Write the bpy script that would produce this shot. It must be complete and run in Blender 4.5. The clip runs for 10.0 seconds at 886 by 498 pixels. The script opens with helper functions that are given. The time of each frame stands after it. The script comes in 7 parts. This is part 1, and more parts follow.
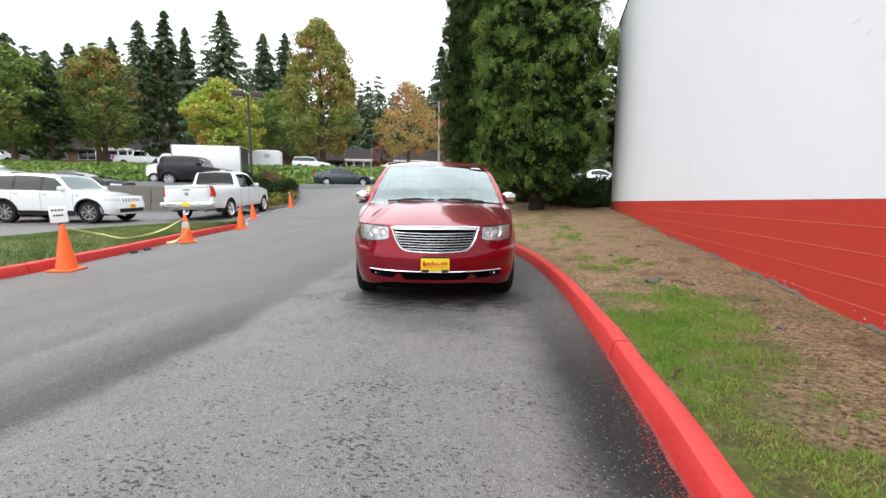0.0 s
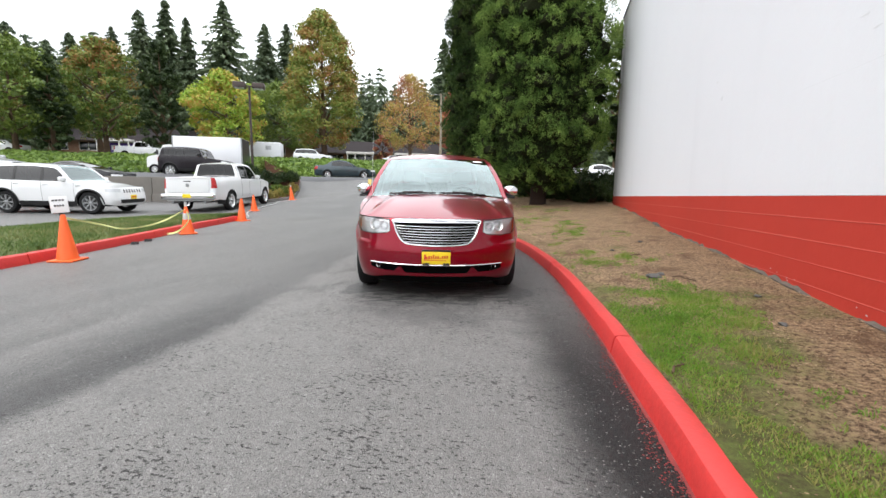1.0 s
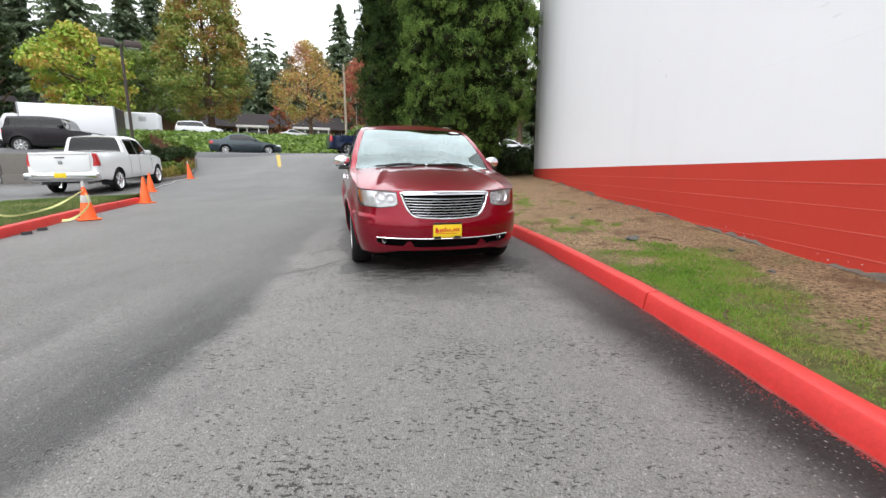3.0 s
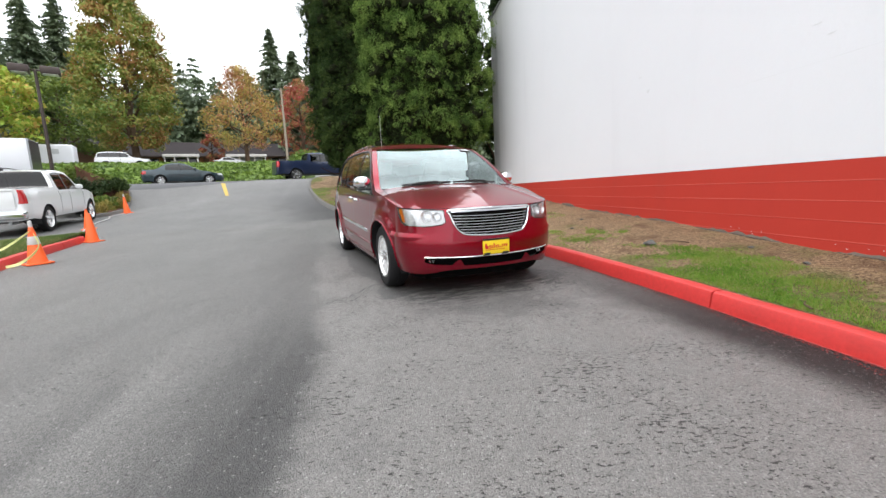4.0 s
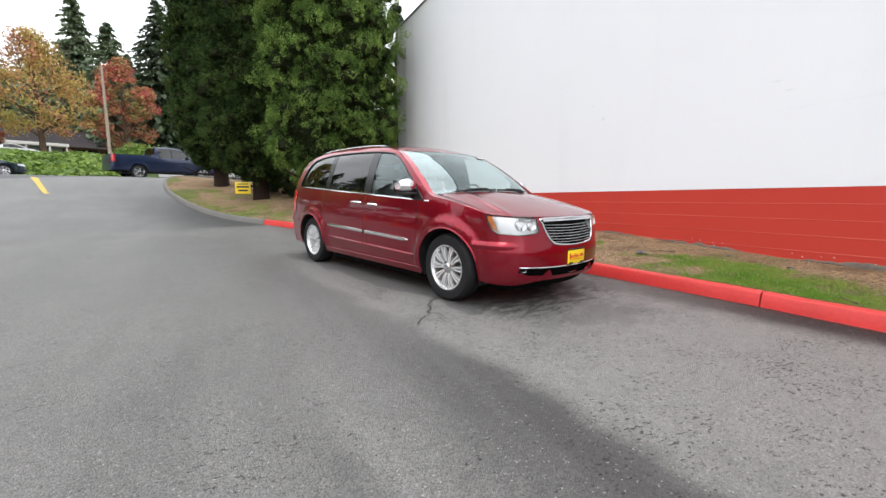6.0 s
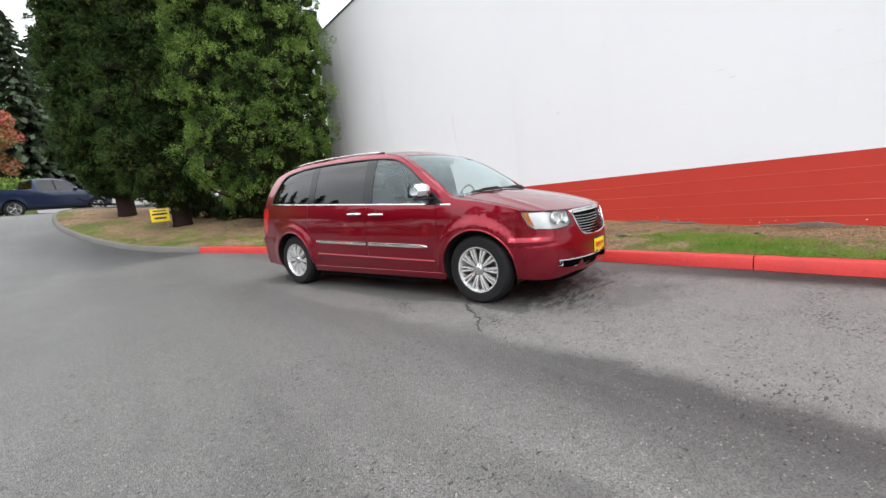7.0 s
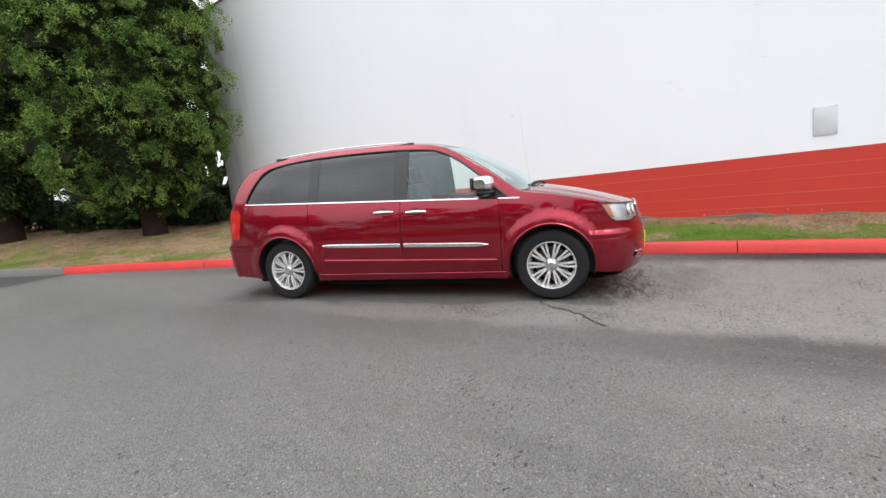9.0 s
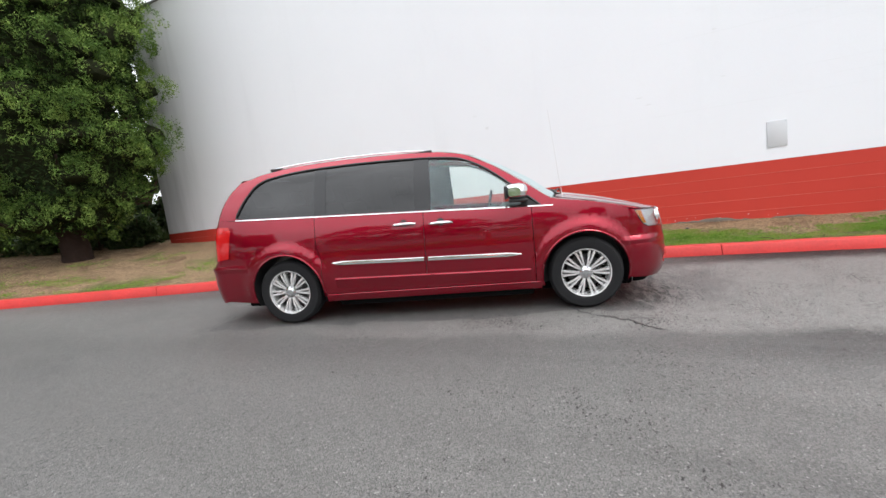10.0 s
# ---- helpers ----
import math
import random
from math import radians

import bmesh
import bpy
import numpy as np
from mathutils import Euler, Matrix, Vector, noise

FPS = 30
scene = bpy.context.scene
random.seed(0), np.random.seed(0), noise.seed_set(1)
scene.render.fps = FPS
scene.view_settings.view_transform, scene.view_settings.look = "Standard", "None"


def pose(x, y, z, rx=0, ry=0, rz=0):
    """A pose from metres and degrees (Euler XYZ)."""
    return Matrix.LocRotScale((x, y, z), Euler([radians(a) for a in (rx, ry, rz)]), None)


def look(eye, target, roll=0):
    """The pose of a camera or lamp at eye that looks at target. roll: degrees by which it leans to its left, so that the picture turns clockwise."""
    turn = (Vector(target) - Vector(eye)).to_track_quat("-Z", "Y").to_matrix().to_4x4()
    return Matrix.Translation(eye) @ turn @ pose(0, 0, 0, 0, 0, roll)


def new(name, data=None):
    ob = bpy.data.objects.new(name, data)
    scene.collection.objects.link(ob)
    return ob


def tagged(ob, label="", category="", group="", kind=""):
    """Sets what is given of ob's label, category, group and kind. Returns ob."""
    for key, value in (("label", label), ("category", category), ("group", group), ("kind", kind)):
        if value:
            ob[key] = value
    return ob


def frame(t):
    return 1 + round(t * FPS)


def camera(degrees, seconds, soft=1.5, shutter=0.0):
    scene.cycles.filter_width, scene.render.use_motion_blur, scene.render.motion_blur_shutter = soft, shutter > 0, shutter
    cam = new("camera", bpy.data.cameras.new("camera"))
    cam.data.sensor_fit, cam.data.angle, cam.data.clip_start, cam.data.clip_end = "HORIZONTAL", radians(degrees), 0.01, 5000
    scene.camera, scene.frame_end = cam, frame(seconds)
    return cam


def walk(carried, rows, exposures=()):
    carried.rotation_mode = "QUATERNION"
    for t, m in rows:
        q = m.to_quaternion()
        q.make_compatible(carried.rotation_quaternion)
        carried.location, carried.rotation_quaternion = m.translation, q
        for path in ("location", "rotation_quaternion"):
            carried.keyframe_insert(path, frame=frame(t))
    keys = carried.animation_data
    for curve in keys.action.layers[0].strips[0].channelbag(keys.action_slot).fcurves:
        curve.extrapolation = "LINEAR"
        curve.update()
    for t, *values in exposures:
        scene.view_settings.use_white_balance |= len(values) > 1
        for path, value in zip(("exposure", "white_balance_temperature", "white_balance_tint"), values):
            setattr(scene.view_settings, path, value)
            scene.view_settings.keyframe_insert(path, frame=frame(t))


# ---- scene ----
cam = camera(93.2, 10.0)
METRES, EYE, TILT, LEAN, TURN = 8.64, 1.192, 2.1, -1.3, 14.66
ROWS = [
    (0.0, 0.0, 0.0, 0.0, -0.16, -8.6, 1.08),
    (0.5, -0.0002, 0.0008, -0.0002, -0.08, -9.1, 1.06),
    (1.0, -0.0003, 0.0014, -0.0007, 0.03, -9.44, 0.61),
    (1.5, -0.004, 0.0017, -0.0022, -0.86, -10.29, -1.28),
    (2.0, -0.0336, 0.0026, -0.0051, -5.12, -12.86, -1.68),
    (2.5, -0.0753, 0.0103, -0.0051, -9.34, -13.42, -0.91),
    (4.0, -0.2399, 0.0746, -0.006, -21.59, -10.41, 3.31),
    (4.5, -0.2936, 0.1094, -0.0048, -26.8, -9.48, 2.45),
    (5.0, -0.352, 0.1468, -0.005, -33.65, -9.54, 3.22),
    (5.5, -0.4027, 0.1939, -0.0062, -37.11, -9.61, 0.65),
    (7.0, -0.5222, 0.3443, -0.0029, -53.09, -9.36, 4.97),
    (7.5, -0.5489, 0.4008, -0.0026, -57.65, -9.4, 6.66),
    (8.0, -0.5664, 0.4556, -0.0015, -61.26, -9.23, 4.14),
    (8.5, -0.5866, 0.5099, 0.0001, -67.21, -9.47, 4.96),
    (9.0, -0.592, 0.5675, -0.0006, -71.42, -10.0, 4.65),
    (9.5, -0.5976, 0.6244, 0.0007, -77.34, -8.96, 4.87),
    (10.0, -0.5934, 0.6808, 0.0004, -80.69, -8.67, 5.31),
]
walk(cam, [(t, pose(0, 0, EYE, TILT, LEAN, TURN) @ pose(METRES * x, METRES * y, METRES * z, 90 + pitch, roll, yaw)) for t, x, y, z, yaw, pitch, roll in ROWS])

# ---- world, sun, exposure ----
scene.view_settings.exposure = 0.0
world = bpy.data.worlds.new("world")
scene.world = world
world.use_nodes = True
wn, wl = world.node_tree.nodes, world.node_tree.links
sky = wn.new("ShaderNodeTexSky")
sky.sky_type, sky.sun_disc = "NISHITA", False
sky.sun_elevation, sky.sun_rotation = radians(48), radians(215)
sky.air_density, sky.dust_density = 1.2, 4.0
overcast = wn.new("ShaderNodeMixRGB")
overcast.inputs[0].default_value = 0.9
# an overcast dome, three times as bright overhead as at the horizon
up = wn.new("ShaderNodeSeparateXYZ")
wl.new(wn.new("ShaderNodeTexCoord").outputs["Generated"], up.inputs[0])
dome = wn.new("ShaderNodeMapRange")
dome.inputs[1].default_value, dome.inputs[2].default_value, dome.inputs[3].default_value, dome.inputs[4].default_value = 0.0, 1.0, 7.0, 20.0
wl.new(up.outputs[2], dome.inputs[0])
cloud = wn.new("ShaderNodeMixRGB")
cloud.blend_type = "MULTIPLY"
cloud.inputs[0].default_value = 1.0
cloud.inputs[2].default_value = (0.965, 0.99, 1.03, 1)
# uneven cloud
billow = wn.new("ShaderNodeTexNoise")
billow.inputs["Scale"].default_value, billow.inputs["Detail"].default_value = 2.6, 5.0
swell = wn.new("ShaderNodeMapRange")
swell.inputs[1].default_value, swell.inputs[2].default_value, swell.inputs[3].default_value, swell.inputs[4].default_value = 0.36, 0.64, 0.94, 1.42
uneven = wn.new("ShaderNodeMath")
uneven.operation = "MULTIPLY"
wl.new(billow.outputs[0], swell.inputs[0])
wl.new(dome.outputs[0], uneven.inputs[0]), wl.new(swell.outputs[0], uneven.inputs[1])
wl.new(uneven.outputs[0], cloud.inputs[1])
wl.new(cloud.outputs[0], overcast.inputs[2])
wl.new(sky.outputs[0], overcast.inputs[1])
wl.new(overcast.outputs[0], wn["Background"].inputs[0])
wn["Background"].inputs[1].default_value = 0.15
sun = new("sun", bpy.data.lights.new("sun", "SUN"))
sun.data.energy, sun.data.angle, sun.data.color = 0.9, radians(25), (1.0, 0.97, 0.93)
sun.matrix_world = look((-20, -30, 45), (0, 5, 0))

# ---- materials ----


def tree_of(name):
    m = bpy.data.materials.new(name)
    m.use_nodes = True
    nt = m.node_tree
    return m, nt, nt.nodes, nt.links, nt.nodes["Principled BSDF"]


def mth(nt, op, a, b=None, c=None, clamp=False):
    n = nt.nodes.new("ShaderNodeMath")
    n.operation, n.use_clamp = op, clamp
    for k, v in enumerate((a, b, c)):
        if v is None:
            continue
        if isinstance(v, (int, float)):
            n.inputs[k].default_value = v
        else:
            nt.links.new(v, n.inputs[k])
    return n.outputs[0]


def step(nt, v, lo, hi):
    n = nt.nodes.new("ShaderNodeMapRange")
    n.interpolation_type = "SMOOTHSTEP"
    nt.links.new(v, n.inputs[0])
    n.inputs[1].default_value, n.inputs[2].default_value = lo, hi
    return n.outputs[0]


def noi(nt, vec, scale, detail=4.0, rough=0.6):
    n = nt.nodes.new("ShaderNodeTexNoise")
    n.inputs["Scale"].default_value, n.inputs["Detail"].default_value, n.inputs["Roughness"].default_value = scale, detail, rough
    if vec is not None:
        nt.links.new(vec, n.inputs["Vector"])
    return n.outputs[0]


def mixc(nt, f, a, b, blend="MIX"):
    n = nt.nodes.new("ShaderNodeMixRGB")
    n.blend_type = blend
    for k, v in enumerate((f, a, b)):
        if isinstance(v, (int, float)):
            n.inputs[k].default_value = v
        elif isinstance(v, tuple):
            n.inputs[k].default_value = (*v, 1)
        else:
            nt.links.new(v, n.inputs[k])
    return n.outputs[0]


def bump(nt, h, strength, dist, bsdf):
    n = nt.nodes.new("ShaderNodeBump")
    n.inputs["Strength"].default_value, n.inputs["Distance"].default_value = strength, dist
    nt.links.new(h, n.inputs["Height"])
    nt.links.new(n.outputs[0], bsdf.inputs["Normal"])


def coord(nt, which="Object"):
    return nt.nodes.new("ShaderNodeTexCoord").outputs[which]


def position(nt):
    g = nt.nodes.new("ShaderNodeNewGeometry").outputs["Position"]
    s = nt.nodes.new("ShaderNodeSeparateXYZ")
    nt.links.new(g, s.inputs[0])
    return g, s.outputs[0], s.outputs[1], s.outputs[2]


def plain(name, color, rough=0.5, metal=0.0, var=0.12, scale=3.0, fine=60.0, relief=0.0, coat=0.0, spec=0.5, rvar=0.1, island=0.0):
    """Colour with variation at two scales, fine relief and uneven gloss."""
    m, nt, n, l, b = tree_of(name)
    c = coord(nt)
    big, small = noi(nt, c, scale), noi(nt, c, fine, 3)
    f = mth(nt, "MULTIPLY_ADD", small, 0.4, mth(nt, "MULTIPLY", big, 0.6))
    lo = tuple(v * (1 - var) for v in color)
    hi = tuple(min(1, v * (1 + var)) for v in color)
    col = mixc(nt, f, lo, hi)
    if island:
        r = n.new("ShaderNodeNewGeometry").outputs["Random Per Island"]
        col = mixc(nt, mth(nt, "MULTIPLY", r, island), col, tuple(v * 0.45 for v in color))
    l.new(col, b.inputs["Base Color"])
    l.new(mth(nt, "MULTIPLY_ADD", big, rvar, rough - rvar * 0.5, clamp=True), b.inputs["Roughness"])
    b.inputs["Metallic"].default_value = metal
    b.inputs["Specular IOR Level"].default_value = spec
    b.inputs["Coat Weight"].default_value, b.inputs["Coat Roughness"].default_value = coat, 0.04
    if relief:
        bump(nt, small, 0.6, relief, b)
    return m


def leafy(name, colours, rough=0.55, trans=0.25, patch=0.35, spec=0.3):
    """Leaf cards: each takes one of the colours; large patches shift them."""
    m, nt, n, l, b = tree_of(name)
    r = n.new("ShaderNodeNewGeometry").outputs["Random Per Island"]
    g = n.new("ShaderNodeNewGeometry").outputs["Position"]
    p = noi(nt, g, patch, 2)
    ramp = n.new("ShaderNodeValToRGB")
    els = ramp.color_ramp.elements
    while len(els) < len(colours):
        els.new(0.5)
    for k, c in enumerate(colours):
        els[k].position = 0.12 + 0.76 * k / max(1, len(colours) - 1)
        els[k].color = (*c, 1)
    f = mth(nt, "ADD", mth(nt, "MULTIPLY", r, 0.55), mth(nt, "MULTIPLY_ADD", p, 1.5, -0.5), clamp=True)
    l.new(f, ramp.inputs[0])
    l.new(ramp.outputs[0], b.inputs["Base Color"])
    b.inputs["Roughness"].default_value = rough
    b.inputs["Specular IOR Level"].default_value = spec
    t = n.new("ShaderNodeBsdfTranslucent")
    l.new(ramp.outputs[0], t.inputs[0])
    mx = n.new("ShaderNodeMixShader")
    mx.inputs[0].default_value = trans
    l.new(b.outputs[0], mx.inputs[1]), l.new(t.outputs[0], mx.inputs[2])
    l.new(mx.outputs[0], n["Material Output"].inputs[0])
    return m


def glassy(name, tint, gloss=0.02, ior=1.5, gain=1.6, mirror=(1.0, 1.0, 1.0)):
    m, nt, n, l, b = tree_of(name)
    t = n.new("ShaderNodeBsdfTransparent")
    t.inputs[0].default_value = (*tint, 1)
    g = n.new("ShaderNodeBsdfGlossy")
    g.inputs["Roughness"].default_value = gloss
    g.inputs["Color"].default_value = (*mirror, 1)
    f = n.new("ShaderNodeFresnel")
    f.inputs[0].default_value = ior
    mx = n.new("ShaderNodeMixShader")
    l.new(mth(nt, "MULTIPLY", f.outputs[0], gain, clamp=True), mx.inputs[0])
    l.new(t.outputs[0], mx.inputs[1]), l.new(g.outputs[0], mx.inputs[2])
    l.new(mx.outputs[0], n["Material Output"].inputs[0])
    return m


def asphalt():
    m, nt, n, l, b = tree_of("asphalt")
    g, x, y, z = position(nt)
    wig = mth(nt, "MULTIPLY_ADD", noi(nt, g, 1.3, 9, 0.75), 0.62, -0.31)
    xw = mth(nt, "ADD", x, wig)
    near = mth(nt, "SUBTRACT", 1.0, step(nt, y, 5.5, 9.0))
    # the joint with the worn strip drifts away from the kerb up the lane
    drift = mth(nt, "MULTIPLY", mth(nt, "MAXIMUM", mth(nt, "SUBTRACT", y, 2.6), 0.0), 0.17)
    xd = mth(nt, "ADD", xw, drift)
    right = step(nt, xd, -2.80, -2.55)
    # the worn old strip along the kerb, and the smoother patched lane beside it
    fine, mid, big = noi(nt, g, 150, 3, 0.7), noi(nt, g, 9, 4), noi(nt, g, 0.45, 4)
    vor = n.new("ShaderNodeTexVoronoi")
    vor.inputs["Scale"].default_value = 140
    l.new(g, vor.inputs["Vector"])
    hue = n.new("ShaderNodeSeparateColor")
    l.new(vor.outputs["Color"], hue.inputs[0])
    stone = hue.outputs[0]
    mp = n.new("ShaderNodeMapping")
    mp.inputs["Scale"].default_value = (1.5, 0.16, 1)
    mp.inputs["Rotation"].default_value = (0, 0, radians(-14))
    l.new(g, mp.inputs[0])
    streak = noi(nt, mp.outputs[0], 1.0, 5, 0.6)
    base = mixc(nt, mth(nt, "MULTIPLY_ADD", streak, 1.6, -0.3, clamp=True), (0.080, 0.078, 0.073), (0.158, 0.154, 0.146))
    # long tyre-polished bands along the lane
    band = mth(nt, "MULTIPLY", step(nt, xd, -3.75, -2.95), mth(nt, "SUBTRACT", 1.0, right))
    thin = mth(nt, "MULTIPLY", step(nt, mth(nt, "ADD", xd, mth(nt, "MULTIPLY", y, 0.05)), -4.06, -3.86), mth(nt, "SUBTRACT", 1.0, step(nt, mth(nt, "ADD", xd, mth(nt, "MULTIPLY", y, 0.05)), -3.80, -3.62)))
    band = mth(nt, "MAXIMUM", band, mth(nt, "MULTIPLY", thin, mth(nt, "MULTIPLY", step(nt, streak, 0.42, 0.62), 0.6)))
    band = mth(nt, "MULTIPLY", band, mth(nt, "MULTIPLY", mth(nt, "MULTIPLY_ADD", step(nt, y, 2.5, 4.8), -0.62, 1.0), mth(nt, "SUBTRACT", 1.0, step(nt, y, 7.0, 13.0))))
    band = mth(nt, "MULTIPLY", band, mth(nt, "MULTIPLY_ADD", step(nt, noi(nt, mp.outputs[0], 3.0, 6, 0.7), 0.3, 0.62), 0.4, 0.6))
    base = mixc(nt, mth(nt, "MULTIPLY", band, 0.94), base, (0.038, 0.037, 0.036))
    worn = mixc(nt, mid, (0.130, 0.125, 0.118), (0.192, 0.185, 0.175))
    base = mixc(nt, mth(nt, "MULTIPLY", right, near), base, worn)
    # small dark pits where stones have come out
    mq = n.new("ShaderNodeMapping")
    mq.inputs["Scale"].default_value = (0.8, 1.45, 1)
    l.new(g, mq.inputs[0])
    clump = mth(nt, "MULTIPLY_ADD", noi(nt, g, 1.5, 4, 0.6), 0.34, -0.17)
    clump = mth(nt, "ADD", clump, mth(nt, "MULTIPLY_ADD", mth(nt, "MULTIPLY", right, near), 0.045, -0.03))
    pits = mth(nt, "MAXIMUM", step(nt, mth(nt, "ADD", noi(nt, mq.outputs[0], 36, 5, 0.68), clump), 0.60, 0.625), step(nt, mth(nt, "ADD", noi(nt, mq.outputs[0], 14, 7, 0.78), clump), 0.65, 0.67))
    base = mixc(nt, mth(nt, "MULTIPLY", pits, 0.9), base, (0.020, 0.019, 0.018))
    # oil dropped where cars stop by the kerb
    ox, oy = mth(nt, "MULTIPLY_ADD", x, 1.0, 1.15), mth(nt, "MULTIPLY_ADD", y, 2.4, -9.1)
    oil = mth(nt, "ADD", mth(nt, "SQRT", mth(nt, "ADD", mth(nt, "MULTIPLY", ox, ox), mth(nt, "MULTIPLY", oy, oy))), mth(nt, "MULTIPLY_ADD", noi(nt, mq.outputs[0], 3.4, 6, 0.8), 3.4, -1.75))
    base = mixc(nt, mth(nt, "MULTIPLY", mth(nt, "SUBTRACT", 1.0, step(nt, oil, 0.35, 0.95)), 0.38), base, (0.04, 0.04, 0.041))
    beyond = step(nt, y, 4.6, 6.2)
    slope = mth(nt, "MULTIPLY_ADD", beyond, 0.134, 0.176)
    gut = mth(nt, "ADD", mth(nt, "MULTIPLY", y, slope), mth(nt, "MULTIPLY_ADD", wig, 0.55, x))
    gut = step(nt, mth(nt, "ADD", gut, mth(nt, "MULTIPLY", beyond, -0.46)), 0.26, 0.74)
    gut = mth(nt, "MULTIPLY", gut, mth(nt, "MULTIPLY_ADD", step(nt, y, 2.6, 5.0), -0.55, 1.0))
    gut = mth(nt, "MULTIPLY", gut, mth(nt, "SUBTRACT", 1.0, step(nt, y, 9.0, 16.0)))
    base = mixc(nt, mth(nt, "MULTIPLY", gut, 0.95), base, (0.014, 0.014, 0.014))
    # a darker, older stretch of the lane beyond
    old = mth(nt, "MULTIPLY", step(nt, y, 5.0, 7.2), mth(nt, "SUBTRACT", 1.0, step(nt, y, 10.5, 14.0)))
    old = mth(nt, "MULTIPLY", old, step(nt, noi(nt, mp.outputs[0], 2.0, 5, 0.65), 0.30, 0.58))
    base = mixc(nt, mth(nt, "MULTIPLY", old, 0.4), base, (0.085, 0.083, 0.080))
    # shade and damp under the van painted over its footprint, with a wavy rim
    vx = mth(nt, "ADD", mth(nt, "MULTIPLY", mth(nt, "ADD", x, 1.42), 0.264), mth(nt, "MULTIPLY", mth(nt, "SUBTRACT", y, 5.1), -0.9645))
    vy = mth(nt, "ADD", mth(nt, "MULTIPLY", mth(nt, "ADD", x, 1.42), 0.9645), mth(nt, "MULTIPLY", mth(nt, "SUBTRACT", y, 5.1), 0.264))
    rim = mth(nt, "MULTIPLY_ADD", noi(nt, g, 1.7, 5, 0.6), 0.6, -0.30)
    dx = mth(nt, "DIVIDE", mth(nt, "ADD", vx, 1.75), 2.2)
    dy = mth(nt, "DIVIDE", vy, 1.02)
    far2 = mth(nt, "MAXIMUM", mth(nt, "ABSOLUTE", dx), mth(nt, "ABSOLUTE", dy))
    shade_damp = mth(nt, "SUBTRACT", 1.0, step(nt, mth(nt, "ADD", far2, rim), 1.0, 1.05))
    base = mixc(nt, mth(nt, "MULTIPLY", shade_damp, 0.6), base, (0.035, 0.035, 0.036))
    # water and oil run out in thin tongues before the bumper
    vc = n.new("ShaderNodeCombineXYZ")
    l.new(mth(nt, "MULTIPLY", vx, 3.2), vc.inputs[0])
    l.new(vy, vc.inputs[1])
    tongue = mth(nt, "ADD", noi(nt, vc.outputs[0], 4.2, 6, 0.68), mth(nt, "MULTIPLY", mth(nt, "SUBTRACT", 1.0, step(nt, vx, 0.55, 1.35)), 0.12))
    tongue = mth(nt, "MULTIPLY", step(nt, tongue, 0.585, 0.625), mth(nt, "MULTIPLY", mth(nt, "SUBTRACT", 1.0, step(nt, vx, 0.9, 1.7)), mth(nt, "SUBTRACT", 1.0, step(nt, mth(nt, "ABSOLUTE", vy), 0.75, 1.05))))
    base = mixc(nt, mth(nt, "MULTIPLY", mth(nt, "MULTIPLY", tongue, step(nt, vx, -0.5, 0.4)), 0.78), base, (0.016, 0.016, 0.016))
    # oil and damp stains
    stain = step(nt, noi(nt, g, 0.9, 5, 0.65), 0.56, 0.75)
    base = mixc(nt, mth(nt, "MULTIPLY", stain, 0.35), base, (0.04, 0.04, 0.042))
    # the ramp beyond the cross seam is of another, finer laying
    seam = mth(nt, "MULTIPLY_ADD", x, -0.37, y)
    far = step(nt, seam, 16.45, 16.55)
    base = mixc(nt, mth(nt, "MULTIPLY", far, 0.45), base, (0.09, 0.09, 0.09))
    # the ramp is damp and dark along its kerb
    edge = mth(nt, "ADD", mth(nt, "MULTIPLY_ADD", y, 0.385, -2.62), mth(nt, "MULTIPLY_ADD", wig, 1.2, x))
    wet = mth(nt, "MULTIPLY", mth(nt, "MULTIPLY", step(nt, edge, -3.6, -0.6), step(nt, seam, 16.4, 16.6)), mth(nt, "SUBTRACT", 1.0, step(nt, y, 22.0, 27.0)))
    base = mixc(nt, mth(nt, "MULTIPLY", wet, 0.75), base, (0.028, 0.028, 0.028))
    # single stones of the aggregate, rougher on the old strip
    rough_zone = mth(nt, "MULTIPLY_ADD", mth(nt, "MULTIPLY", right, near), -0.25, 0.95)
    val = mth(nt, "ADD", mth(nt, "MULTIPLY_ADD", stone, 1.1, -0.5), mth(nt, "MULTIPLY_ADD", fine, 2.6, -1.3))
    gain = mth(nt, "MULTIPLY_ADD", mth(nt, "MULTIPLY", val, rough_zone), 0.85, 1.0)
    gain = mth(nt, "MAXIMUM", gain, 0.25)
    gc = n.new("ShaderNodeCombineColor")
    for k in range(3):
        l.new(gain, gc.inputs[k])
    col = mixc(nt, 1.0, base, gc.outputs[0], "MULTIPLY")
    chip = mth(nt, "MULTIPLY", step(nt, stone, 0.984, 0.995), 0.5)
    chip = mth(nt, "MAXIMUM", chip, mth(nt, "MULTIPLY", mth(nt, "MULTIPLY", step(nt, stone, 0.965, 0.985), gut), 0.38))
    col = mixc(nt, chip, col, (0.42, 0.41, 0.39))
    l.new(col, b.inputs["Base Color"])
    l.new(mth(nt, "MULTIPLY_ADD", big, -0.25, 0.68), b.inputs["Roughness"])
    l.new(mth(nt, "MULTIPLY_ADD", mth(nt, "MAXIMUM", gut, mth(nt, "MULTIPLY", pits, 0.8)), -0.42, 0.6), b.inputs["Specular IOR Level"])
    bump(nt, mth(nt, "ADD", fine, mth(nt, "MULTIPLY", vor.outputs["Distance"], -0.8)), 0.8, 0.008, b)
    return m


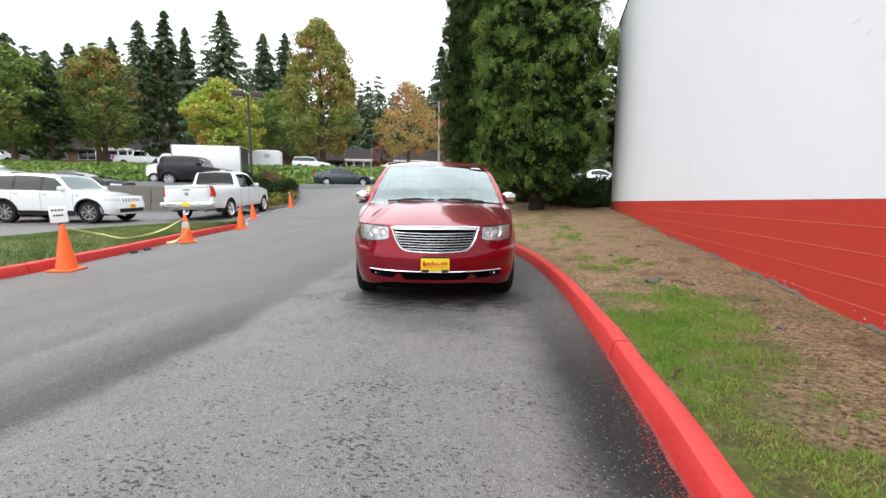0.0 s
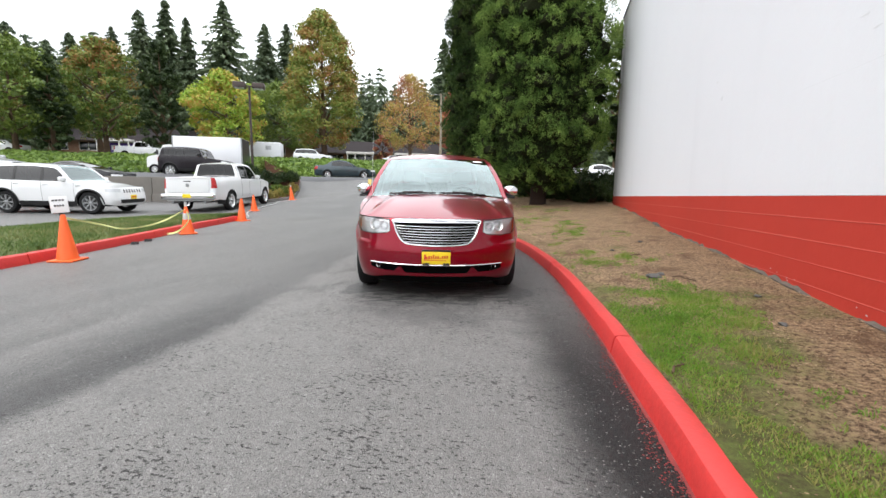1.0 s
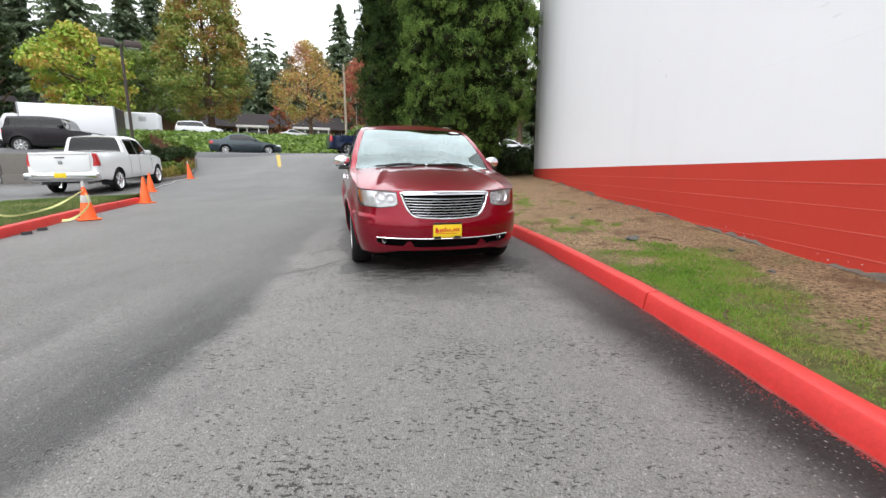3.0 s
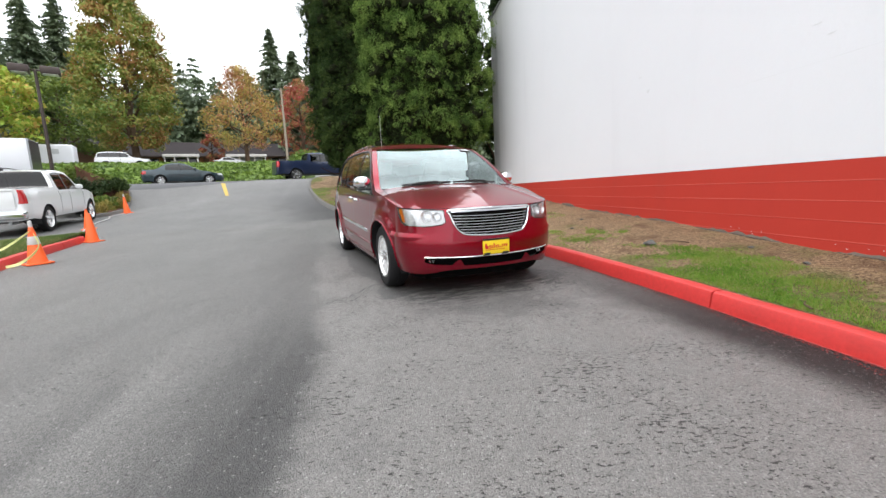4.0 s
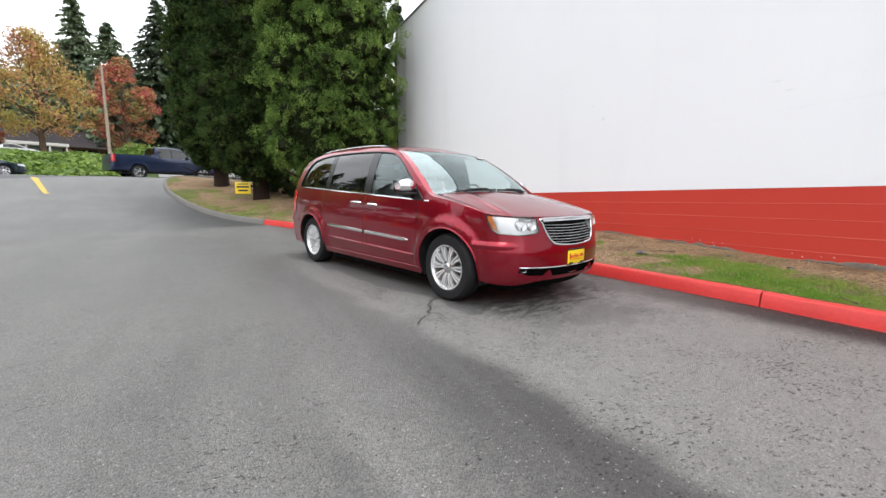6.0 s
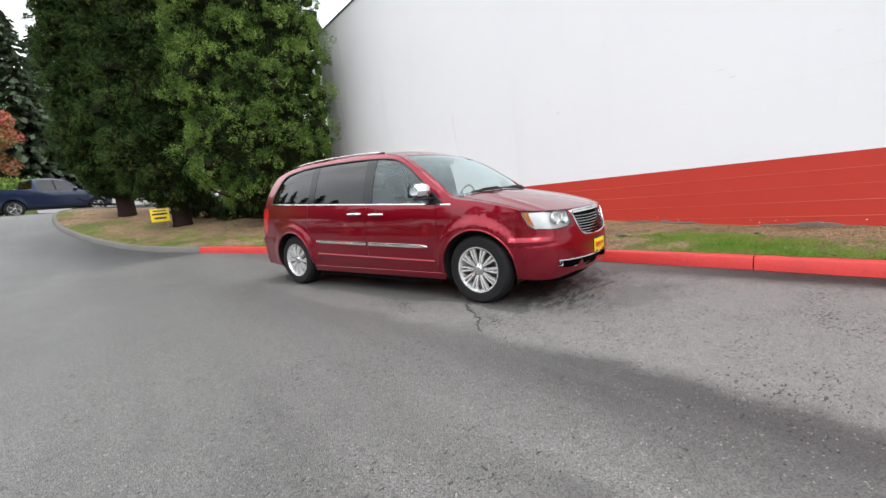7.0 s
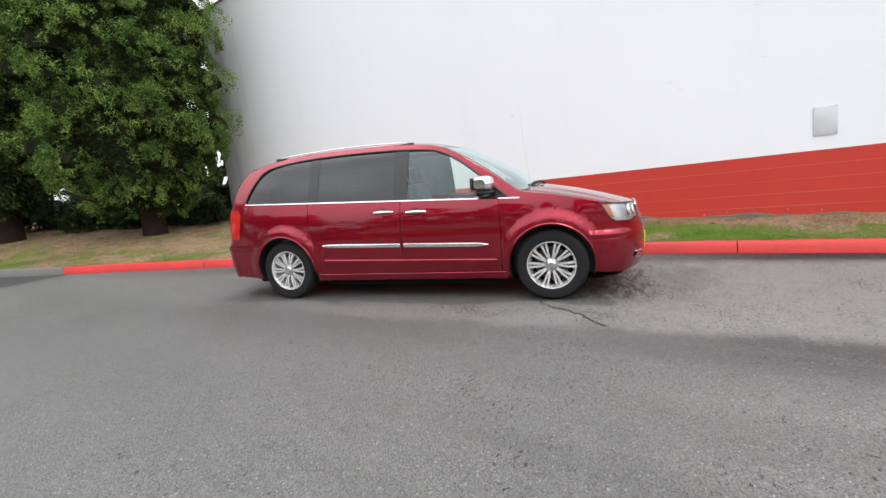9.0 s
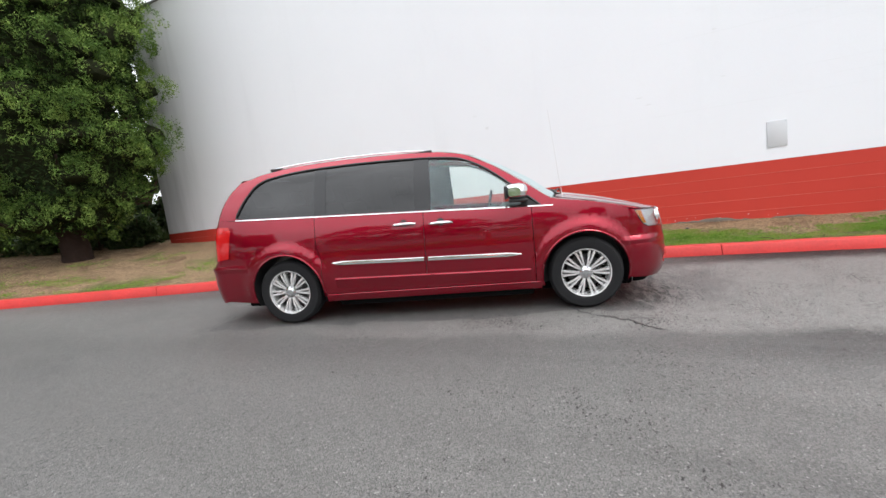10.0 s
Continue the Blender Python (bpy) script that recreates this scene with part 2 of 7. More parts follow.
def verge_soil():
    """Worn lawn: bare soil, dry needle litter and thin green patches."""
    m, nt, n, l, b = tree_of("verge_soil")
    g, x, y, z = position(nt)
    p1, p2, p3 = noi(nt, g, 0.75, 5, 0.6), noi(nt, g, 30, 7, 0.82), noi(nt, g, 2.4, 4, 0.6)
    soil = mixc(nt, step(nt, p2, 0.38, 0.62), (0.066, 0.040, 0.025), (0.43, 0.30, 0.18))
    soil = mixc(nt, step(nt, p3, 0.50, 0.68), soil, mixc(nt, p2, (0.065, 0.04, 0.026), (0.24, 0.15, 0.09)))
    lawn = mixc(nt, step(nt, p2, 0.3, 0.7), (0.085, 0.072, 0.034), (0.155, 0.19, 0.05))
    # the lawn holds out in the strip near the kerb and is worn away towards the wall
    u = mth(nt, "DIVIDE", mth(nt, "ADD", mth(nt, "MULTIPLY_ADD", y, 0.31, -0.85), x), mth(nt, "MULTIPLY_ADD", y, 0.31, 1.43))
    wide = mth(nt, "MULTIPLY", mth(nt, "SUBTRACT", 1.0, step(nt, mth(nt, "ADD", mth(nt, "MULTIPLY_ADD", y, 0.33, -1.6), x), 0.3, 1.6)), step(nt, y, 9.0, 13.0))
    lush = mth(nt, "MULTIPLY", mth(nt, "SUBTRACT", 1.0, step(nt, u, 0.3, 0.95)), mth(nt, "SUBTRACT", 1.0, step(nt, y, 2.8, 8.0)))
    lush = mth(nt, "MAXIMUM", lush, mth(nt, "MULTIPLY", wide, 0.7))
    p1 = mth(nt, "ADD", mth(nt, "MULTIPLY_ADD", lush, 0.2, -0.09), mth(nt, "MULTIPLY_ADD", p2, 0.2, mth(nt, "MULTIPLY", p1, 0.8)))
    # darker tufts and damp hollows in the thin turf
    tuft = step(nt, noi(nt, g, 6.5, 5, 0.7), 0.50, 0.64)
    lawn = mixc(nt, mth(nt, "MULTIPLY", tuft, 0.4), lawn, mixc(nt, p2, (0.022, 0.030, 0.010), (0.075, 0.080, 0.028)))
    col = mixc(nt, step(nt, p1, 0.47, 0.62), soil, lawn)
    l.new(col, b.inputs["Base Color"])
    b.inputs["Roughness"].default_value = 0.95
    b.inputs["Specular IOR Level"].default_value = 0.15
    bump(nt, p2, 0.9, 0.03, b)
    return m


def painted_wall(name, lo, hi, streak):
    m, nt, n, l, b = tree_of(name)
    g, x, y, z = position(nt)
    mp = n.new("ShaderNodeMapping")
    mp.inputs["Scale"].default_value = (1, 1, 0.12)
    l.new(g, mp.inputs[0])
    big, st, fine = noi(nt, g, 0.35, 4), noi(nt, mp.outputs[0], 1.6, 5, 0.6), noi(nt, g, 38, 4, 0.7)
    col = mixc(nt, big, lo, hi)
    col = mixc(nt, mth(nt, "MULTIPLY", step(nt, st, 0.52, 0.82), 0.22), col, streak)
    # the paint gets darker, with a streaky edge, towards the far corner
    far_dark = mth(nt, "MULTIPLY", step(nt, mth(nt, "MULTIPLY_ADD", st, 2.6, y), 17.4, 19.9), 0.72)
    col = mixc(nt, far_dark, col, tuple(v * 0.42 for v in lo))
    col = mixc(nt, mth(nt, "MULTIPLY", step(nt, fine, 0.62, 0.75), 0.12), col, streak)
    l.new(col, b.inputs["Base Color"])
    b.inputs["Roughness"].default_value = 0.62
    b.inputs["Specular IOR Level"].default_value = 0.25
    bump(nt, mth(nt, "ADD", fine, mth(nt, "MULTIPLY", noi(nt, g, 4, 2), 2.0)), 0.35, 0.004, b)
    return m


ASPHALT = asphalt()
VERGE = verge_soil()
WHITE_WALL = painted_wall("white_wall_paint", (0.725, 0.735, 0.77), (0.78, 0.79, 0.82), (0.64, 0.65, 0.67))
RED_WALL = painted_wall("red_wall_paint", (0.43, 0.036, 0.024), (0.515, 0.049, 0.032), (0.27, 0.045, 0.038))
RED_KERB = plain("red_kerb_paint", (0.53, 0.034, 0.030), 0.5, var=0.5, scale=2.2, fine=30, relief=0.004)
CONCRETE = plain("concrete", (0.32, 0.31, 0.29), 0.85, var=0.3, scale=1.5, fine=25, relief=0.006)
KERB_GREY = plain("weathered_kerb", (0.145, 0.14, 0.13), 0.9, var=0.35, scale=2.0, fine=25, relief=0.006)
SPILL = plain("thin_red_overspray", (0.22, 0.035, 0.032), 0.8, var=0.7, scale=9, fine=60)
STAINED = plain("stained_concrete", (0.15, 0.14, 0.125), 0.9, var=0.4, scale=0.7, fine=14, relief=0.008)
FOOTING = plain("rough_footing", (0.105, 0.085, 0.068), 0.9, var=0.5, scale=6, fine=24, relief=0.02)
STREET = plain("street_asphalt", (0.085, 0.086, 0.09), 0.85, var=0.25, scale=0.4, fine=20, relief=0.004)
SIDE_ROAD = plain("worn_side_road", (0.19, 0.185, 0.18), 0.9, var=0.2, scale=0.3, fine=12)
GRASS = plain("lawn_soil", (0.095, 0.115, 0.045), 0.95, var=0.5, scale=0.8, fine=20, relief=0.02, spec=0.1)
BANK_SOIL = plain("bank_soil", (0.05, 0.075, 0.02), 0.95, var=0.5, scale=0.6, fine=8, relief=0.03, spec=0.1)
MULCH = plain("bark_mulch", (0.09, 0.045, 0.028), 0.95, var=0.5, scale=3, fine=30, relief=0.02, spec=0.1)
METAL = plain("galvanised_metal", (0.35, 0.36, 0.37), 0.5, 0.8)
PANEL_GREY = plain("grey_metal_panel", (0.54, 0.55, 0.57), 0.6, 0.0, var=0.08)
FLASHING = plain("roof_flashing", (0.12, 0.12, 0.13), 0.5, 0.3)
GRILLE_CHROME = plain("grille_chrome", (0.62, 0.63, 0.65), 0.14, 1.0, var=0.1)
CHROME = plain("chrome", (0.82, 0.83, 0.85), 0.08, 1.0, var=0.03, rvar=0.05)
ALLOY = plain("polished_alloy", (0.88, 0.885, 0.89), 0.24, 0.72, var=0.06)
RUBBER = plain("tyre_rubber", (0.011, 0.011, 0.012), 0.8, spec=0.25, var=0.3, fine=40, relief=0.001)
DISC = plain("dull_brake_disc", (0.07, 0.07, 0.072), 0.6, 0.5, var=0.3, scale=20)
VOID = plain("matt_black_recess", (0.004, 0.004, 0.004), 0.9, var=0.2, spec=0.05)
BLACK = plain("black_plastic", (0.014, 0.014, 0.015), 0.45, var=0.2)
GLOSSBLACK = plain("gloss_black_trim", (0.012, 0.012, 0.013), 0.16, var=0.1, spec=0.5)
INTERIOR = plain("grey_cabin", (0.17, 0.17, 0.175), 0.8, var=0.2)
SEAT = plain("seat_leather", (0.30, 0.295, 0.285), 0.6, var=0.12)
CHERRY = plain("cherry_red_paint", (0.25, 0.0004, 0.014), 0.30, 0.80, spec=0.05, var=0.06, scale=1.0, fine=900, coat=1.0, rvar=0.02)
WHITE_PAINT = plain("white_car_paint", (0.78, 0.79, 0.80), 0.3, var=0.03, coat=1.0)
SILVER_PAINT = plain("silver_car_paint", (0.55, 0.57, 0.58), 0.3, 0.5, var=0.03, coat=1.0)
DARK_PAINT = plain("charcoal_car_paint", (0.022, 0.023, 0.027), 0.35, 0.2, var=0.05, coat=0.5)
PLUM_PAINT = plain("dark_plum_car_paint", (0.009, 0.006, 0.010), 0.4, 0.0, var=0.05, coat=0.15, spec=0.3)
TEAL_PAINT = plain("dark_teal_car_paint", (0.02, 0.04, 0.05), 0.3, 0.3, var=0.05, coat=1.0)
BOX_WHITE = plain("white_box_panel", (0.82, 0.83, 0.86), 0.5, var=0.04)
CLEAR = glassy("clear_glass", (0.86, 0.92, 0.90), ior=1.5, gain=2.0, mirror=(0.86, 0.98, 0.98))
TINT = glassy("privacy_glass", (0.035, 0.035, 0.04), gain=1.35)
SCREEN = glassy("windscreen_glass", (0.74, 0.82, 0.82), ior=1.75, gain=2.0, mirror=(0.84, 0.98, 0.98))
LENS = glassy("lamp_lens", (0.93, 0.94, 0.95))
REDLENS = plain("red_lamp_lens", (0.45, 0.006, 0.008), 0.15, var=0.15, coat=1.0)
AMBER = plain("amber_lens", (0.85, 0.24, 0.02), 0.15, var=0.1, coat=0.8)
YELLOW = plain("yellow_sign", (0.85, 0.62, 0.02), 0.45, var=0.06)
REDINK = plain("red_print", (0.55, 0.02, 0.02), 0.5)
BLACKINK = plain("black_print", (0.02, 0.02, 0.02), 0.5)
PAPER = plain("white_paper", (0.8, 0.8, 0.79), 0.7, var=0.05)
ORANGE = plain("orange_cone_plastic", (0.90, 0.125, 0.02), 0.5, var=0.15)
COLLAR = plain("grey_reflective_collar", (0.55, 0.55, 0.55), 0.4, var=0.2)
TAPE = plain("yellow_tape", (0.74, 0.76, 0.32), 0.5, var=0.2)
LINE = plain("yellow_road_paint", (0.48, 0.34, 0.07), 0.8, var=0.3, scale=6)
WHITELINE = plain("white_road_paint", (0.6, 0.6, 0.58), 0.8, var=0.3, scale=6)
BARK = plain("bark", (0.11, 0.075, 0.05), 0.95, var=0.5, scale=3, fine=14, relief=0.03, spec=0.1)
REDBARK = plain("red_bark", (0.032, 0.021, 0.017), 0.95, var=0.5, scale=3, fine=14, relief=0.03, spec=0.1)
SHINGLE = plain("dark_shingles", (0.040, 0.035, 0.036), 0.95, spec=0.05, var=0.3, scale=0.6, fine=4)
BROWN_WALL = plain("brown_wall", (0.20, 0.11, 0.07), 0.85, var=0.2, scale=0.4)
PURPLE = plain("purple_shop_panel", (0.10, 0.04, 0.30), 0.6, var=0.3)
BRICK = plain("orange_brick", (0.34, 0.16, 0.08), 0.9, var=0.3, scale=2)
NAVY_PAINT = plain("navy_car_paint", (0.012, 0.022, 0.06), 0.3, 0.3, var=0.05, coat=0.8)
RED_PAINT = plain("faded_red_car_paint", (0.52, 0.045, 0.03), 0.4, var=0.05, coat=0.5)
CREAM = plain("cream_trim", (0.62, 0.60, 0.56), 0.6, var=0.1)
REFLECTOR = plain("bright_lamp_reflector", (0.95, 0.95, 0.96), 0.16, 0.5, var=0.3, scale=26)
HEADLENS = plain("pale_lamp_lens", (0.74, 0.76, 0.78), 0.12, 0.15, var=0.2, scale=9, coat=1.0)
DARKGLASS = plain("dark_window", (0.02, 0.022, 0.026), 0.08, var=0.2, spec=0.8)
LAMP_BROWN = plain("dark_bronze_metal", (0.06, 0.045, 0.04), 0.5, 0.4)
ROCK = plain("grey_stone", (0.10, 0.097, 0.09), 0.9, var=0.4, scale=8, fine=40, relief=0.01)
L_CONIFER = leafy("conifer_spray", ((0.038, 0.074, 0.018), (0.088, 0.155, 0.032), (0.25, 0.355, 0.085)), patch=1.1, trans=0.12, spec=0.1, rough=0.75)
L_CONIFER_DARK = leafy("dark_conifer_spray", ((0.017, 0.036, 0.011), (0.034, 0.064, 0.017), (0.082, 0.115, 0.028)), patch=0.9, trans=0.12, spec=0.1, rough=0.75)
# darker copy of the spray colours, with the crown's inner shade painted in
L_CONIFER_SHADE = leafy("shade_toned_conifer_spray", ((0.014, 0.026, 0.010), (0.026, 0.046, 0.014), (0.05, 0.075, 0.022)), patch=1.4, trans=0.08, spec=0.05, rough=0.8)
# near-black colour for the light-blocking cores added inside the conifers
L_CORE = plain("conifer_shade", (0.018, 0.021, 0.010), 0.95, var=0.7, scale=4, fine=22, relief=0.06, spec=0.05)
# far firs: distance haze is mixed into the needle colours, paler and greyer
L_FIR_HAZE = leafy("hazed_fir_needles", ((0.105, 0.145, 0.090), (0.145, 0.19, 0.11), (0.185, 0.23, 0.125)), patch=0.2)
L_FIR_NEAR = leafy("dark_fir_needles", ((0.045, 0.065, 0.042), (0.07, 0.095, 0.055), (0.10, 0.13, 0.07)), patch=0.2)
L_GREEN = leafy("green_leaves", ((0.07, 0.115, 0.024), (0.115, 0.17, 0.032), (0.17, 0.22, 0.04)), patch=0.25)
L_YELLOW = leafy("yellow_green_leaves", ((0.22, 0.36, 0.045), (0.31, 0.42, 0.055), (0.40, 0.40, 0.07), (0.56, 0.31, 0.09)), patch=0.22)
L_MIXED = leafy("green_and_rust_leaves", ((0.085, 0.15, 0.03), (0.13, 0.20, 0.04), (0.19, 0.21, 0.045), (0.36, 0.17, 0.06)), patch=0.22)
L_SWEETGUM = leafy("gold_and_rust_leaves", ((0.13, 0.21, 0.045), (0.20, 0.26, 0.05), (0.30, 0.26, 0.065), (0.36, 0.17, 0.06)), patch=0.2)
L_ORANGE = leafy("orange_leaves", ((0.32, 0.33, 0.08), (0.42, 0.34, 0.09), (0.47, 0.28, 0.10), (0.43, 0.18, 0.12)), patch=0.25)
L_RED = leafy("red_leaves", ((0.20, 0.25, 0.06), (0.36, 0.17, 0.08), (0.43, 0.08, 0.08)), patch=0.3)
L_IVY = leafy("ivy_leaves", ((0.075, 0.13, 0.028), (0.135, 0.215, 0.04), (0.21, 0.30, 0.058)), patch=0.5)
L_SHRUB = leafy("shrub_leaves", ((0.018, 0.035, 0.012), (0.035, 0.06, 0.018), (0.06, 0.09, 0.025)), patch=0.6)
L_STRAW = leafy("dry_grass_leaves", ((0.22, 0.18, 0.05), (0.36, 0.28, 0.08), (0.16, 0.2, 0.04)), patch=0.8)
L_BLADE = leafy("grass_blades", ((0.07, 0.16, 0.016), (0.14, 0.28, 0.023), (0.19, 0.30, 0.045), (0.32, 0.28, 0.10)), patch=1.6)
L_PALE = leafy("pale_grass_blades", ((0.06, 0.11, 0.025), (0.105, 0.165, 0.04), (0.23, 0.23, 0.09)), patch=0.9)
L_LITTER = leafy("dry_litter", ((0.10, 0.055, 0.03), (0.24, 0.15, 0.08), (0.40, 0.29, 0.17)), trans=0.0, patch=1.0)

# ---- mesh helpers ----


def thing(name, label, category, m=None, group="", kind=""):
    ob = new(name)
    ob.empty_display_size = 0.2
    if m is not None:
        ob.matrix_world = m
    return tagged(ob, label, category, group, kind)


def link(name, me, material, parent=None, label="", smooth=True):
    me.materials.clear()
    me.materials.append(material)
    if smooth:
        me.shade_smooth()
        me.set_sharp_from_angle(angle=radians(38))
    ob = new(name, me)
    if parent is not None:
        ob.parent = parent
    if label:
        ob["label"] = label
    return ob


def part(name, bm, material, parent=None, label="", smooth=True):
    me = bpy.data.meshes.new(name)
    bmesh.ops.recalc_face_normals(bm, faces=bm.faces)
    bm.to_mesh(me)
    bm.free()
    return link(name, me, material, parent, label, smooth)


def from_data(name, verts, faces, material, parent=None, label="", smooth=True):
    me = bpy.data.meshes.new(name)
    me.from_pydata([tuple(map(float, v)) for v in verts], [], [tuple(map(int, f)) for f in faces])
    me.update()
    return link(name, me, material, parent, label, smooth)


def box(bm, x0, x1, y0, y1, z0, z1, bev=0.0, m=None, seg=2):
    r = bmesh.ops.create_cube(bm, size=1)
    vs = r["verts"]
    for v in vs:
        v.co = Vector(((x0 + x1) / 2 + v.co.x * (x1 - x0), (y0 + y1) / 2 + v.co.y * (y1 - y0), (z0 + z1) / 2 + v.co.z * (z1 - z0)))
    if m is not None:
        bmesh.ops.transform(bm, matrix=m, verts=vs)
    if bev:
        es = list({e for v in vs for e in v.link_edges})
        bmesh.ops.bevel(bm, geom=es, offset=bev, segments=seg, affect="EDGES", profile=0.5)
    return vs


def lathe(bm, prof, n=32, m=None):
    """Spin a profile of (radius, height) round z."""
    rings = []
    for r, h in prof:
        if r < 1e-6:
            rings.append([bm.verts.new((0, 0, h))])
        else:
            rings.append([bm.verts.new((r * math.cos(2 * math.pi * k / n), r * math.sin(2 * math.pi * k / n), h)) for k in range(n)])
    for a, b in zip(rings, rings[1:]):
        for k in range(n):
            q = [a[k % len(a)], a[(k + 1) % len(a)], b[(k + 1) % len(b)], b[k % len(b)]]
            q = list(dict.fromkeys(q))
            if len(q) > 2:
                bm.faces.new(q)
    vs = [v for r in rings for v in r]
    if m is not None:
        bmesh.ops.transform(bm, matrix=m, verts=vs)
    return vs


def tube(bm, pts, radius, n=8, caps=True):
    """A round bar along points; radius may be a list."""
    pts = [Vector(p) for p in pts]
    rad = radius if isinstance(radius, (list, tuple)) else [radius] * len(pts)
    rings = []
    for k, p in enumerate(pts):
        d = (pts[min(k + 1, len(pts) - 1)] - pts[max(k - 1, 0)]).normalized()
        a = d.orthogonal().normalized() if abs(d.z) > 0.95 else d.cross(Vector((0, 0, 1))).normalized()
        b = d.cross(a)
        rings.append([bm.verts.new(p + rad[k] * (math.cos(2 * math.pi * j / n) * a + math.sin(2 * math.pi * j / n) * b)) for j in range(n)])
    for r, s in zip(rings, rings[1:]):
        for j in range(n):
            bm.faces.new((r[j], r[(j + 1) % n], s[(j + 1) % n], s[j]))
    if caps:
        bm.faces.new(rings[0]), bm.faces.new(rings[-1])


def grid(bm, rows):
    """Faces over rows of points of equal length."""
    vs = [[bm.verts.new(p) for p in r] for r in rows]
    for a, b in zip(vs, vs[1:]):
        for k in range(len(a) - 1):
            bm.faces.new((a[k], a[k + 1], b[k + 1], b[k]))
    return vs


def curve(pts):
    """A smooth function through (x, y) pairs."""
    p = sorted(pts)
    xs, ys = np.array([a for a, _ in p], float), np.array([b for _, b in p], float)
    sl = np.diff(ys) / np.diff(xs)
    mt = np.zeros(len(xs))
    for k in range(1, len(xs) - 1):
        if sl[k - 1] * sl[k] > 0:
            mt[k] = 2 * sl[k - 1] * sl[k] / (sl[k - 1] + sl[k])
    mt[0], mt[-1] = sl[0], sl[-1]

    def f(x):
        x = min(max(x, xs[0]), xs[-1])
        k = min(int(np.searchsorted(xs, x, "right")) - 1, len(xs) - 2)
        h = xs[k + 1] - xs[k]
        t = (x - xs[k]) / h
        return float((2 * t**3 - 3 * t**2 + 1) * ys[k] + (t**3 - 2 * t**2 + t) * h * mt[k] + (3 * t**2 - 2 * t**3) * ys[k + 1] + (t**3 - t**2) * h * mt[k + 1])

    return f


def smooth_line(pts, n=8):
    """Catmull-Rom through points, n pieces between each two."""
    P = [Vector(p) for p in pts]
    P = [2 * P[0] - P[1]] + P + [2 * P[-1] - P[-2]]
    out = []
    for k in range(1, len(P) - 2):
        a, b, c, d = P[k - 1 : k + 3]
        for j in range(n):
            t = j / n
            out.append(0.5 * (2 * b + (c - a) * t + (2 * a - 5 * b + 4 * c - d) * t * t + (3 * b - a - 3 * c + d) * t**3))
    return out + [P[-2]]


def sheet(outline, mapper, step_u=0.05, step_v=0.05, holes=()):
    """A flat outline (with holes) cut into small faces and bent onto a surface."""
    bm = bmesh.new()
    edges = []
    for loop in (outline, *holes):
        vs = [bm.verts.new((u, v, 0)) for u, v in loop]
        edges += [bm.edges.new((vs[k], vs[(k + 1) % len(vs)])) for k in range(len(vs))]
    bmesh.ops.triangle_fill(bm, use_beauty=True, use_dissolve=False, edges=edges)
    us, vv = [p[0] for p in outline], [p[1] for p in outline]
    for lo, hi, st, ax in ((min(us), max(us), step_u, 0), (min(vv), max(vv), step_v, 1)):
        k = math.ceil(lo / st) * st
        while k < hi:
            no, co = [0, 0, 0], [0, 0, 0]
            no[ax], co[ax] = 1, k + 1e-5
            bmesh.ops.bisect_plane(bm, geom=bm.verts[:] + bm.edges[:] + bm.faces[:], plane_co=co, plane_no=no, dist=1e-6)
            k += st
    bmesh.ops.remove_doubles(bm, verts=bm.verts, dist=1e-5)
    for v in bm.verts:
        v.co = Vector(mapper(v.co.x, v.co.y))
    return bm


def merge(bm, other):
    """Add another bmesh's faces to bm."""
    me = bpy.data.meshes.new("tmp")
    other.to_mesh(me)
    other.free()
    bm.from_mesh(me)
    bpy.data.meshes.remove(me)
    return bm

# ---- terrain ----


def smooth01(a, b, v):
    t = min(max((v - a) / (b - a), 0.0), 1.0)
    return t * t * (3 - 2 * t)


bank_rise = curve([(0, 2.35), (35.5, 2.35), (36.5, 2.5), (46, 4.4), (49, 4.7), (58, 5.1), (70, 6.0), (90, 7.4), (98, 8.2), (115, 12), (160, 17), (400, 22), (900, 26)])


def across(x, y):
    """Distance towards and beyond the street."""
    return -0.42 * x + 0.907 * y


def land(x, y):
    xc, yc = min(max(x, -36.0), 8.0), min(max(y, -18.0), 34.0)
    z = -0.072 - 0.0109 * xc + 0.0227 * yc
    e = y - 0.37 * x - 16.5
    if e > 0:
        lat = min(max(0.3 + (xc + 15) * 0.15, 0.3), 1.0)
        z += lat * (0.0068 * e * e if e < 16 else 1.74 + 0.2 * (e - 16))
    d = across(x, y)
    w = smooth01(26.0, 31.0, d)
    return z * (1 - w) + bank_rise(d) * w


def sit(x, y, heading, dz=0.0, flat=False):
    """The pose of a thing that stands on the land with its front (+x) at that heading in degrees."""
    if flat:
        return pose(x, y, land(x, y) + dz, 0, 0, heading)
    up = Vector((-(land(x + 0.5, y) - land(x - 0.5, y)), -(land(x, y + 0.5) - land(x, y - 0.5)), 1)).normalized()
    f = Vector((math.cos(radians(heading)), math.sin(radians(heading)), 0))
    f = (f - up * f.dot(up)).normalized()
    s = up.cross(f)
    m = Matrix((f, s, up)).transposed().to_4x4()
    m.translation = (x, y, land(x, y) + dz)
    return m


def spread(lo, hi, fine_lo, fine_hi, fine, grow=1.35):
    out, k, st = [], fine_lo, fine
    while k <= fine_hi:
        out.append(k)
        k += fine
    up, st = fine_hi, fine
    while up < hi:
        st *= grow
        up += st
        out.append(up)
    dn, st = fine_lo, fine
    while dn > lo:
        st *= grow
        dn -= st
        out.append(dn)
    return sorted(out)


bm = bmesh.new()
gx, gy = spread(-900, 900, -60, 30, 1.5), spread(-900, 900, -20, 90, 1.5)
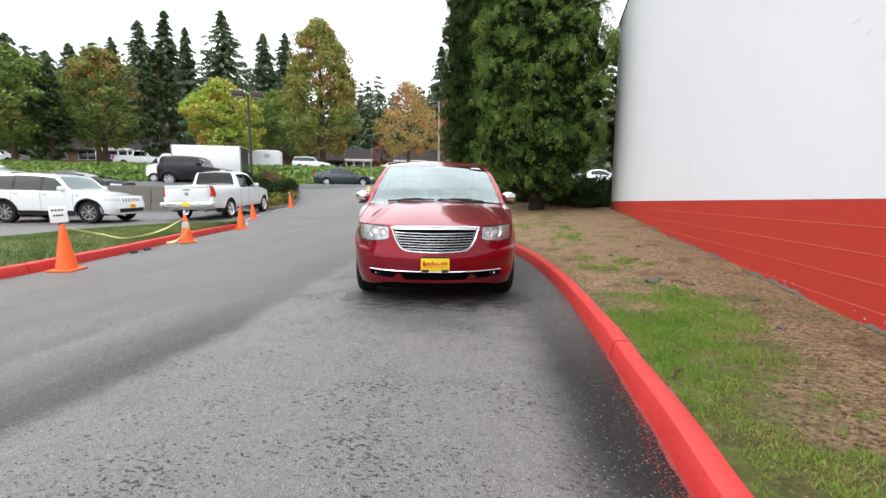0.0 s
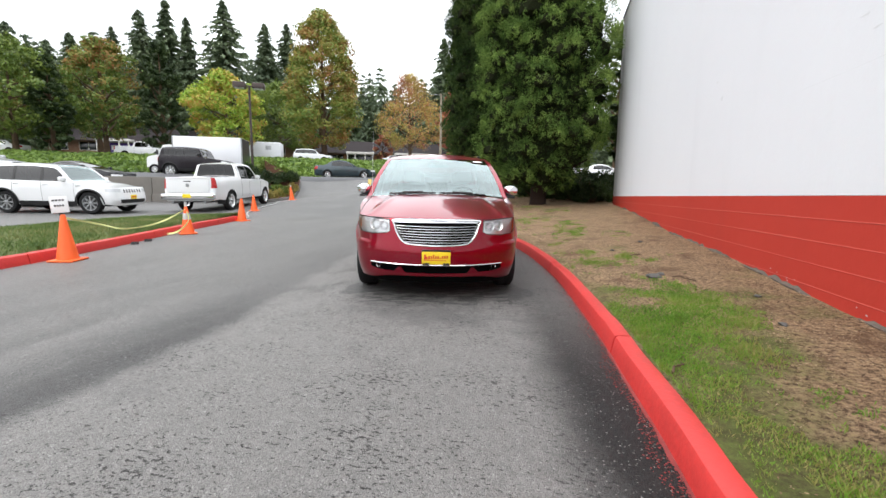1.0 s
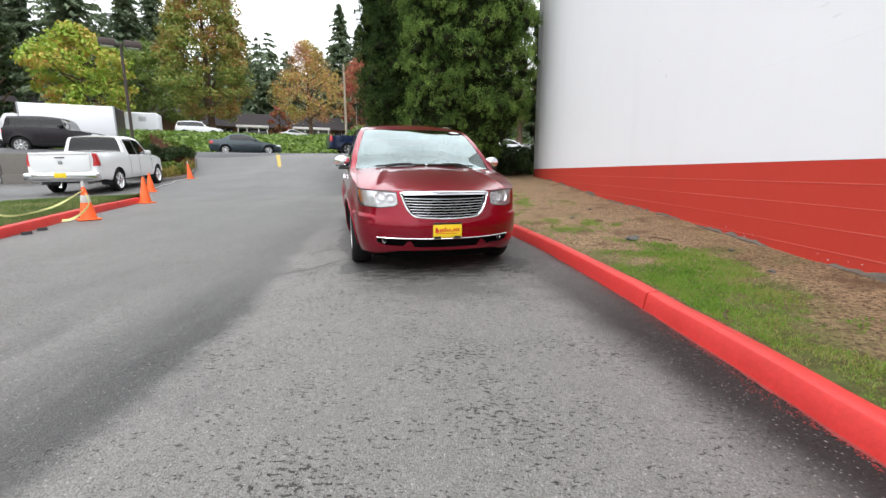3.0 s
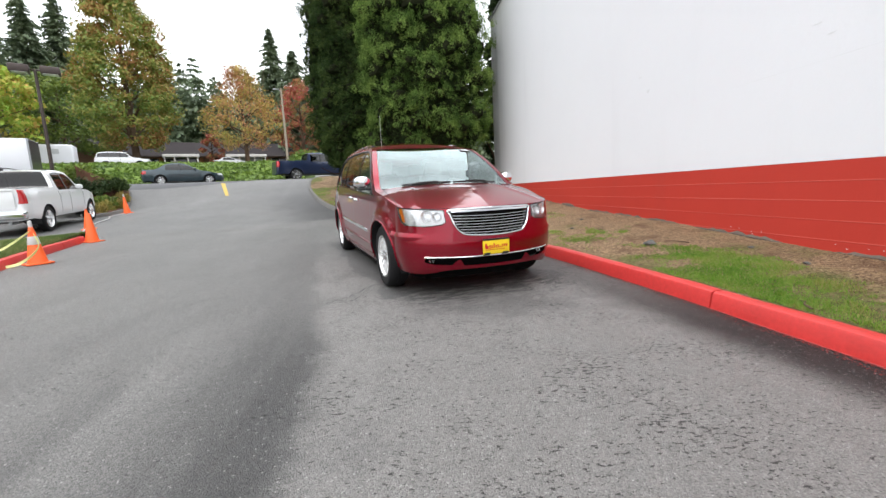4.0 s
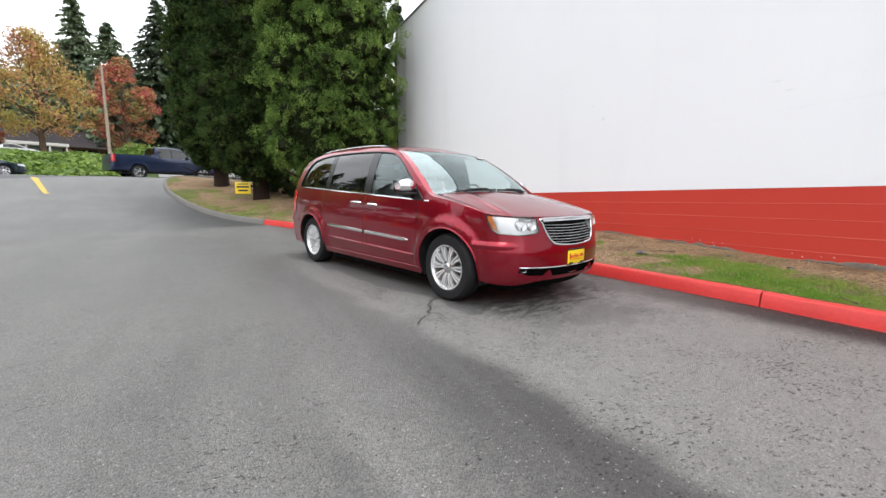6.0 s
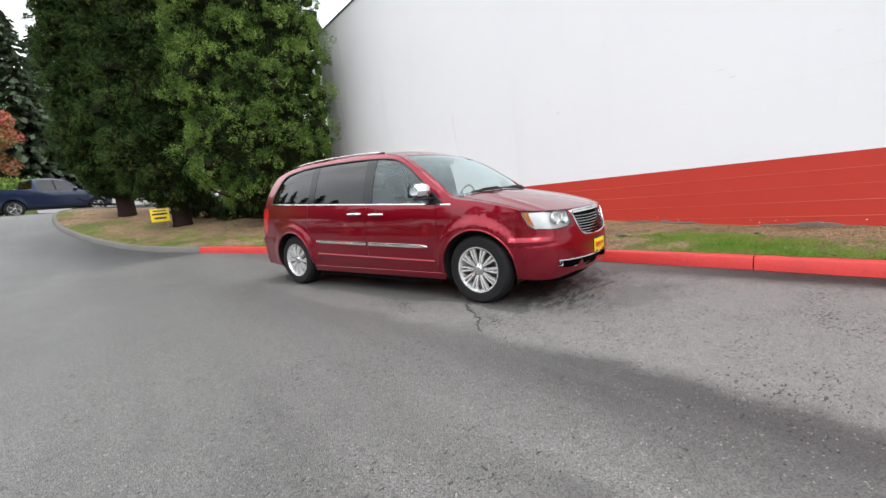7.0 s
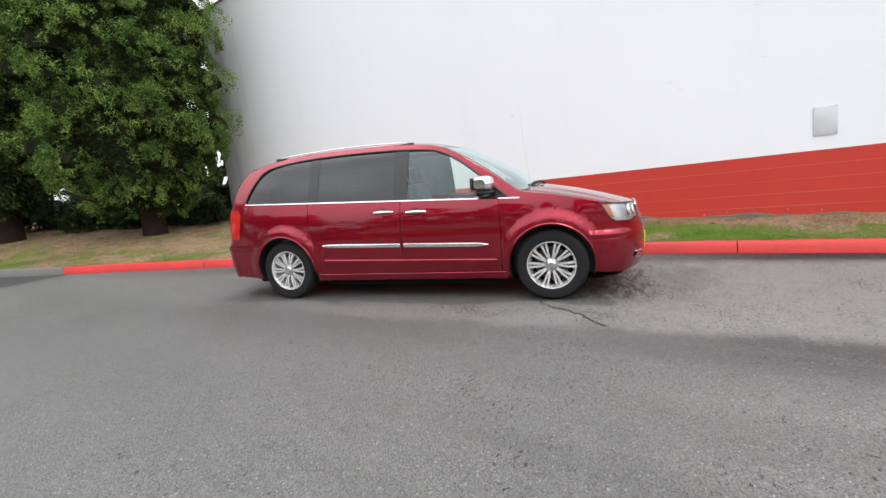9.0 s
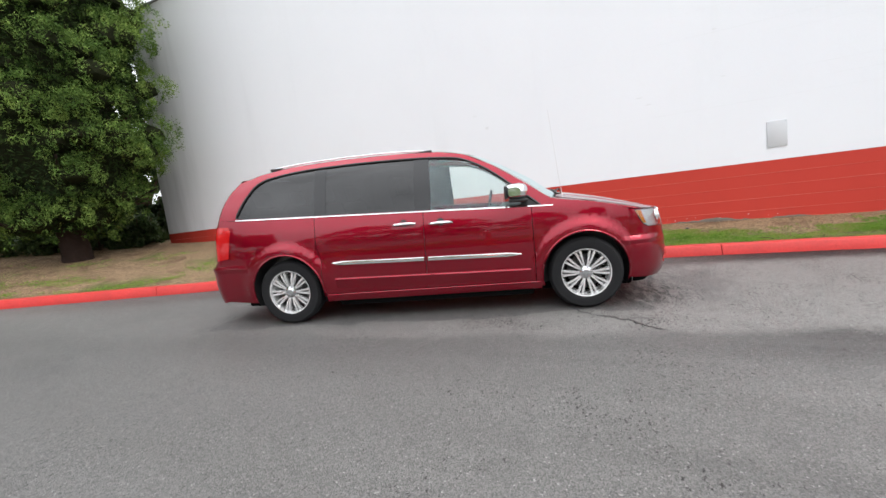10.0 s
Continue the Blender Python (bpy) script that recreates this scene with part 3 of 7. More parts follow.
grid(bm, [[(x, y, land(x, y) - 0.12) for x in gx] for y in gy])
tagged(part("ground", bm, BANK_SOIL), "rough green and brown ground rising away to wooded hills", "ground", kind="structure")

# the line of the kerb beside the van, from behind the camera round the street corner
KERB_R = smooth_line([(0.95, -14, 0), (0.85, -6, 0), (0.70, 0, 0), (0.605, 1.8, 0), (0.50, 2.9, 0), (0.40, 3.8, 0), (0.12, 5.6, 0), (-0.2, 7.0, 0), (-0.66, 8.5, 0),
                      (-1.62, 10.9, 0), (-2.2, 12.4, 0), (-3.35, 15.5, 0), (-4.95, 19, 0), (-6.6, 24, 0), (-7.25, 27, 0), (-6.9, 28.6, 0), (-5.6, 29.8, 0), (-2, 31.6, 0), (4, 34.4, 0)], 10)
KERB_L = smooth_line([(-6.2, -14, 0), (-6.4, -6, 0), (-6.85, 1, 0), (-7.33, 4.0, 0), (-7.56, 4.85, 0), (-7.9, 5.95, 0), (-8.25, 6.9, 0), (-8.85, 8.5, 0), (-9.8, 11.4, 0)], 8)


def kerb_x(y):
    for a, b in zip(KERB_R, KERB_R[1:]):
        if a.y <= y <= b.y:
            return a.x + (b.x - a.x) * (y - a.y) / max(1e-6, b.y - a.y)
    return KERB_R[0].x if y < 0 else -6.5


STREET_EDGE = 29.2
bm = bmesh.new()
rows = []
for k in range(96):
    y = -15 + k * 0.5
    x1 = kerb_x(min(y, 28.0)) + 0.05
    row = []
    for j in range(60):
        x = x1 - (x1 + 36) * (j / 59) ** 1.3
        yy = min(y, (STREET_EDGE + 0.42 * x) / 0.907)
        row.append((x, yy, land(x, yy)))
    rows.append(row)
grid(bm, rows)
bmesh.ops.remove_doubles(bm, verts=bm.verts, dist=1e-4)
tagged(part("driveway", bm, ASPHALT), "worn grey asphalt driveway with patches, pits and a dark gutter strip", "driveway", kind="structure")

bm = bmesh.new()
rows = []
for j in range(9):
    d = STREET_EDGE + j * (35.6 - STREET_EDGE) / 8
    rows.append([(x, (d + 0.42 * x) / 0.907, land(x, (d + 0.42 * x) / 0.907) + 0.004) for x in np.linspace(-120, 60, 61)])
grid(bm, rows)
tagged(part("road", bm, STREET), "grey asphalt street crossing the end of the driveway", "road", kind="structure")

# upper lots beyond the street, cut into the rise
bm = bmesh.new()
rows = []
for d in np.linspace(50.5, 88, 18):
    rows.append([(x, (d + 0.42 * x) / 0.907, land(x, (d + 0.42 * x) / 0.907) + 0.006) for x in np.linspace(-110, 40, 50)])
grid(bm, rows)
tagged(part("parking_lot", bm, STREET), "grey asphalt parking lot on top of the bank", "parking lot", kind="structure")

wall_foot = curve([(-16, 0.10), (0, 0.22), (1.6, 0.25), (3, 0.27), (4.5, 0.32), (6, 0.40), (8.6, 0.48), (14.7, 0.79), (18, 0.86), (24, 1.2), (32, 2.3), (40, 3.2)])


def verge_z(x, y):
    """Height of the verge between kerb and wall."""
    xk = kerb_x(min(y, 28.5)) + 0.15
    lo = land(xk, y) + 0.15
    hi = wall_foot(y)
    t = min(max((x - xk) / max(0.3, 2.28 - xk), 0.0), 1.0)
    z = lo + (hi - lo) * (t * 0.75 + 0.25 * math.sin(t * math.pi / 2))
    z += 0.25 * smooth01(14, 20, y) * math.sin(math.pi * min(1, t * 1.1) * 0.9) * (1 - smooth01(26, 29, y))
    return z + 0.022 * noise.noise((x * 1.7, y * 1.7, 0)) * min(1, t * 6)


bm = bmesh.new()
rows = []
for k in range(150):
    y = -14 + k * 0.29
    y = min(y, 29.2)
    xk = kerb_x(min(y, 28.4)) + 0.13
    xe = 2.30 if y < 18.2 else 14.0
    rows.append([(xk + (xe - xk) * j / 22, y, verge_z(xk + (xe - xk) * j / 22, y)) for j in range(23)])
grid(bm, rows)
bmesh.ops.remove_doubles(bm, verts=bm.verts, dist=1e-4)
tagged(part("verge_lawn", bm, VERGE), "worn verge of bare soil, dry litter and green patches", "lawn", kind="structure")

# ---- kerbs ----
KERB_PROFILE = ((0.0, -0.08), (0.004, 0.02), (0.022, 0.125), (0.032, 0.145), (0.05, 0.153), (0.135, 0.156), (0.15, 0.148), (0.155, 0.10), (0.155, -0.08))


def resample(path, ds):
    out, acc = [path[0]], 0.0
    for a, b in zip(path, path[1:]):
        n = max(1, int((b - a).length / ds))
        out += [a + (b - a) * (j + 1) / n for j in range(n)]
    return out


def kerb_run(path, side, material, parent, length=3.05, first=0.0, lift=0.0):
    """Kerb stones of one length along a path; side +1 puts the lawn to its right."""
    pts = resample(path, 0.12)
    run, dist, segs, nxt = [], 0.0, [], first if first else length
    for k, p in enumerate(pts):
        if k:
            dist += (p - pts[k - 1]).length
        run.append(p)
        if dist >= nxt:
            segs.append(run)
            run = [p]
            nxt += length
    if len(run) > 2:
        segs.append(run)
    rnd = random.Random(5)
    for s in segs:
        jig = (rnd.uniform(-0.006, 0.006), rnd.uniform(-0.005, 0.005))
        bm = bmesh.new()
        rows = []
        for k, p in enumerate(s):
            d = (s[min(k + 1, len(s) - 1)] - s[max(k - 1, 0)]).normalized()
            o = Vector((d.y, -d.x, 0)) * side
            q = p.copy()
            if k == 0:
                q = p + d * 0.006
            if k == len(s) - 1:
                q = p - d * 0.006
            w = 0.004 * noise.noise((p.x * 3, p.y * 3, 7))
            base = land(p.x, p.y) + lift
            rows.append([(q.x + o.x * (u + jig[0] + w), q.y + o.y * (u + jig[0] + w), base + h + jig[1] + w) for u, h in KERB_PROFILE])
        vs = grid(bm, rows)
        bm.faces.new(vs[0]), bm.faces.new(vs[-1])
        part("kerb_segment", bm, material, parent)


red_kerb = tagged(new("kerb_1"), "red-painted concrete kerb with scuffs along the worn verge", "kerb", kind="structure")
split = next(k for k, p in enumerate(KERB_R) if p.y > 15.4)
kerb_run(KERB_R[: split + 1], 1, RED_KERB, red_kerb, first=17.25 - 3.05 * 5)
grey_kerb = tagged(new("kerb_2"), "weathered grey concrete kerb round the street corner", "kerb", kind="structure")
kerb_run(KERB_R[split:], 1, KERB_GREY, grey_kerb)
left_kerb = tagged(new("kerb_3"), "red-painted concrete kerb along the grass island", "kerb", kind="structure")
kerb_run(KERB_L, -1, RED_KERB, left_kerb)

# paint that ran onto the gutter under the kerb
bm = bmesh.new()
rows = []
for k, p in enumerate(resample(KERB_R[: split + 1], 0.05)):
    w = 0.006 + 0.012 * max(0, noise.noise((p.x * 5, p.y * 5, 3)) + 0.2) + 0.02 * max(0, noise.noise((p.x * 27, p.y * 27, 1)))
    rows.append([(p.x + 0.02, p.y, land(p.x, p.y) + 0.005), (p.x - w, p.y - 0.3 * w, land(p.x - w, p.y) + 0.005)])
grid(bm, rows)
part("paint_spill", bm, SPILL, red_kerb, "red paint run onto the gutter")
rnd = random.Random(17)
verts, faces = [], []
for k in range(3600):
    y = 0.2 + 9.5 * rnd.random() ** 1.5
    x = kerb_x(y) - 0.01 - 0.075 * rnd.random() ** 2.0 * (0.5 + max(0, 0.6 + noise.noise((y * 2.2, 0, 6))))
    r, a = rnd.uniform(0.002, 0.0065), rnd.uniform(0, 3.1)
    z = land(x, y) + 0.0045
    n = len(verts)
    verts += [(x + r * q * math.cos(a + b), y + r * q * math.sin(a + b), z) for q, b in ((1.5, 0), (0.8, 1.5), (1.2, 3.2), (0.7, 4.6))]
    faces.append((n, n + 1, n + 2, n + 3))
tagged(from_data("paint_flecks", verts, faces, SPILL, red_kerb, "dry red overspray flecks on the gutter", smooth=False), kind="stuff")

# ---- the building beside the verge ----
wall = tagged(new("wall_east"), "tall block wall painted white above a red band", "wall", kind="structure")
WX, WALL_END, TOP = 2.28, 18.0, 7.95
bm = bmesh.new()
box(bm, WX + 0.012, WX + 0.35, -16, WALL_END - 0.012, -1.0, TOP - 0.01)
part("wall_core", bm, CONCRETE, wall)
rnd = random.Random(3)
z1 = 1.22
k = 0
while z1 > -0.3:
    bm = bmesh.new()
    o = rnd.uniform(-0.0015, 0.0015)
    box(bm, WX + o * 0.5, WX + 0.02, -16, WALL_END, z1 - 0.2022, z1, 0.002, seg=1)
    part("block_course", bm, RED_WALL, wall)
    z1 -= 0.203
JOINT = plain("pale_red_joint", (0.50, 0.085, 0.062), 0.7, var=0.3, scale=1.2)
for z in (1.017, 0.814, 0.611, 0.408):
    bm = bmesh.new()
    rows = []
    for k in range(240):
        y = -6 + k * 0.1
        w = 0.0008 + 0.0036 * max(0, 0.45 + noise.noise((y * 0.6, z * 9, 1)) + 0.3 * noise.noise((y * 5, z, 2)))
        rows.append([(WX + 0.001, y, z - w - 0.002), (WX - 0.003, y, z - w), (WX - 0.003, y, z + w), (WX + 0.001, y, z + w + 0.002)])
    grid(bm, rows)
    part("mortar_joint", bm, JOINT, wall)
bm = bmesh.new()
box(bm, WX, WX + 0.02, -16, WALL_END, 1.221, TOP, 0.003, seg=1)
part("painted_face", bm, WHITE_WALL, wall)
bm = bmesh.new()
box(bm, WX + 0.02, 24, WALL_END - 0.012, WALL_END + 0.2, -0.5, 1.22)
part("end_wall_band", bm, RED_WALL, wall)
bm = bmesh.new()
box(bm, WX + 0.02, 24, WALL_END - 0.012, WALL_END + 0.2, 1.221, TOP)
part("end_wall", bm, WHITE_WALL, wall)
bm = bmesh.new()
box(bm, WX - 0.03, WX + 0.4, -16, WALL_END + 0.22, TOP + 0.001, TOP + 0.07, 0.01)
box(bm, WX + 0.4, 24, WALL_END - 0.1, WALL_END + 0.22, TOP + 0.001, TOP + 0.07, 0.01)
part("coping", bm, FLASHING, wall, "dark metal coping")
# rough footing showing under the paint
bm = bmesh.new()
rows = []
for k in range(420):
    y = -12 + k * 0.0715
    h = -0.03 + 0.10 * max(0, 0.35 + noise.noise((y * 1.1, 0, 0))) + 0.05 * noise.noise((y * 7, 4, 0))
    z = wall_foot(y)
    rows.append([(WX - 0.035, y, z - 0.1), (WX - 0.03 - 0.012 * noise.noise((y * 9, 1, 2)), y, z + 0.4 * h), (WX - 0.012, y, z + h), (WX + 0.004, y, z + h + 0.012)])
grid(bm, rows)
part("footing", bm, FOOTING, wall, "rough grey footing with peeling paint")
# flaked spots, filled holes and hairline cracks in the white paint
HAIR = plain("crack_shadow", (0.68, 0.69, 0.71), 0.7)


def flake(y, z, w, h, seed, material=None, off=0.004):
    bm = bmesh.new()
    r = random.Random(seed)
    n = 11
    c = bm.verts.new((WX - off, y, z))
    ring = [bm.verts.new((WX - off * 0.4, y + w * math.cos(2 * math.pi * k / n) * r.uniform(0.5, 1.1), z + h * math.sin(2 * math.pi * k / n) * r.uniform(0.5, 1.1))) for k in range(n)]
    for k in range(n):
        bm.faces.new((c, ring[k], ring[(k + 1) % n]))
    part("paint_flake", bm, material or HAIR, wall)


for k, (y, z, w, h) in enumerate(((7.1, 2.62, 0.05, 0.035), (7.35, 2.9, 0.06, 0.012), (4.2, 2.62, 0.07, 0.014), (4.05, 2.48, 0.06, 0.012), (2.9, 2.72, 0.06, 0.012),
                                  (3.0, 3.5, 0.03, 0.02))):
    flake(y, z, w, h, k)
for k, (ya, yb, z) in enumerate(((2.2, 5.3, 2.237), (0.2, 2.2, 3.252), (0.5, 1.9, 2.643))):
    bm = bmesh.new()
    rows = []
    y = ya
    while y < yb:
        w = 0.0010 + 0.002 * max(0, noise.noise((y * 3, k, 0)))
        zz = z + 0.006 * noise.noise((y * 1.3, k, 5))
        rows.append([(WX - 0.003, y, zz - w), (WX - 0.003, y, zz + w)])
        y += 0.06
    grid(bm, rows)
    part("hairline_crack", bm, HAIR, wall)
for k in range(13):
    y = rnd.gauss(rnd.choice((2.3, 3.6, 5.1)), 0.3)
    flake(y, wall_foot(y) + rnd.uniform(0.03, 0.10), rnd.uniform(0.004, 0.013), rnd.uniform(0.004, 0.010), 40 + k, COLLAR)

for k in range(2, 20):
    z = 1.22 + 0.203 * k
    ya = rnd.uniform(-4.0, 1.5)
    yb = ya + rnd.uniform(1.5, 5.0)
    bm = bmesh.new()
    rows = []
    for y in np.arange(ya, yb, 0.1):
        w = 0.0004 + 0.0022 * max(0, 0.25 + noise.noise((y * 0.8, k * 3.7, 4)))
        rows.append([(WX - 0.0025, y, z - w), (WX - 0.0025, y, z + w)])
    grid(bm, rows)
    part("block_joint", bm, HAIR, wall)
panel = thing("wall_panel", "flat grey metal access panel screwed to the white wall", "wall panel", pose(WX, 2.195, 1.64))
bm = bmesh.new()
box(bm, -0.013, 0.004, -0.135, 0.135, -0.21, 0.21, 0.004)
part("cover", bm, PANEL_GREY, panel)
bm = bmesh.new()
for sy in (-0.115, 0.115):
    for sz in (-0.19, 0.19):
        lathe(bm, ((0, 0.004), (0.006, 0.003), (0.007, 0)), 8, pose(-0.013, sy, sz, 0, -90, 0))
part("screw", bm, METAL, panel)

# ---- vehicles ----


class Shape:
    """Surfaces of a car body: sides bent by height and length, nose and tail wrapped round as superellipses."""

    def __init__(self, s):
        self.W, self.plan = curve(s["width"]), curve(s["plan"])
        self.xf, self.xr = curve(s["nose"]), curve(s["tail"])
        self.x0, self.x1 = s["x0"], s["x1"]
        self.nf, self.nr = s.get("nf", 2.7), s.get("nr", 3.6)
        self.arches, self.ra, self.flare = s["axles"], s["arch"], s.get("flare", 0.018)
        self.hub, self.band, self.shoulder = s["hub"], s.get("band", 0.13), s.get("shoulder", 0.03)
        self.top = curve(s["top"])
        self.rake, self.rx = curve(s["rake"]) if "rake" in s else None, s.get("rake_from", 0)

    def lean(self, x, z):
        """Slope of the tail: pulls the rear forward with height."""
        if self.rake is None or x > self.rx:
            return x
        return x + self.rake(z) * (self.rx - x) / (self.rx - self.x1)

    def y(self, x, z):
        v = self.W(z) * self.plan(x)
        for a in self.arches:
            r = math.hypot(x - a, z - self.hub)
            v += self.flare * (1 - smooth01(self.ra + self.shoulder, self.ra + self.band, r)) * (0.3 + 0.7 * smooth01(self.hub - 0.12, self.hub + 0.12, z))
        return v

    def side(self, sgn, off=0.0):
        return lambda x, z: (self.lean(x, z), sgn * (self.y(x, z) + off), z)

    def front(self, off=0.0):
        def f(u, z):
            th, s = abs(u) * math.pi / 2, 1 if u >= 0 else -1
            ym = self.y(self.x0, z)
            return (self.x0 + (self.xf(z) + off - self.x0) * max(0, math.cos(th)) ** (2 / self.nf), s * (ym + off) * math.sin(th) ** (2 / self.nf), z)
        return f

    def back(self, off=0.0):
        def f(u, z):
            th, s = abs(u) * math.pi / 2, 1 if u >= 0 else -1
            ym = self.y(self.x1, z)
            return (self.lean(self.x1, z) - (self.x1 - self.xr(z) + off) * max(0, math.cos(th)) ** (2 / self.nr), s * (ym + off) * math.sin(th) ** (2 / self.nr), z)
        return f

    def u_of(self, y, z, back=False):
        n, x = (self.nr, self.x1) if back else (self.nf, self.x0)
        r = min(1.0, abs(y) / self.y(x, z))
        return math.copysign(math.asin(r ** (n / 2)) / (math.pi / 2), y)


def arc(cx, cz, r, a0, a1, n=22):
    return [(cx + r * math.cos(radians(a0 + (a1 - a0) * k / n)), cz + r * math.sin(radians(a0 + (a1 - a0) * k / n))) for k in range(n + 1)]


def wheel(parent, x, y, r, rim_r, width, sgn, spokes=10, twin=True, rim_mat=None, name="wheel"):
    """A tyre and a spoked rim; the outer face looks to sgn * y."""
    w = new(name)
    w.parent = parent
    w.matrix_local = pose(x, y, r, 90 if sgn < 0 else -90, 0, 0)
    h = width / 2
    bm = bmesh.new()
    lathe(bm, ((rim_r - 0.01, -h * 0.9), (rim_r + 0.02, -h), (r - 0.03, -h), (r - 0.008, -h * 0.8), (r, -h * 0.55), (r, -h * 0.2), (r - 0.006, -h * 0.18), (r - 0.006, -h * 0.12), (r, -h * 0.1),
               (r, h * 0.1), (r - 0.006, h * 0.12), (r - 0.006, h * 0.18), (r, h * 0.2), (r, h * 0.55), (r - 0.008, h * 0.8), (r - 0.03, h), (rim_r + 0.05, h * 1.02), (rim_r + 0.02, h), (rim_r - 0.01, h * 0.9)), 48)
    part("tyre", bm, RUBBER, w)
    bm = bmesh.new()
    lathe(bm, ((rim_r - 0.035, -h * 0.8), (rim_r - 0.02, h * 0.5), (rim_r - 0.012, h * 0.82), (rim_r - 0.004, h * 0.95), (rim_r + 0.006, h * 0.97), (rim_r + 0.008, h * 0.88)), 48)
    for k in range(spokes):
        for d in ((-0.10, 0.10) if twin else (0.0,)):
            a = 2 * math.pi * k / spokes
            t = a + d * 1.02 * (5.0 / spokes) * 2
            p0, p1 = Vector((0.05 * math.cos(a + d), 0.05 * math.sin(a + d), h * 0.70)), Vector(((rim_r - 0.012) * math.cos(t), (rim_r - 0.012) * math.sin(t), h * 0.80))
            sd = (p1 - p0).cross(Vector((0, 0, 1))).normalized()
            hw0, hw1 = (0.0085, 0.0135) if twin else (0.02, 0.034)
            mid = (p0 + p1) / 2 + Vector((0, 0, 0.012))
            ring = []
            for p, hw in ((p0, hw0), (mid, (hw0 + hw1) / 2), (p1, hw1)):
                ring.append([bm.verts.new(p + sd * hw + Vector((0, 0, -0.03))), bm.verts.new(p + sd * hw * 0.75), bm.verts.new(p - sd * hw * 0.75), bm.verts.new(p - sd * hw + Vector((0, 0, -0.03)))])
            for q, s in zip(ring, ring[1:]):
                for j in range(3):
                    bm.faces.new((q[j], q[j + 1], s[j + 1], s[j]))
    part("rim", bm, rim_mat or ALLOY, w)
    bm = bmesh.new()
    lathe(bm, ((0, h * 0.86), (0.028, h * 0.85), (0.034, h * 0.8), (0.062, h * 0.74), (0.066, h * 0.5)), 24)
    for k in range(5):
        lathe(bm, ((0, h * 0.80), (0.008, h * 0.79), (0.009, h * 0.7)), 8, pose(0.05 * math.cos(k * 1.2566), 0.05 * math.sin(k * 1.2566), 0))
    part("hub_cap", bm, rim_mat or GRILLE_CHROME, w)
    bm = bmesh.new()
    lathe(bm, ((0, 0.0), (rim_r - 0.06, 0.0), (rim_r - 0.06, -0.02), (0, -0.02)), 32)
    part("brake_disc", bm, DISC, w)
    return w


def bars(parent, name, material, boxes, label=""):
    bm = bmesh.new()
    for b in boxes:
        box(bm, *b)
    return part(name, bm, material, parent, label)


def minivan(m):
    van = thing("minivan", "glossy cherry-red minivan with chrome trim, parked at the kerb", "minivan", m)
    AX = (0.0, -3.078)
    top = [(0.42, 0.926), (0.25, 0.985), (0.05, 1.034), (-0.28, 1.09), (-0.55, 1.285), (-0.85, 1.485), (-1.10, 1.61), (-1.35, 1.663), (-1.8, 1.695), (-2.4, 1.705), (-3.0, 1.69), (-3.5, 1.645), (-3.85, 1.58)]
    S = Shape(dict(width=[(0.15, 0.87), (0.25, 0.918), (0.35, 0.942), (0.5, 0.956), (0.7, 0.966), (0.85, 0.963), (0.98, 0.948), (1.08, 0.927), (1.2, 0.897), (1.35, 0.852), (1.5, 0.795), (1.6, 0.745), (1.66, 0.70), (1.74, 0.62)],
                   plan=[(0.42, 0.922), (0.2, 0.968), (-0.15, 0.998), (-0.6, 1.0), (-3.0, 1.0), (-3.5, 0.98), (-3.85, 0.936)],
                   nose=[(0.15, 0.77), (0.22, 0.84), (0.30, 0.90), (0.42, 0.92), (0.52, 0.92), (0.62, 0.905), (0.72, 0.885), (0.82, 0.86), (0.90, 0.825), (0.96, 0.77), (1.0, 0.73)],
                   tail=[(0.15, -4.02), (0.3, -4.12), (0.5, -4.165), (0.64, -4.16), (0.71, -4.07), (0.8, -4.03), (1.1, -4.0), (1.4, -3.97), (1.6, -3.92)], nr=2.7, rake=[(0.2, 0.0), (1.0, 0.0), (1.2, 0.03), (1.44, 0.13), (1.6, 0.27), (1.75, 0.33)], rake_from=-2.9,
                   x0=0.42, x1=-3.85, axles=AX, arch=0.405, hub=0.35, top=top, nf=2.25, flare=0.028, band=0.128, shoulder=0.062))
    belt = lambda x: 1.022 + (-0.27 - x) * 0.0432
    sill = 0.25
    R, HZ = 0.405, 0.35
    a_low = math.degrees(math.asin((sill - HZ) / R))

    def arch_pts(ax):
        return arc(ax, HZ, R, 180 - a_low, a_low)

    dlo = [(-0.385, belt(-0.385) + 0.012), (-0.60, 1.222), (-0.80, 1.385), (-0.95, 1.485), (-1.08, 1.548), (-1.22, 1.588), (-1.6, 1.622), (-2.2, 1.640), (-2.8, 1.632), (-3.3, 1.592), (-3.47, 1.557), (-3.54, 1.50), (-3.60, 1.36), (-3.645, 1.22), (-3.64, 1.187), (-3.60, belt(-3.6) + 0.012)]
    body = bmesh.new()
    for sgn in (1, -1):
        mp = S.side(sgn)
        # frame above the belt with the window opening
        up = [(-0.28, belt(-0.28))] + [(x, z) for x, z in top if x <= -0.28] + [(-3.85, belt(-3.85))]
        merge(body, sheet(up, mp, 0.06, 0.04, [dlo]))
        # quarter panel behind the sliding door, round the rear wheel
        q = [(-2.70, belt(-2.70) - 0.003), (-2.70, 0.80), (-2.66, 0.66)]
        q += [p for p in arch_pts(AX[1])[::-1] if not (p[0] > -2.69 and p[1] < 0.30)]
        q += [(-3.55, sill), (-3.85, sill + 0.02), (-3.85, belt(-3.85) - 0.003)]
        merge(body, sheet(q, mp, 0.06, 0.04))
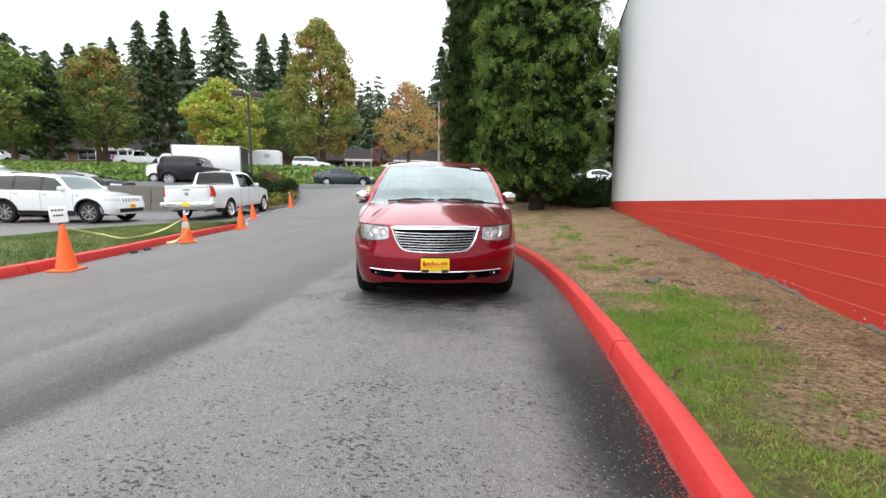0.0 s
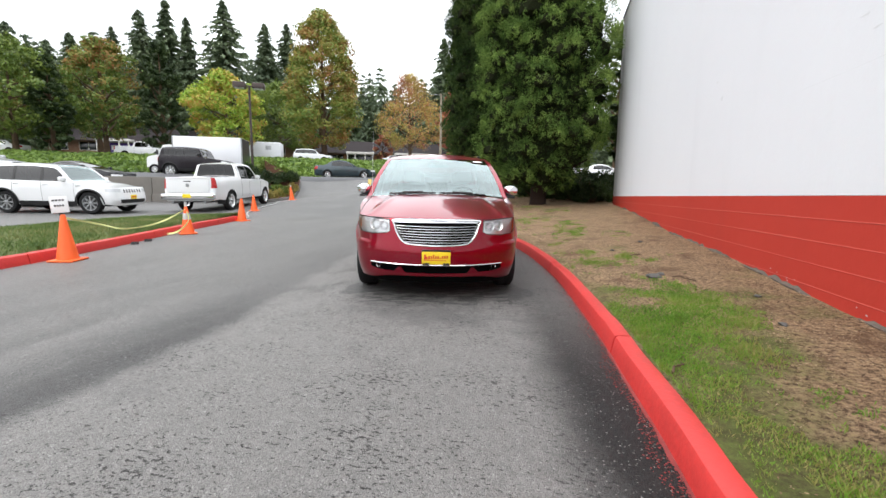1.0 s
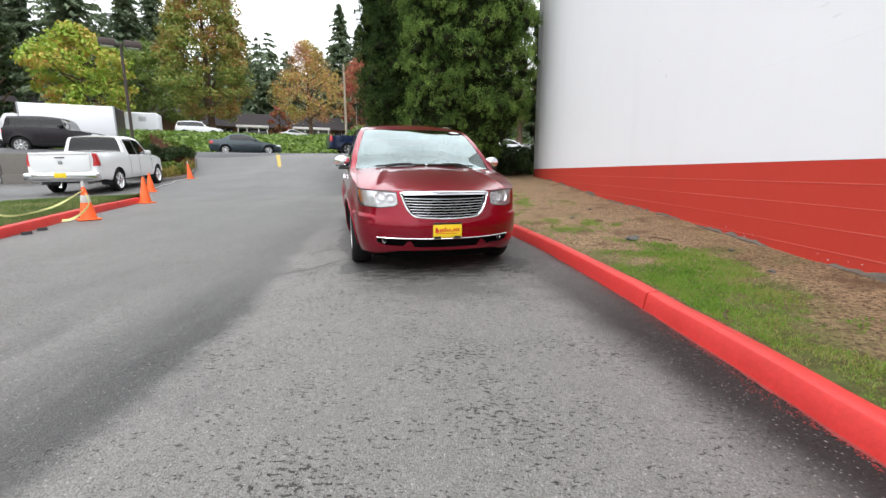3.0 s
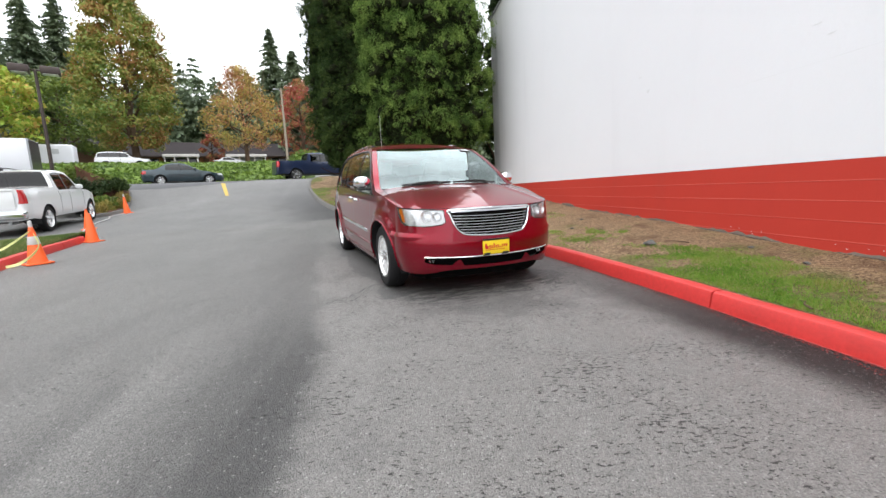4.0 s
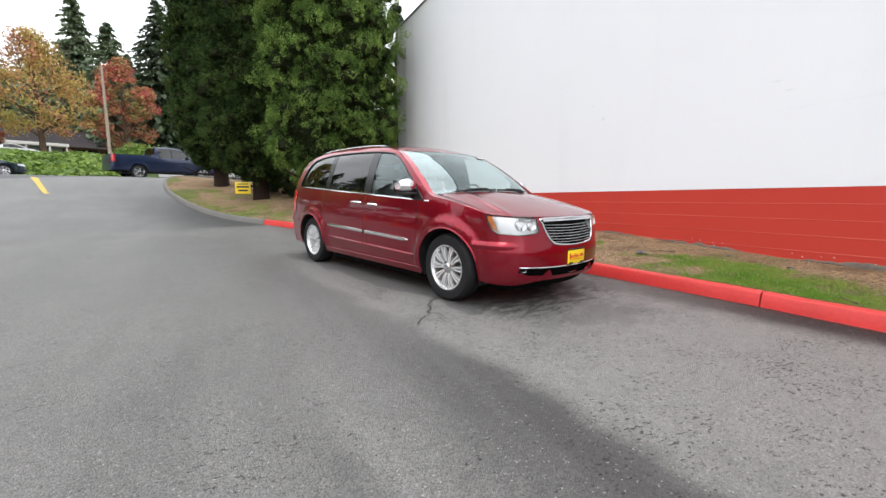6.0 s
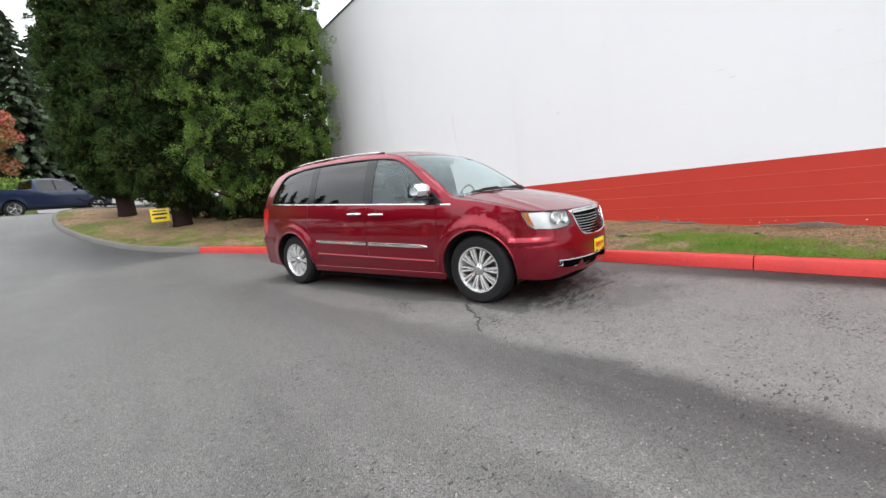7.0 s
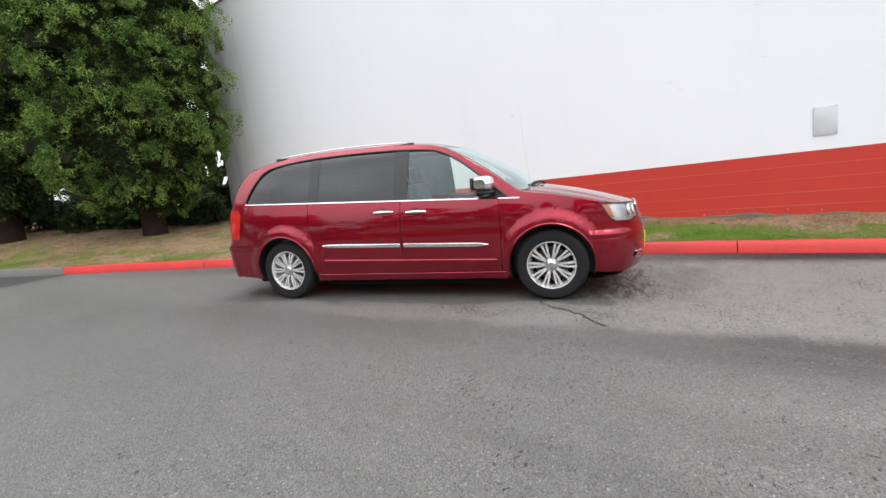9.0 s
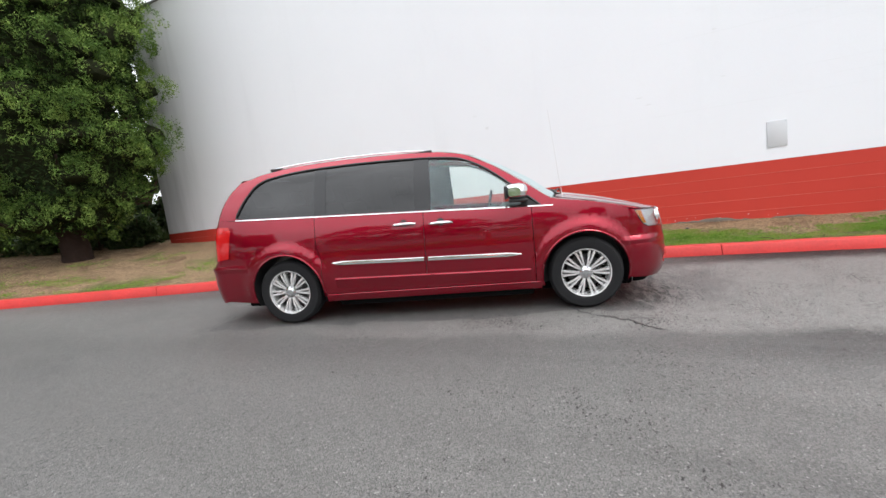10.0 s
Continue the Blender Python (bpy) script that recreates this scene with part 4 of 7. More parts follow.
    # tail
    tail = [(u, 0.24 + 0.03 * abs(u) ** 3) for u in np.linspace(-1, 1, 41)] + [(u, 1.62 - 0.04 * abs(u) ** 3) for u in np.linspace(1, -1, 41)]
    merge(body, sheet(tail, S.back(), 0.06, 0.06, [[(S.u_of(y, z, True), z) for y, z in ((-0.62, 1.08), (0.62, 1.08), (0.60, 1.48), (-0.60, 1.48))]]))
    # roof and spoiler
    rows = []
    for x in np.linspace(-1.10, -3.85, 40):
        z, ye = S.top(x), S.y(x, S.top(x))
        bow = 0.10 * max(0, 1 - (-1.10 - x) / 0.5)
        rows.append([(S.lean(x, z) + bow * (1 - v * v), v * ye, z + 0.05 * (1 - abs(v) ** 2.2) * smooth01(-0.9, -1.5, x)) for v in np.linspace(-1, 1, 29)])
    grid(body, rows)
    part("body", body, CHERRY, van)
    # pillars beside the windscreen
    xs = np.linspace(-0.28, -1.10, 26)

    def screen_row(x, v0, v1, n, off=0.0):
        z, ye = S.top(x), S.y(x, S.top(x))
        k = smooth01(-0.28, -1.10, x)
        return [(x + (0.13 - 0.03 * k) * (1 - v * v) + off * 0.55, v * ye, z + (0.045 - 0.03 * k) * (1 - v * v) + off * 0.8) for v in np.linspace(v0, v1, n)]

    for sgn in (1, -1):
        bm = bmesh.new()
        grid(bm, [screen_row(x, sgn * 0.925, sgn * 1.0, 4) for x in xs])
        part("windscreen_pillar", bm, CHERRY, van)
    bm = bmesh.new()
    grid(bm, [screen_row(x, -0.925, 0.925, 25, -0.004) for x in np.linspace(-0.27, -1.12, 26)])
    part("windscreen", bm, SCREEN, van, "windscreen reflecting the pale sky")
    bm = bmesh.new()
    for x0, x1 in ((-0.27, -0.325), (-1.05, -1.11)):
        grid(bm, [screen_row(x, -0.925, 0.925, 25, -0.008) for x in np.linspace(x0, x1, 3)])
    part("windscreen_border", bm, GLOSSBLACK, van)
    # front wings, doors
    for sgn in (1, -1):
        mp = S.side(sgn)
        wing = [(-0.468, sill), (-0.468, belt(-0.468) - 0.003), (-0.28, belt(-0.28) - 0.003)] + [(x, S.top(x)) for x in np.linspace(-0.28, 0.42, 12)]
        wing += [(0.42, sill + 0.02)] + [p for p in arch_pts(0.0)[::-1]] 
        part("front_wing", sheet(wing, mp, 0.05, 0.04), CHERRY, van)
        door = [(-0.474, sill + 0.055), (-0.474, belt(-0.474) - 0.003), (-1.528, belt(-1.528) - 0.003), (-1.55, sill + 0.055)]
        d = part("front_door", sheet(door, mp, 0.08, 0.04), CHERRY, van)
        slide = [(-1.556, sill + 0.055), (-1.534, belt(-1.534) - 0.003), (-2.694, belt(-2.694) - 0.003), (-2.694, 0.80), (-2.655, 0.66), (-2.664, 0.50), (-2.655, sill + 0.055)]
        sd = part("sliding_door", sheet(slide, mp, 0.08, 0.04), CHERRY, van)
        sl = [(-0.42, sill - 0.03), (-0.42, sill + 0.05), (-2.66, sill + 0.05), (-2.66, sill - 0.03)]
        part("sill", sheet(sl, mp, 0.1, 0.03), CHERRY, van)
        bm = bmesh.new()
        tube(bm, [(x, sgn * (S.y(x, 0.29) + 0.003), 0.292) for x in np.linspace(-0.44, -2.64, 24)], 0.006, 6)
        part("sill_edge", bm, CHERRY, van)
        # door pulls
        for parent, hx, hz in ((d, -1.36, 0.955), (sd, -1.735, 0.972)):
            y = S.y(hx, hz)
            bm = bmesh.new()
            tube(bm, [(hx + 0.115, sgn * (y + 0.004), hz - 0.004), (hx + 0.09, sgn * (y + 0.03), hz), (hx, sgn * (y + 0.038), hz + 0.003), (hx - 0.09, sgn * (y + 0.03), hz), (hx - 0.115, sgn * (y + 0.004), hz - 0.002)], [0.012, 0.015, 0.017, 0.015, 0.012], 8)
            part("handle", bm, CHROME, parent, "chrome door handle")
            bm = sheet(arc(hx, hz + 0.010, 0.036, 0, 360, 20)[:-1], S.side(sgn, 0.0025), 0.03, 0.03)
            part("handle_recess", bm, BLACK, parent)
        # side moulding with chrome, lower crease
        for parent, xa, xb in ((d, -0.60, -1.52), (sd, -1.56, -2.53)):
            bm = bmesh.new()
            rows = []
            for x in np.linspace(xa, xb, 16):
                tp = min(1.0, 0.25 + abs(x - xa) * 7) if xa > -0.7 else 1
                tp = min(tp, 0.3 + abs(x - xb) * 9) if xb < -2 else tp
                z, yy = 0.583 + (-0.6 - x) * 0.026, S.y(x, 0.6)
                rows.append([(x, sgn * (yy - 0.002), z - 0.022 * tp), (x, sgn * (yy + 0.012), z - 0.02 * tp), (x, sgn * (yy + 0.017), z), (x, sgn * (yy + 0.012), z + 0.018 * tp), (x, sgn * (yy - 0.002), z + 0.022 * tp)])
            grid(bm, rows)
            part("moulding", bm, CHROME, parent, "bright chrome side moulding")
            bm = bmesh.new()
            rows = []
            for x in np.linspace(xa + 0.08, xb, 12):
                z, yy = 0.425 + (-0.5 - x) * 0.019, S.y(x, 0.43)
                rows.append([(x, sgn * (S.y(x, z - 0.115) - 0.001), z - 0.115), (x, sgn * (yy + 0.015), z - 0.012), (x, sgn * (yy + 0.018), z - 0.004), (x, sgn * (yy + 0.012), z + 0.008), (x, sgn * (yy - 0.004), z + 0.013)])
            grid(bm, rows)
            part("lower_crease", bm, CHERRY, parent)
        # belt chrome
        bm = bmesh.new()
        rows = []
        for x in np.linspace(-0.27, -3.63, 50):
            z, yy = belt(x) + 0.004, S.y(x, belt(x))
            rows.append([(x, sgn * (yy - 0.004), z - 0.007), (x, sgn * (yy + 0.009), z - 0.006), (x, sgn * (yy + 0.006), z + 0.003), (x, sgn * (yy - 0.008), z + 0.009)])
        grid(bm, rows)
        part("belt_strip", bm, CHROME, van, "chrome strip under the side windows")
        # glass and dark pillars in the opening
        inn = S.side(sgn, -0.012)
        lim = curve([(-x, z) for x, z in dlo[:13]])
        zt = lambda x: lim(-x)
        zb = lambda x: belt(x) + 0.006
        def pane(x_a, x_b, lean_a=0.0, lean_b=0.0):
            lo = [(x_a, zb(x_a)), (x_b, zb(x_b))]
            hi = [(x, zt(x) + 0.01) for x in np.linspace(x_b + lean_b, x_a + lean_a, 12)]
            return lo + hi
        front_pane = [(-0.56, zb(-0.56)), (-1.455, zb(-1.455))] + [(x, zt(x) + 0.008) for x in np.linspace(-1.455, -0.56, 16)]
        part("front_side_window", sheet(front_pane, inn, 0.1, 0.05), CLEAR, van)
        part("mirror_sail", sheet([(-0.37, zb(-0.37)), (-0.565, zb(-0.565)), (-0.565, zt(-0.565) + 0.008)], inn, 0.1, 0.05), BLACK, van)
        part("door_pillar", sheet(pane(-1.45, -1.615), S.side(sgn, -0.007), 0.1, 0.05), GLOSSBLACK, van)
        part("sliding_door_window", sheet(pane(-1.61, -2.575), inn, 0.1, 0.05), TINT, van, "dark privacy glass")
        part("rear_pillar", sheet(pane(-2.57, -2.70), S.side(sgn, -0.009), 0.1, 0.05), GLOSSBLACK, van)
        quarter = [(-2.695, zb(-2.695)), (-3.60, zb(-3.60)), (-3.645, 1.19), (-3.645, 1.22), (-3.60, 1.36), (-3.54, 1.505), (-3.47, 1.565)] + [(x, zt(x) + 0.008) for x in np.linspace(-3.3, -2.695, 7)]
        part("quarter_window", sheet(quarter, inn, 0.1, 0.05), TINT, van, "dark privacy glass")
        # thin black frame round the opening
        bm = bmesh.new()
        loop = [Vector(S.side(sgn, -0.002)(x, z)) for x, z in dlo[:-1]]
        tube(bm, smooth_line(loop, 3), 0.011, 6)
        part("window_seal", bm, BLACK, van)
        # dark shut lines round the wheel, arch lining
        for ax in AX:
            bm = bmesh.new()
            rows = []
            for x, z in arc(ax, HZ, R + 0.004, 200, -20, 34):
                y = S.y(x, max(z, 0.2))
                rows.append([(x, sgn * (y + 0.004), z), (x, sgn * (y - 0.02), z), (x, sgn * 0.64, z), (ax + 0.3 * (x - ax), sgn * 0.635, HZ + 0.3 * (z - HZ)), (ax, sgn * 0.635, HZ)])
            grid(bm, rows)
            part("arch_lining", bm, BLACK, van)
            bm = bmesh.new()
            tube(bm, [(x, sgn * (S.y(x, max(z, 0.2)) + 0.001), z) for x, z in arc(ax, HZ, R + 0.006, 188 - a_low * 0, -8, 40)], 0.010, 6)
            part("arch_lip", bm, CHERRY, van)
        # step of the rear bumper, wrapped from the wheel round the corner
        bm = bmesh.new()
        sect = ((-0.004, 0.58), (0.010, 0.635), (0.012, 0.648), (-0.004, 0.690))
        rows = [[S.side(sgn, o if o < 0 else o * smooth01(-3.52, -3.60, x))(x, z) for o, z in sect] for x in np.linspace(-3.52, -3.845, 10)]
        rows += [[S.back(o)(sgn * u, z) for o, z in sect] for u in np.linspace(0.995, 0.6, 16)]
        grid(bm, rows)
        part("rear_bumper_step", bm, CHERRY, van)
        # tail lamp
        lamp = [(sgn * 0.78, 0.74), (sgn * 0.995, 0.75), (sgn * 0.995, 1.10), (sgn * 0.82, 1.13), (sgn * 0.74, 1.0)]
        part("tail_lamp", sheet(lamp, S.back(0.006), 0.06, 0.05), REDLENS, van, "red tail lamp")
        side_lens = [(-3.855, 0.75), (-3.855, 1.11), (-3.74, 1.105), (-3.70, 1.06), (-3.745, 0.76)]
        part("tail_lamp_side", sheet(side_lens, S.side(sgn, 0.006), 0.05, 0.05), REDLENS, van, "red tail lamp")
    # rear glass
    part("rear_window", sheet([(S.u_of(y, z, True), z) for y, z in ((-0.63, 1.07), (0.63, 1.07), (0.61, 1.49), (-0.61, 1.49))], S.back(-0.006), 0.06, 0.06), TINT, van)
    # bonnet
    rows = []
    top_edge = lambda u: 0.896 + 0.030 * abs(u) ** 2.4
    for k in range(26):
        t = k / 25
        row = []
        for v in np.linspace(-1, 1, 81):
            a = Vector(S.front()(v * 0.999, top_edge(v)))
            cz, cy = 1.09 + 0.045 * (1 - v * v), S.y(-0.28, 1.09) * v
            b = Vector((-0.28 + 0.13 * (1 - v * v), cy, cz))
            p = a.lerp(b, t)
            xe = 0.42 + (-0.28 - 0.42) * t
            ze, ye = S.top(xe), S.y(xe, S.top(xe))
            w = abs(v) ** 6
            crown = 0.020 * math.sin(math.pi * t) ** 0.8 * (1 - v * v)
            ridge = 0.014 * math.exp(-(((abs(v) - 0.60 + 0.06 * t) / 0.045) ** 2)) * math.sin(math.pi * min(1, t * 1.05)) ** 0.5
            p.z += crown + ridge
            p.z = p.z * (1 - w) + ze * w
            p.y = p.y * (1 - w) + math.copysign(ye, v) * w if abs(v) > 0 else p.y
            row.append(p)
        rows.append(row)
    bm = bmesh.new()
    grid(bm, rows)
    part("bonnet", bm, CHERRY, van)
    for sgn in (1, -1):
        bm = bmesh.new()
        tube(bm, [rows[k][40 + sgn * 34] + Vector((0, 0, 0.0005)) for k in range(0, 26)], 0.0035, 5)
        part("shut_line", bm, BLACK, van)
    # front bumper with the grille, intake and lamp openings
    U = lambda y, z: S.u_of(y, z)
    grille = [(0.0, 0.880), (0.25, 0.878), (0.452, 0.872), (0.445, 0.83), (0.415, 0.74), (0.36, 0.665), (0.28, 0.632), (0.0, 0.617)]
    grille = [(U(y, z), z) for y, z in grille] + [(-U(y, z), z) for y, z in grille[-2:0:-1]]
    intake = [(0.0, 0.404), (0.45, 0.410), (0.70, 0.424), (0.712, 0.378), (0.62, 0.348), (0.42, 0.338), (0.30, 0.326), (0.0, 0.322)]
    intake = [(U(y, z), z) for y, z in intake] + [(-U(y, z), z) for y, z in intake[-2:0:-1]]
    lampo = [(U(0.502, 0.880), 0.880), (U(0.60, 0.888), 0.888), (U(0.70, 0.896), 0.896), (0.80, 0.905), (0.935, 0.908), (0.90, 0.84), (0.845, 0.77), (0.775, 0.738), (U(0.70, 0.726), 0.726), (U(0.62, 0.732), 0.732), (U(0.535, 0.742), 0.742), (U(0.495, 0.765), 0.765)]
    lampn = [(-u, z) for u, z in lampo]
    outl = [(u, 0.290 - 0.045 * smooth01(0.3, 0.62, abs(u)) + 0.02 * abs(u) ** 4) for u in np.linspace(-1, 1, 41)] + [(u, top_edge(u) - 0.006) for u in np.linspace(1, -1, 61)]
    part("front_bumper", sheet(outl, S.front(), 0.04, 0.03, [grille, intake, lampo, lampn]), CHERRY, van)
    lip = [(u, 0.185 + 0.02 * abs(u) ** 4) for u in np.linspace(-0.95, 0.95, 31)] + [(u, 0.305 + 0.02 * abs(u) ** 4) for u in np.linspace(0.95, -0.95, 31)]
    part("bumper_lip", sheet(lip, S.front(-0.07), 0.06, 0.03), VOID, van)
    # bumper crease on the corners
    for sgn in (1, -1):
        bm = bmesh.new()
        rows = []
        sect = ((-0.004, 0.575), (0.012, 0.618), (0.015, 0.630), (-0.004, 0.672))
        for u in np.linspace(0.45, 1.0, 24):
            k = smooth01(0.45, 0.8, u)
            rows.append([S.front(o if o < 0 else o * k - 0.003 * (1 - k))(sgn * u, z) for o, z in sect])
        for x in np.linspace(0.41, 0.325, 6):
            rows.append([S.side(sgn, o if o < 0 else o * smooth01(0.32, 0.36, x))(x, z) for o, z in sect])
        grid(bm, rows)
        part("bumper_crease", bm, CHERRY, van)
    # grille: black well, chrome frame, bars, badge
    gr = new("grille")
    gr.parent = van
    bmi = sheet([(u * 1.02, z + (0.008 if z > 0.8 else -0.008)) for u, z in grille], S.front(-0.05), 0.06, 0.04)
    part("grille_mesh", bmi, VOID, gr)
    ring = [Vector(S.front(0.004)(u, z)) for u, z in grille]
    bm = bmesh.new()
    n = len(ring)
    fine = smooth_line(ring + [ring[0]], 6)
    tube(bm, fine, [0.014 if p.z > 0.86 else 0.0095 for p in fine], 8, caps=False)
    part("grille_frame", bm, CHROME, gr, "chrome grille surround")
    bm = bmesh.new()
    grid(bm, [[S.front(o)(u, z + 0.006 * (1 - (u * 2) ** 2)) for u in np.linspace(-U(0.43, 0.89), U(0.43, 0.89), 25)] for o, z in ((-0.01, 0.846), (0.010, 0.850), (0.013, 0.870), (0.002, 0.884))])
    part("grille_header", bm, CHROME, gr, "chrome grille header")
    for k in range(7):
        z = 0.652 + k * 0.0275
        half = 0.315 + 0.115 * min(1, (z - 0.625) / 0.15)
        half = min(half, 0.432)
        bm = bmesh.new()
        rows = []
        for y in np.linspace(-half, half, 21):
            dz = 0.010 * (1 - (y / half) ** 2) * -1 + 0.006
            rows.append([S.front(o)(U(y, z + dz + h), z + dz + h) for o, h in ((-0.022, 0.0005), (-0.012, 0.0022), (-0.006, 0.0018), (-0.005, -0.0028), (-0.009, -0.0042), (-0.022, -0.003))])
        grid(bm, rows)
        part("grille_bar", bm, GRILLE_CHROME, gr)
    bm = bmesh.new()
    for sgn in (1, -1):
        grid(bm, [[S.front(0.02)(U(sgn * y, z), z) for z in (0.880 - 0.006 * (1 - y * 5), 0.880 + 0.008 * (1 - y * 5))] for y in np.linspace(0.0, 0.13, 8)])
    part("badge", bm, METAL, gr, "small winged chrome badge")
    # lower intake, chrome bar, fog lamps, plate
    part("lower_intake", sheet([(u * 1.03, z + (0.006 if z > 0.36 else -0.006)) for u, z in intake], S.front(-0.06), 0.06, 0.04), VOID, van)
    for sgn in (1, -1):
        bm = sheet([(U(sgn * y, z), z) for y, z in ((0.33, 0.320), (0.46, 0.335), (0.405, 0.385), (0.378, 0.388))], S.front(-0.01), 0.05, 0.03)
        part("intake_strut", bm, CHERRY, van)
    bm = bmesh.new()
    rows = []
    for y in np.linspace(-0.705, 0.705, 41):
        z = 0.414 + 0.014 * (abs(y) / 0.735) ** 2
        rows.append([S.front(o)(U(y, z + h), z + h) for o, h in ((-0.006, -0.007), (0.008, -0.006), (0.011, 0.0), (0.007, 0.005), (-0.006, 0.0065))])
    grid(bm, rows)
    part("bumper_bar", bm, CHROME, van, "thin chrome bumper bar")
    for sgn in (1, -1):
        p = Vector(S.front(-0.012)(U(sgn * 0.655, 0.386), 0.386))
        fog = new("fog_lamp")
        fog.parent = van
        fog.matrix_local = pose(p.x - 0.035, p.y - sgn * 0.02, p.z, 0, 90, sgn * 30) @ Matrix.Scale(0.72, 4)
        bm = bmesh.new()
        lathe(bm, ((0.0, -0.02), (0.026, -0.015), (0.034, 0.006), (0.040, 0.010), (0.043, 0.004), (0.043, -0.03)), 20)
        part("bezel", bm, CHROME, fog)
        bm = bmesh.new()
        lathe(bm, ((0, 0.010), (0.02, 0.008), (0.032, 0.0)), 20)
        part("lens", bm, LENS, fog)
    plate = new("front_plate")
    plate.parent = van
    plate.matrix_local = pose(0.928, 0.0, 0.500, 90, 0, 90)
    bm = bmesh.new()
    box(bm, -0.15, 0.15, -0.075, 0.075, -0.006, 0.004, 0.003)
    part("plate_base", bm, YELLOW, plate, "yellow dealer plate")
    bars(plate, "frame_tab", BLACK, [(-0.15, 0.15, 0.063, 0.079, -0.004, 0.007), (-0.14, -0.07, -0.079, -0.06, -0.004, 0.007), (0.07, 0.14, -0.079, -0.06, -0.004, 0.007)])
    bm = bmesh.new()
    hs = (0.052, 0.03, 0.036, 0.034, 0.046, 0.03, 0.03, 0.012, 0.03, 0.03, 0.03)
    for k, h in enumerate(hs):
        x0 = -0.128 + k * 0.0235
        box(bm, x0, x0 + (0.022 if k == 0 else 0.015), -0.022 + k * 0.0012, -0.022 + h + k * 0.0012, 0.0045, 0.006)
    box(bm, -0.125, 0.10, -0.034, -0.029, 0.0045, 0.006)
    part("plate_print", bm, REDINK, plate, "red printed bars")
    # head lamps
    for sgn in (1, -1):
        hl = new("head_lamp")
        hl.parent = van
        lo = [(sgn * u, z) for u, z in lampo]
        part("reflector", sheet(lo, S.front(-0.020), 0.04, 0.03), REFLECTOR, hl)
        part("lens", sheet([(sgn * u, z) for u, z in lampo], S.front(0.002), 0.04, 0.03), LENS, hl, "clear head lamp lens")
        bm = bmesh.new()
        rim = [Vector(S.front(-0.002)(sgn * u, z)) for u, z in lampo]
        tube(bm, rim + [rim[0]], 0.006, 6, caps=False)
        part("lamp_seal", bm, BLACK, hl)
        for yy, zz, rr in ((0.575, 0.815, 0.050), (0.672, 0.825, 0.058)):
            p = Vector(S.front(-0.019)(U(sgn * yy, zz), zz))
            bm = bmesh.new()
            lathe(bm, ((0, -0.02), (rr * 0.35, -0.018), (rr * 0.4, 0.004), (rr * 0.5, 0.0), (rr * 0.9, 0.014), (rr, 0.018), (rr * 1.05, 0.0)), 24, pose(p.x, p.y, p.z, 0, 80, sgn * 12))
            part("projector", bm, ALLOY, hl)
        amb = [(sgn * u, z) for u, z in ((0.785, 0.768), (0.835, 0.775), (0.925, 0.902), (0.84, 0.900))]
        part("indicator", sheet(amb, S.front(-0.01), 0.04, 0.03), AMBER, hl, "amber indicator")
        # door mirrors
        mr = new("door_mirror")
        mr.parent = van
        bm = bmesh.new()
        rows = []
        for k in range(11):
            t = k / 10
            a = math.sin(math.pi * min(max(t, 0.05), 0.95)) ** 0.32
            row = []
            for q in np.linspace(0, 2 * math.pi, 25):
                cx, sz = math.cos(q), math.sin(q)
                dx, dz = math.copysign(abs(cx) ** 0.62, cx), math.copysign(abs(sz) ** 0.62, sz)
                row.append((-0.60 + (0.118 if cx > 0 else 0.085) * a * dx - 0.03 * t, sgn * (0.918 + 0.180 * t), 1.182 + (0.080 if sz > 0 else 0.072) * a * dz))
            rows.append(row)
        vs = grid(bm, rows)
        bm.faces.new(vs[0][:-1]), bm.faces.new(vs[-1][:-1])
        part("cap", bm, CHROME, mr, "chrome mirror cap")
        bm = bmesh.new()
        box(bm, -0.716, -0.69, min(sgn * 0.945, sgn * 1.09), max(sgn * 0.945, sgn * 1.09), 1.12, 1.245, 0.01)
        box(bm, -0.68, -0.50, min(sgn * 0.88, sgn * 1.06), max(sgn * 0.88, sgn * 1.06), 1.085, 1.115, 0.012)
        part("mirror_foot", bm, BLACK, mr)
    # wipers, aerial, roof rails
    for y0, y1 in ((-0.62, -0.02), (0.02, 0.62)):
        bm = bmesh.new()
        pa = [Vector((-0.28 + 0.13 * (1 - (y / 0.95) ** 2) - 0.005, y, 1.09 + 0.045 * (1 - (y / 0.95) ** 2) + 0.016)) for y in np.linspace(y0, y1, 8)]
        tube(bm, pa, 0.013, 6)
        tube(bm, [pa[5] + Vector((0.07, 0.02, -0.02)), pa[5] + Vector((0.03, 0, 0.018)), pa[2] + Vector((0, 0, 0.015))], 0.009, 6)
        part("wiper", bm, BLACK, van)
    bars(van, "cowl_panel", BLACK, [(-0.30, -0.20, -0.85, -0.5, 1.085, 1.098), (-0.25, -0.15, -0.5, 0.5, 1.115, 1.128), (-0.30, -0.20, 0.5, 0.85, 1.085, 1.098)])
    bm = bmesh.new()
    tube(bm, [(-0.16, -0.83, 1.07), (-0.19, -0.832, 1.30), (-0.25, -0.825, 1.92)], [0.004, 0.0018, 0.0012], 6)
    part("aerial", bm, COLLAR, van, "thin pale aerial rod")
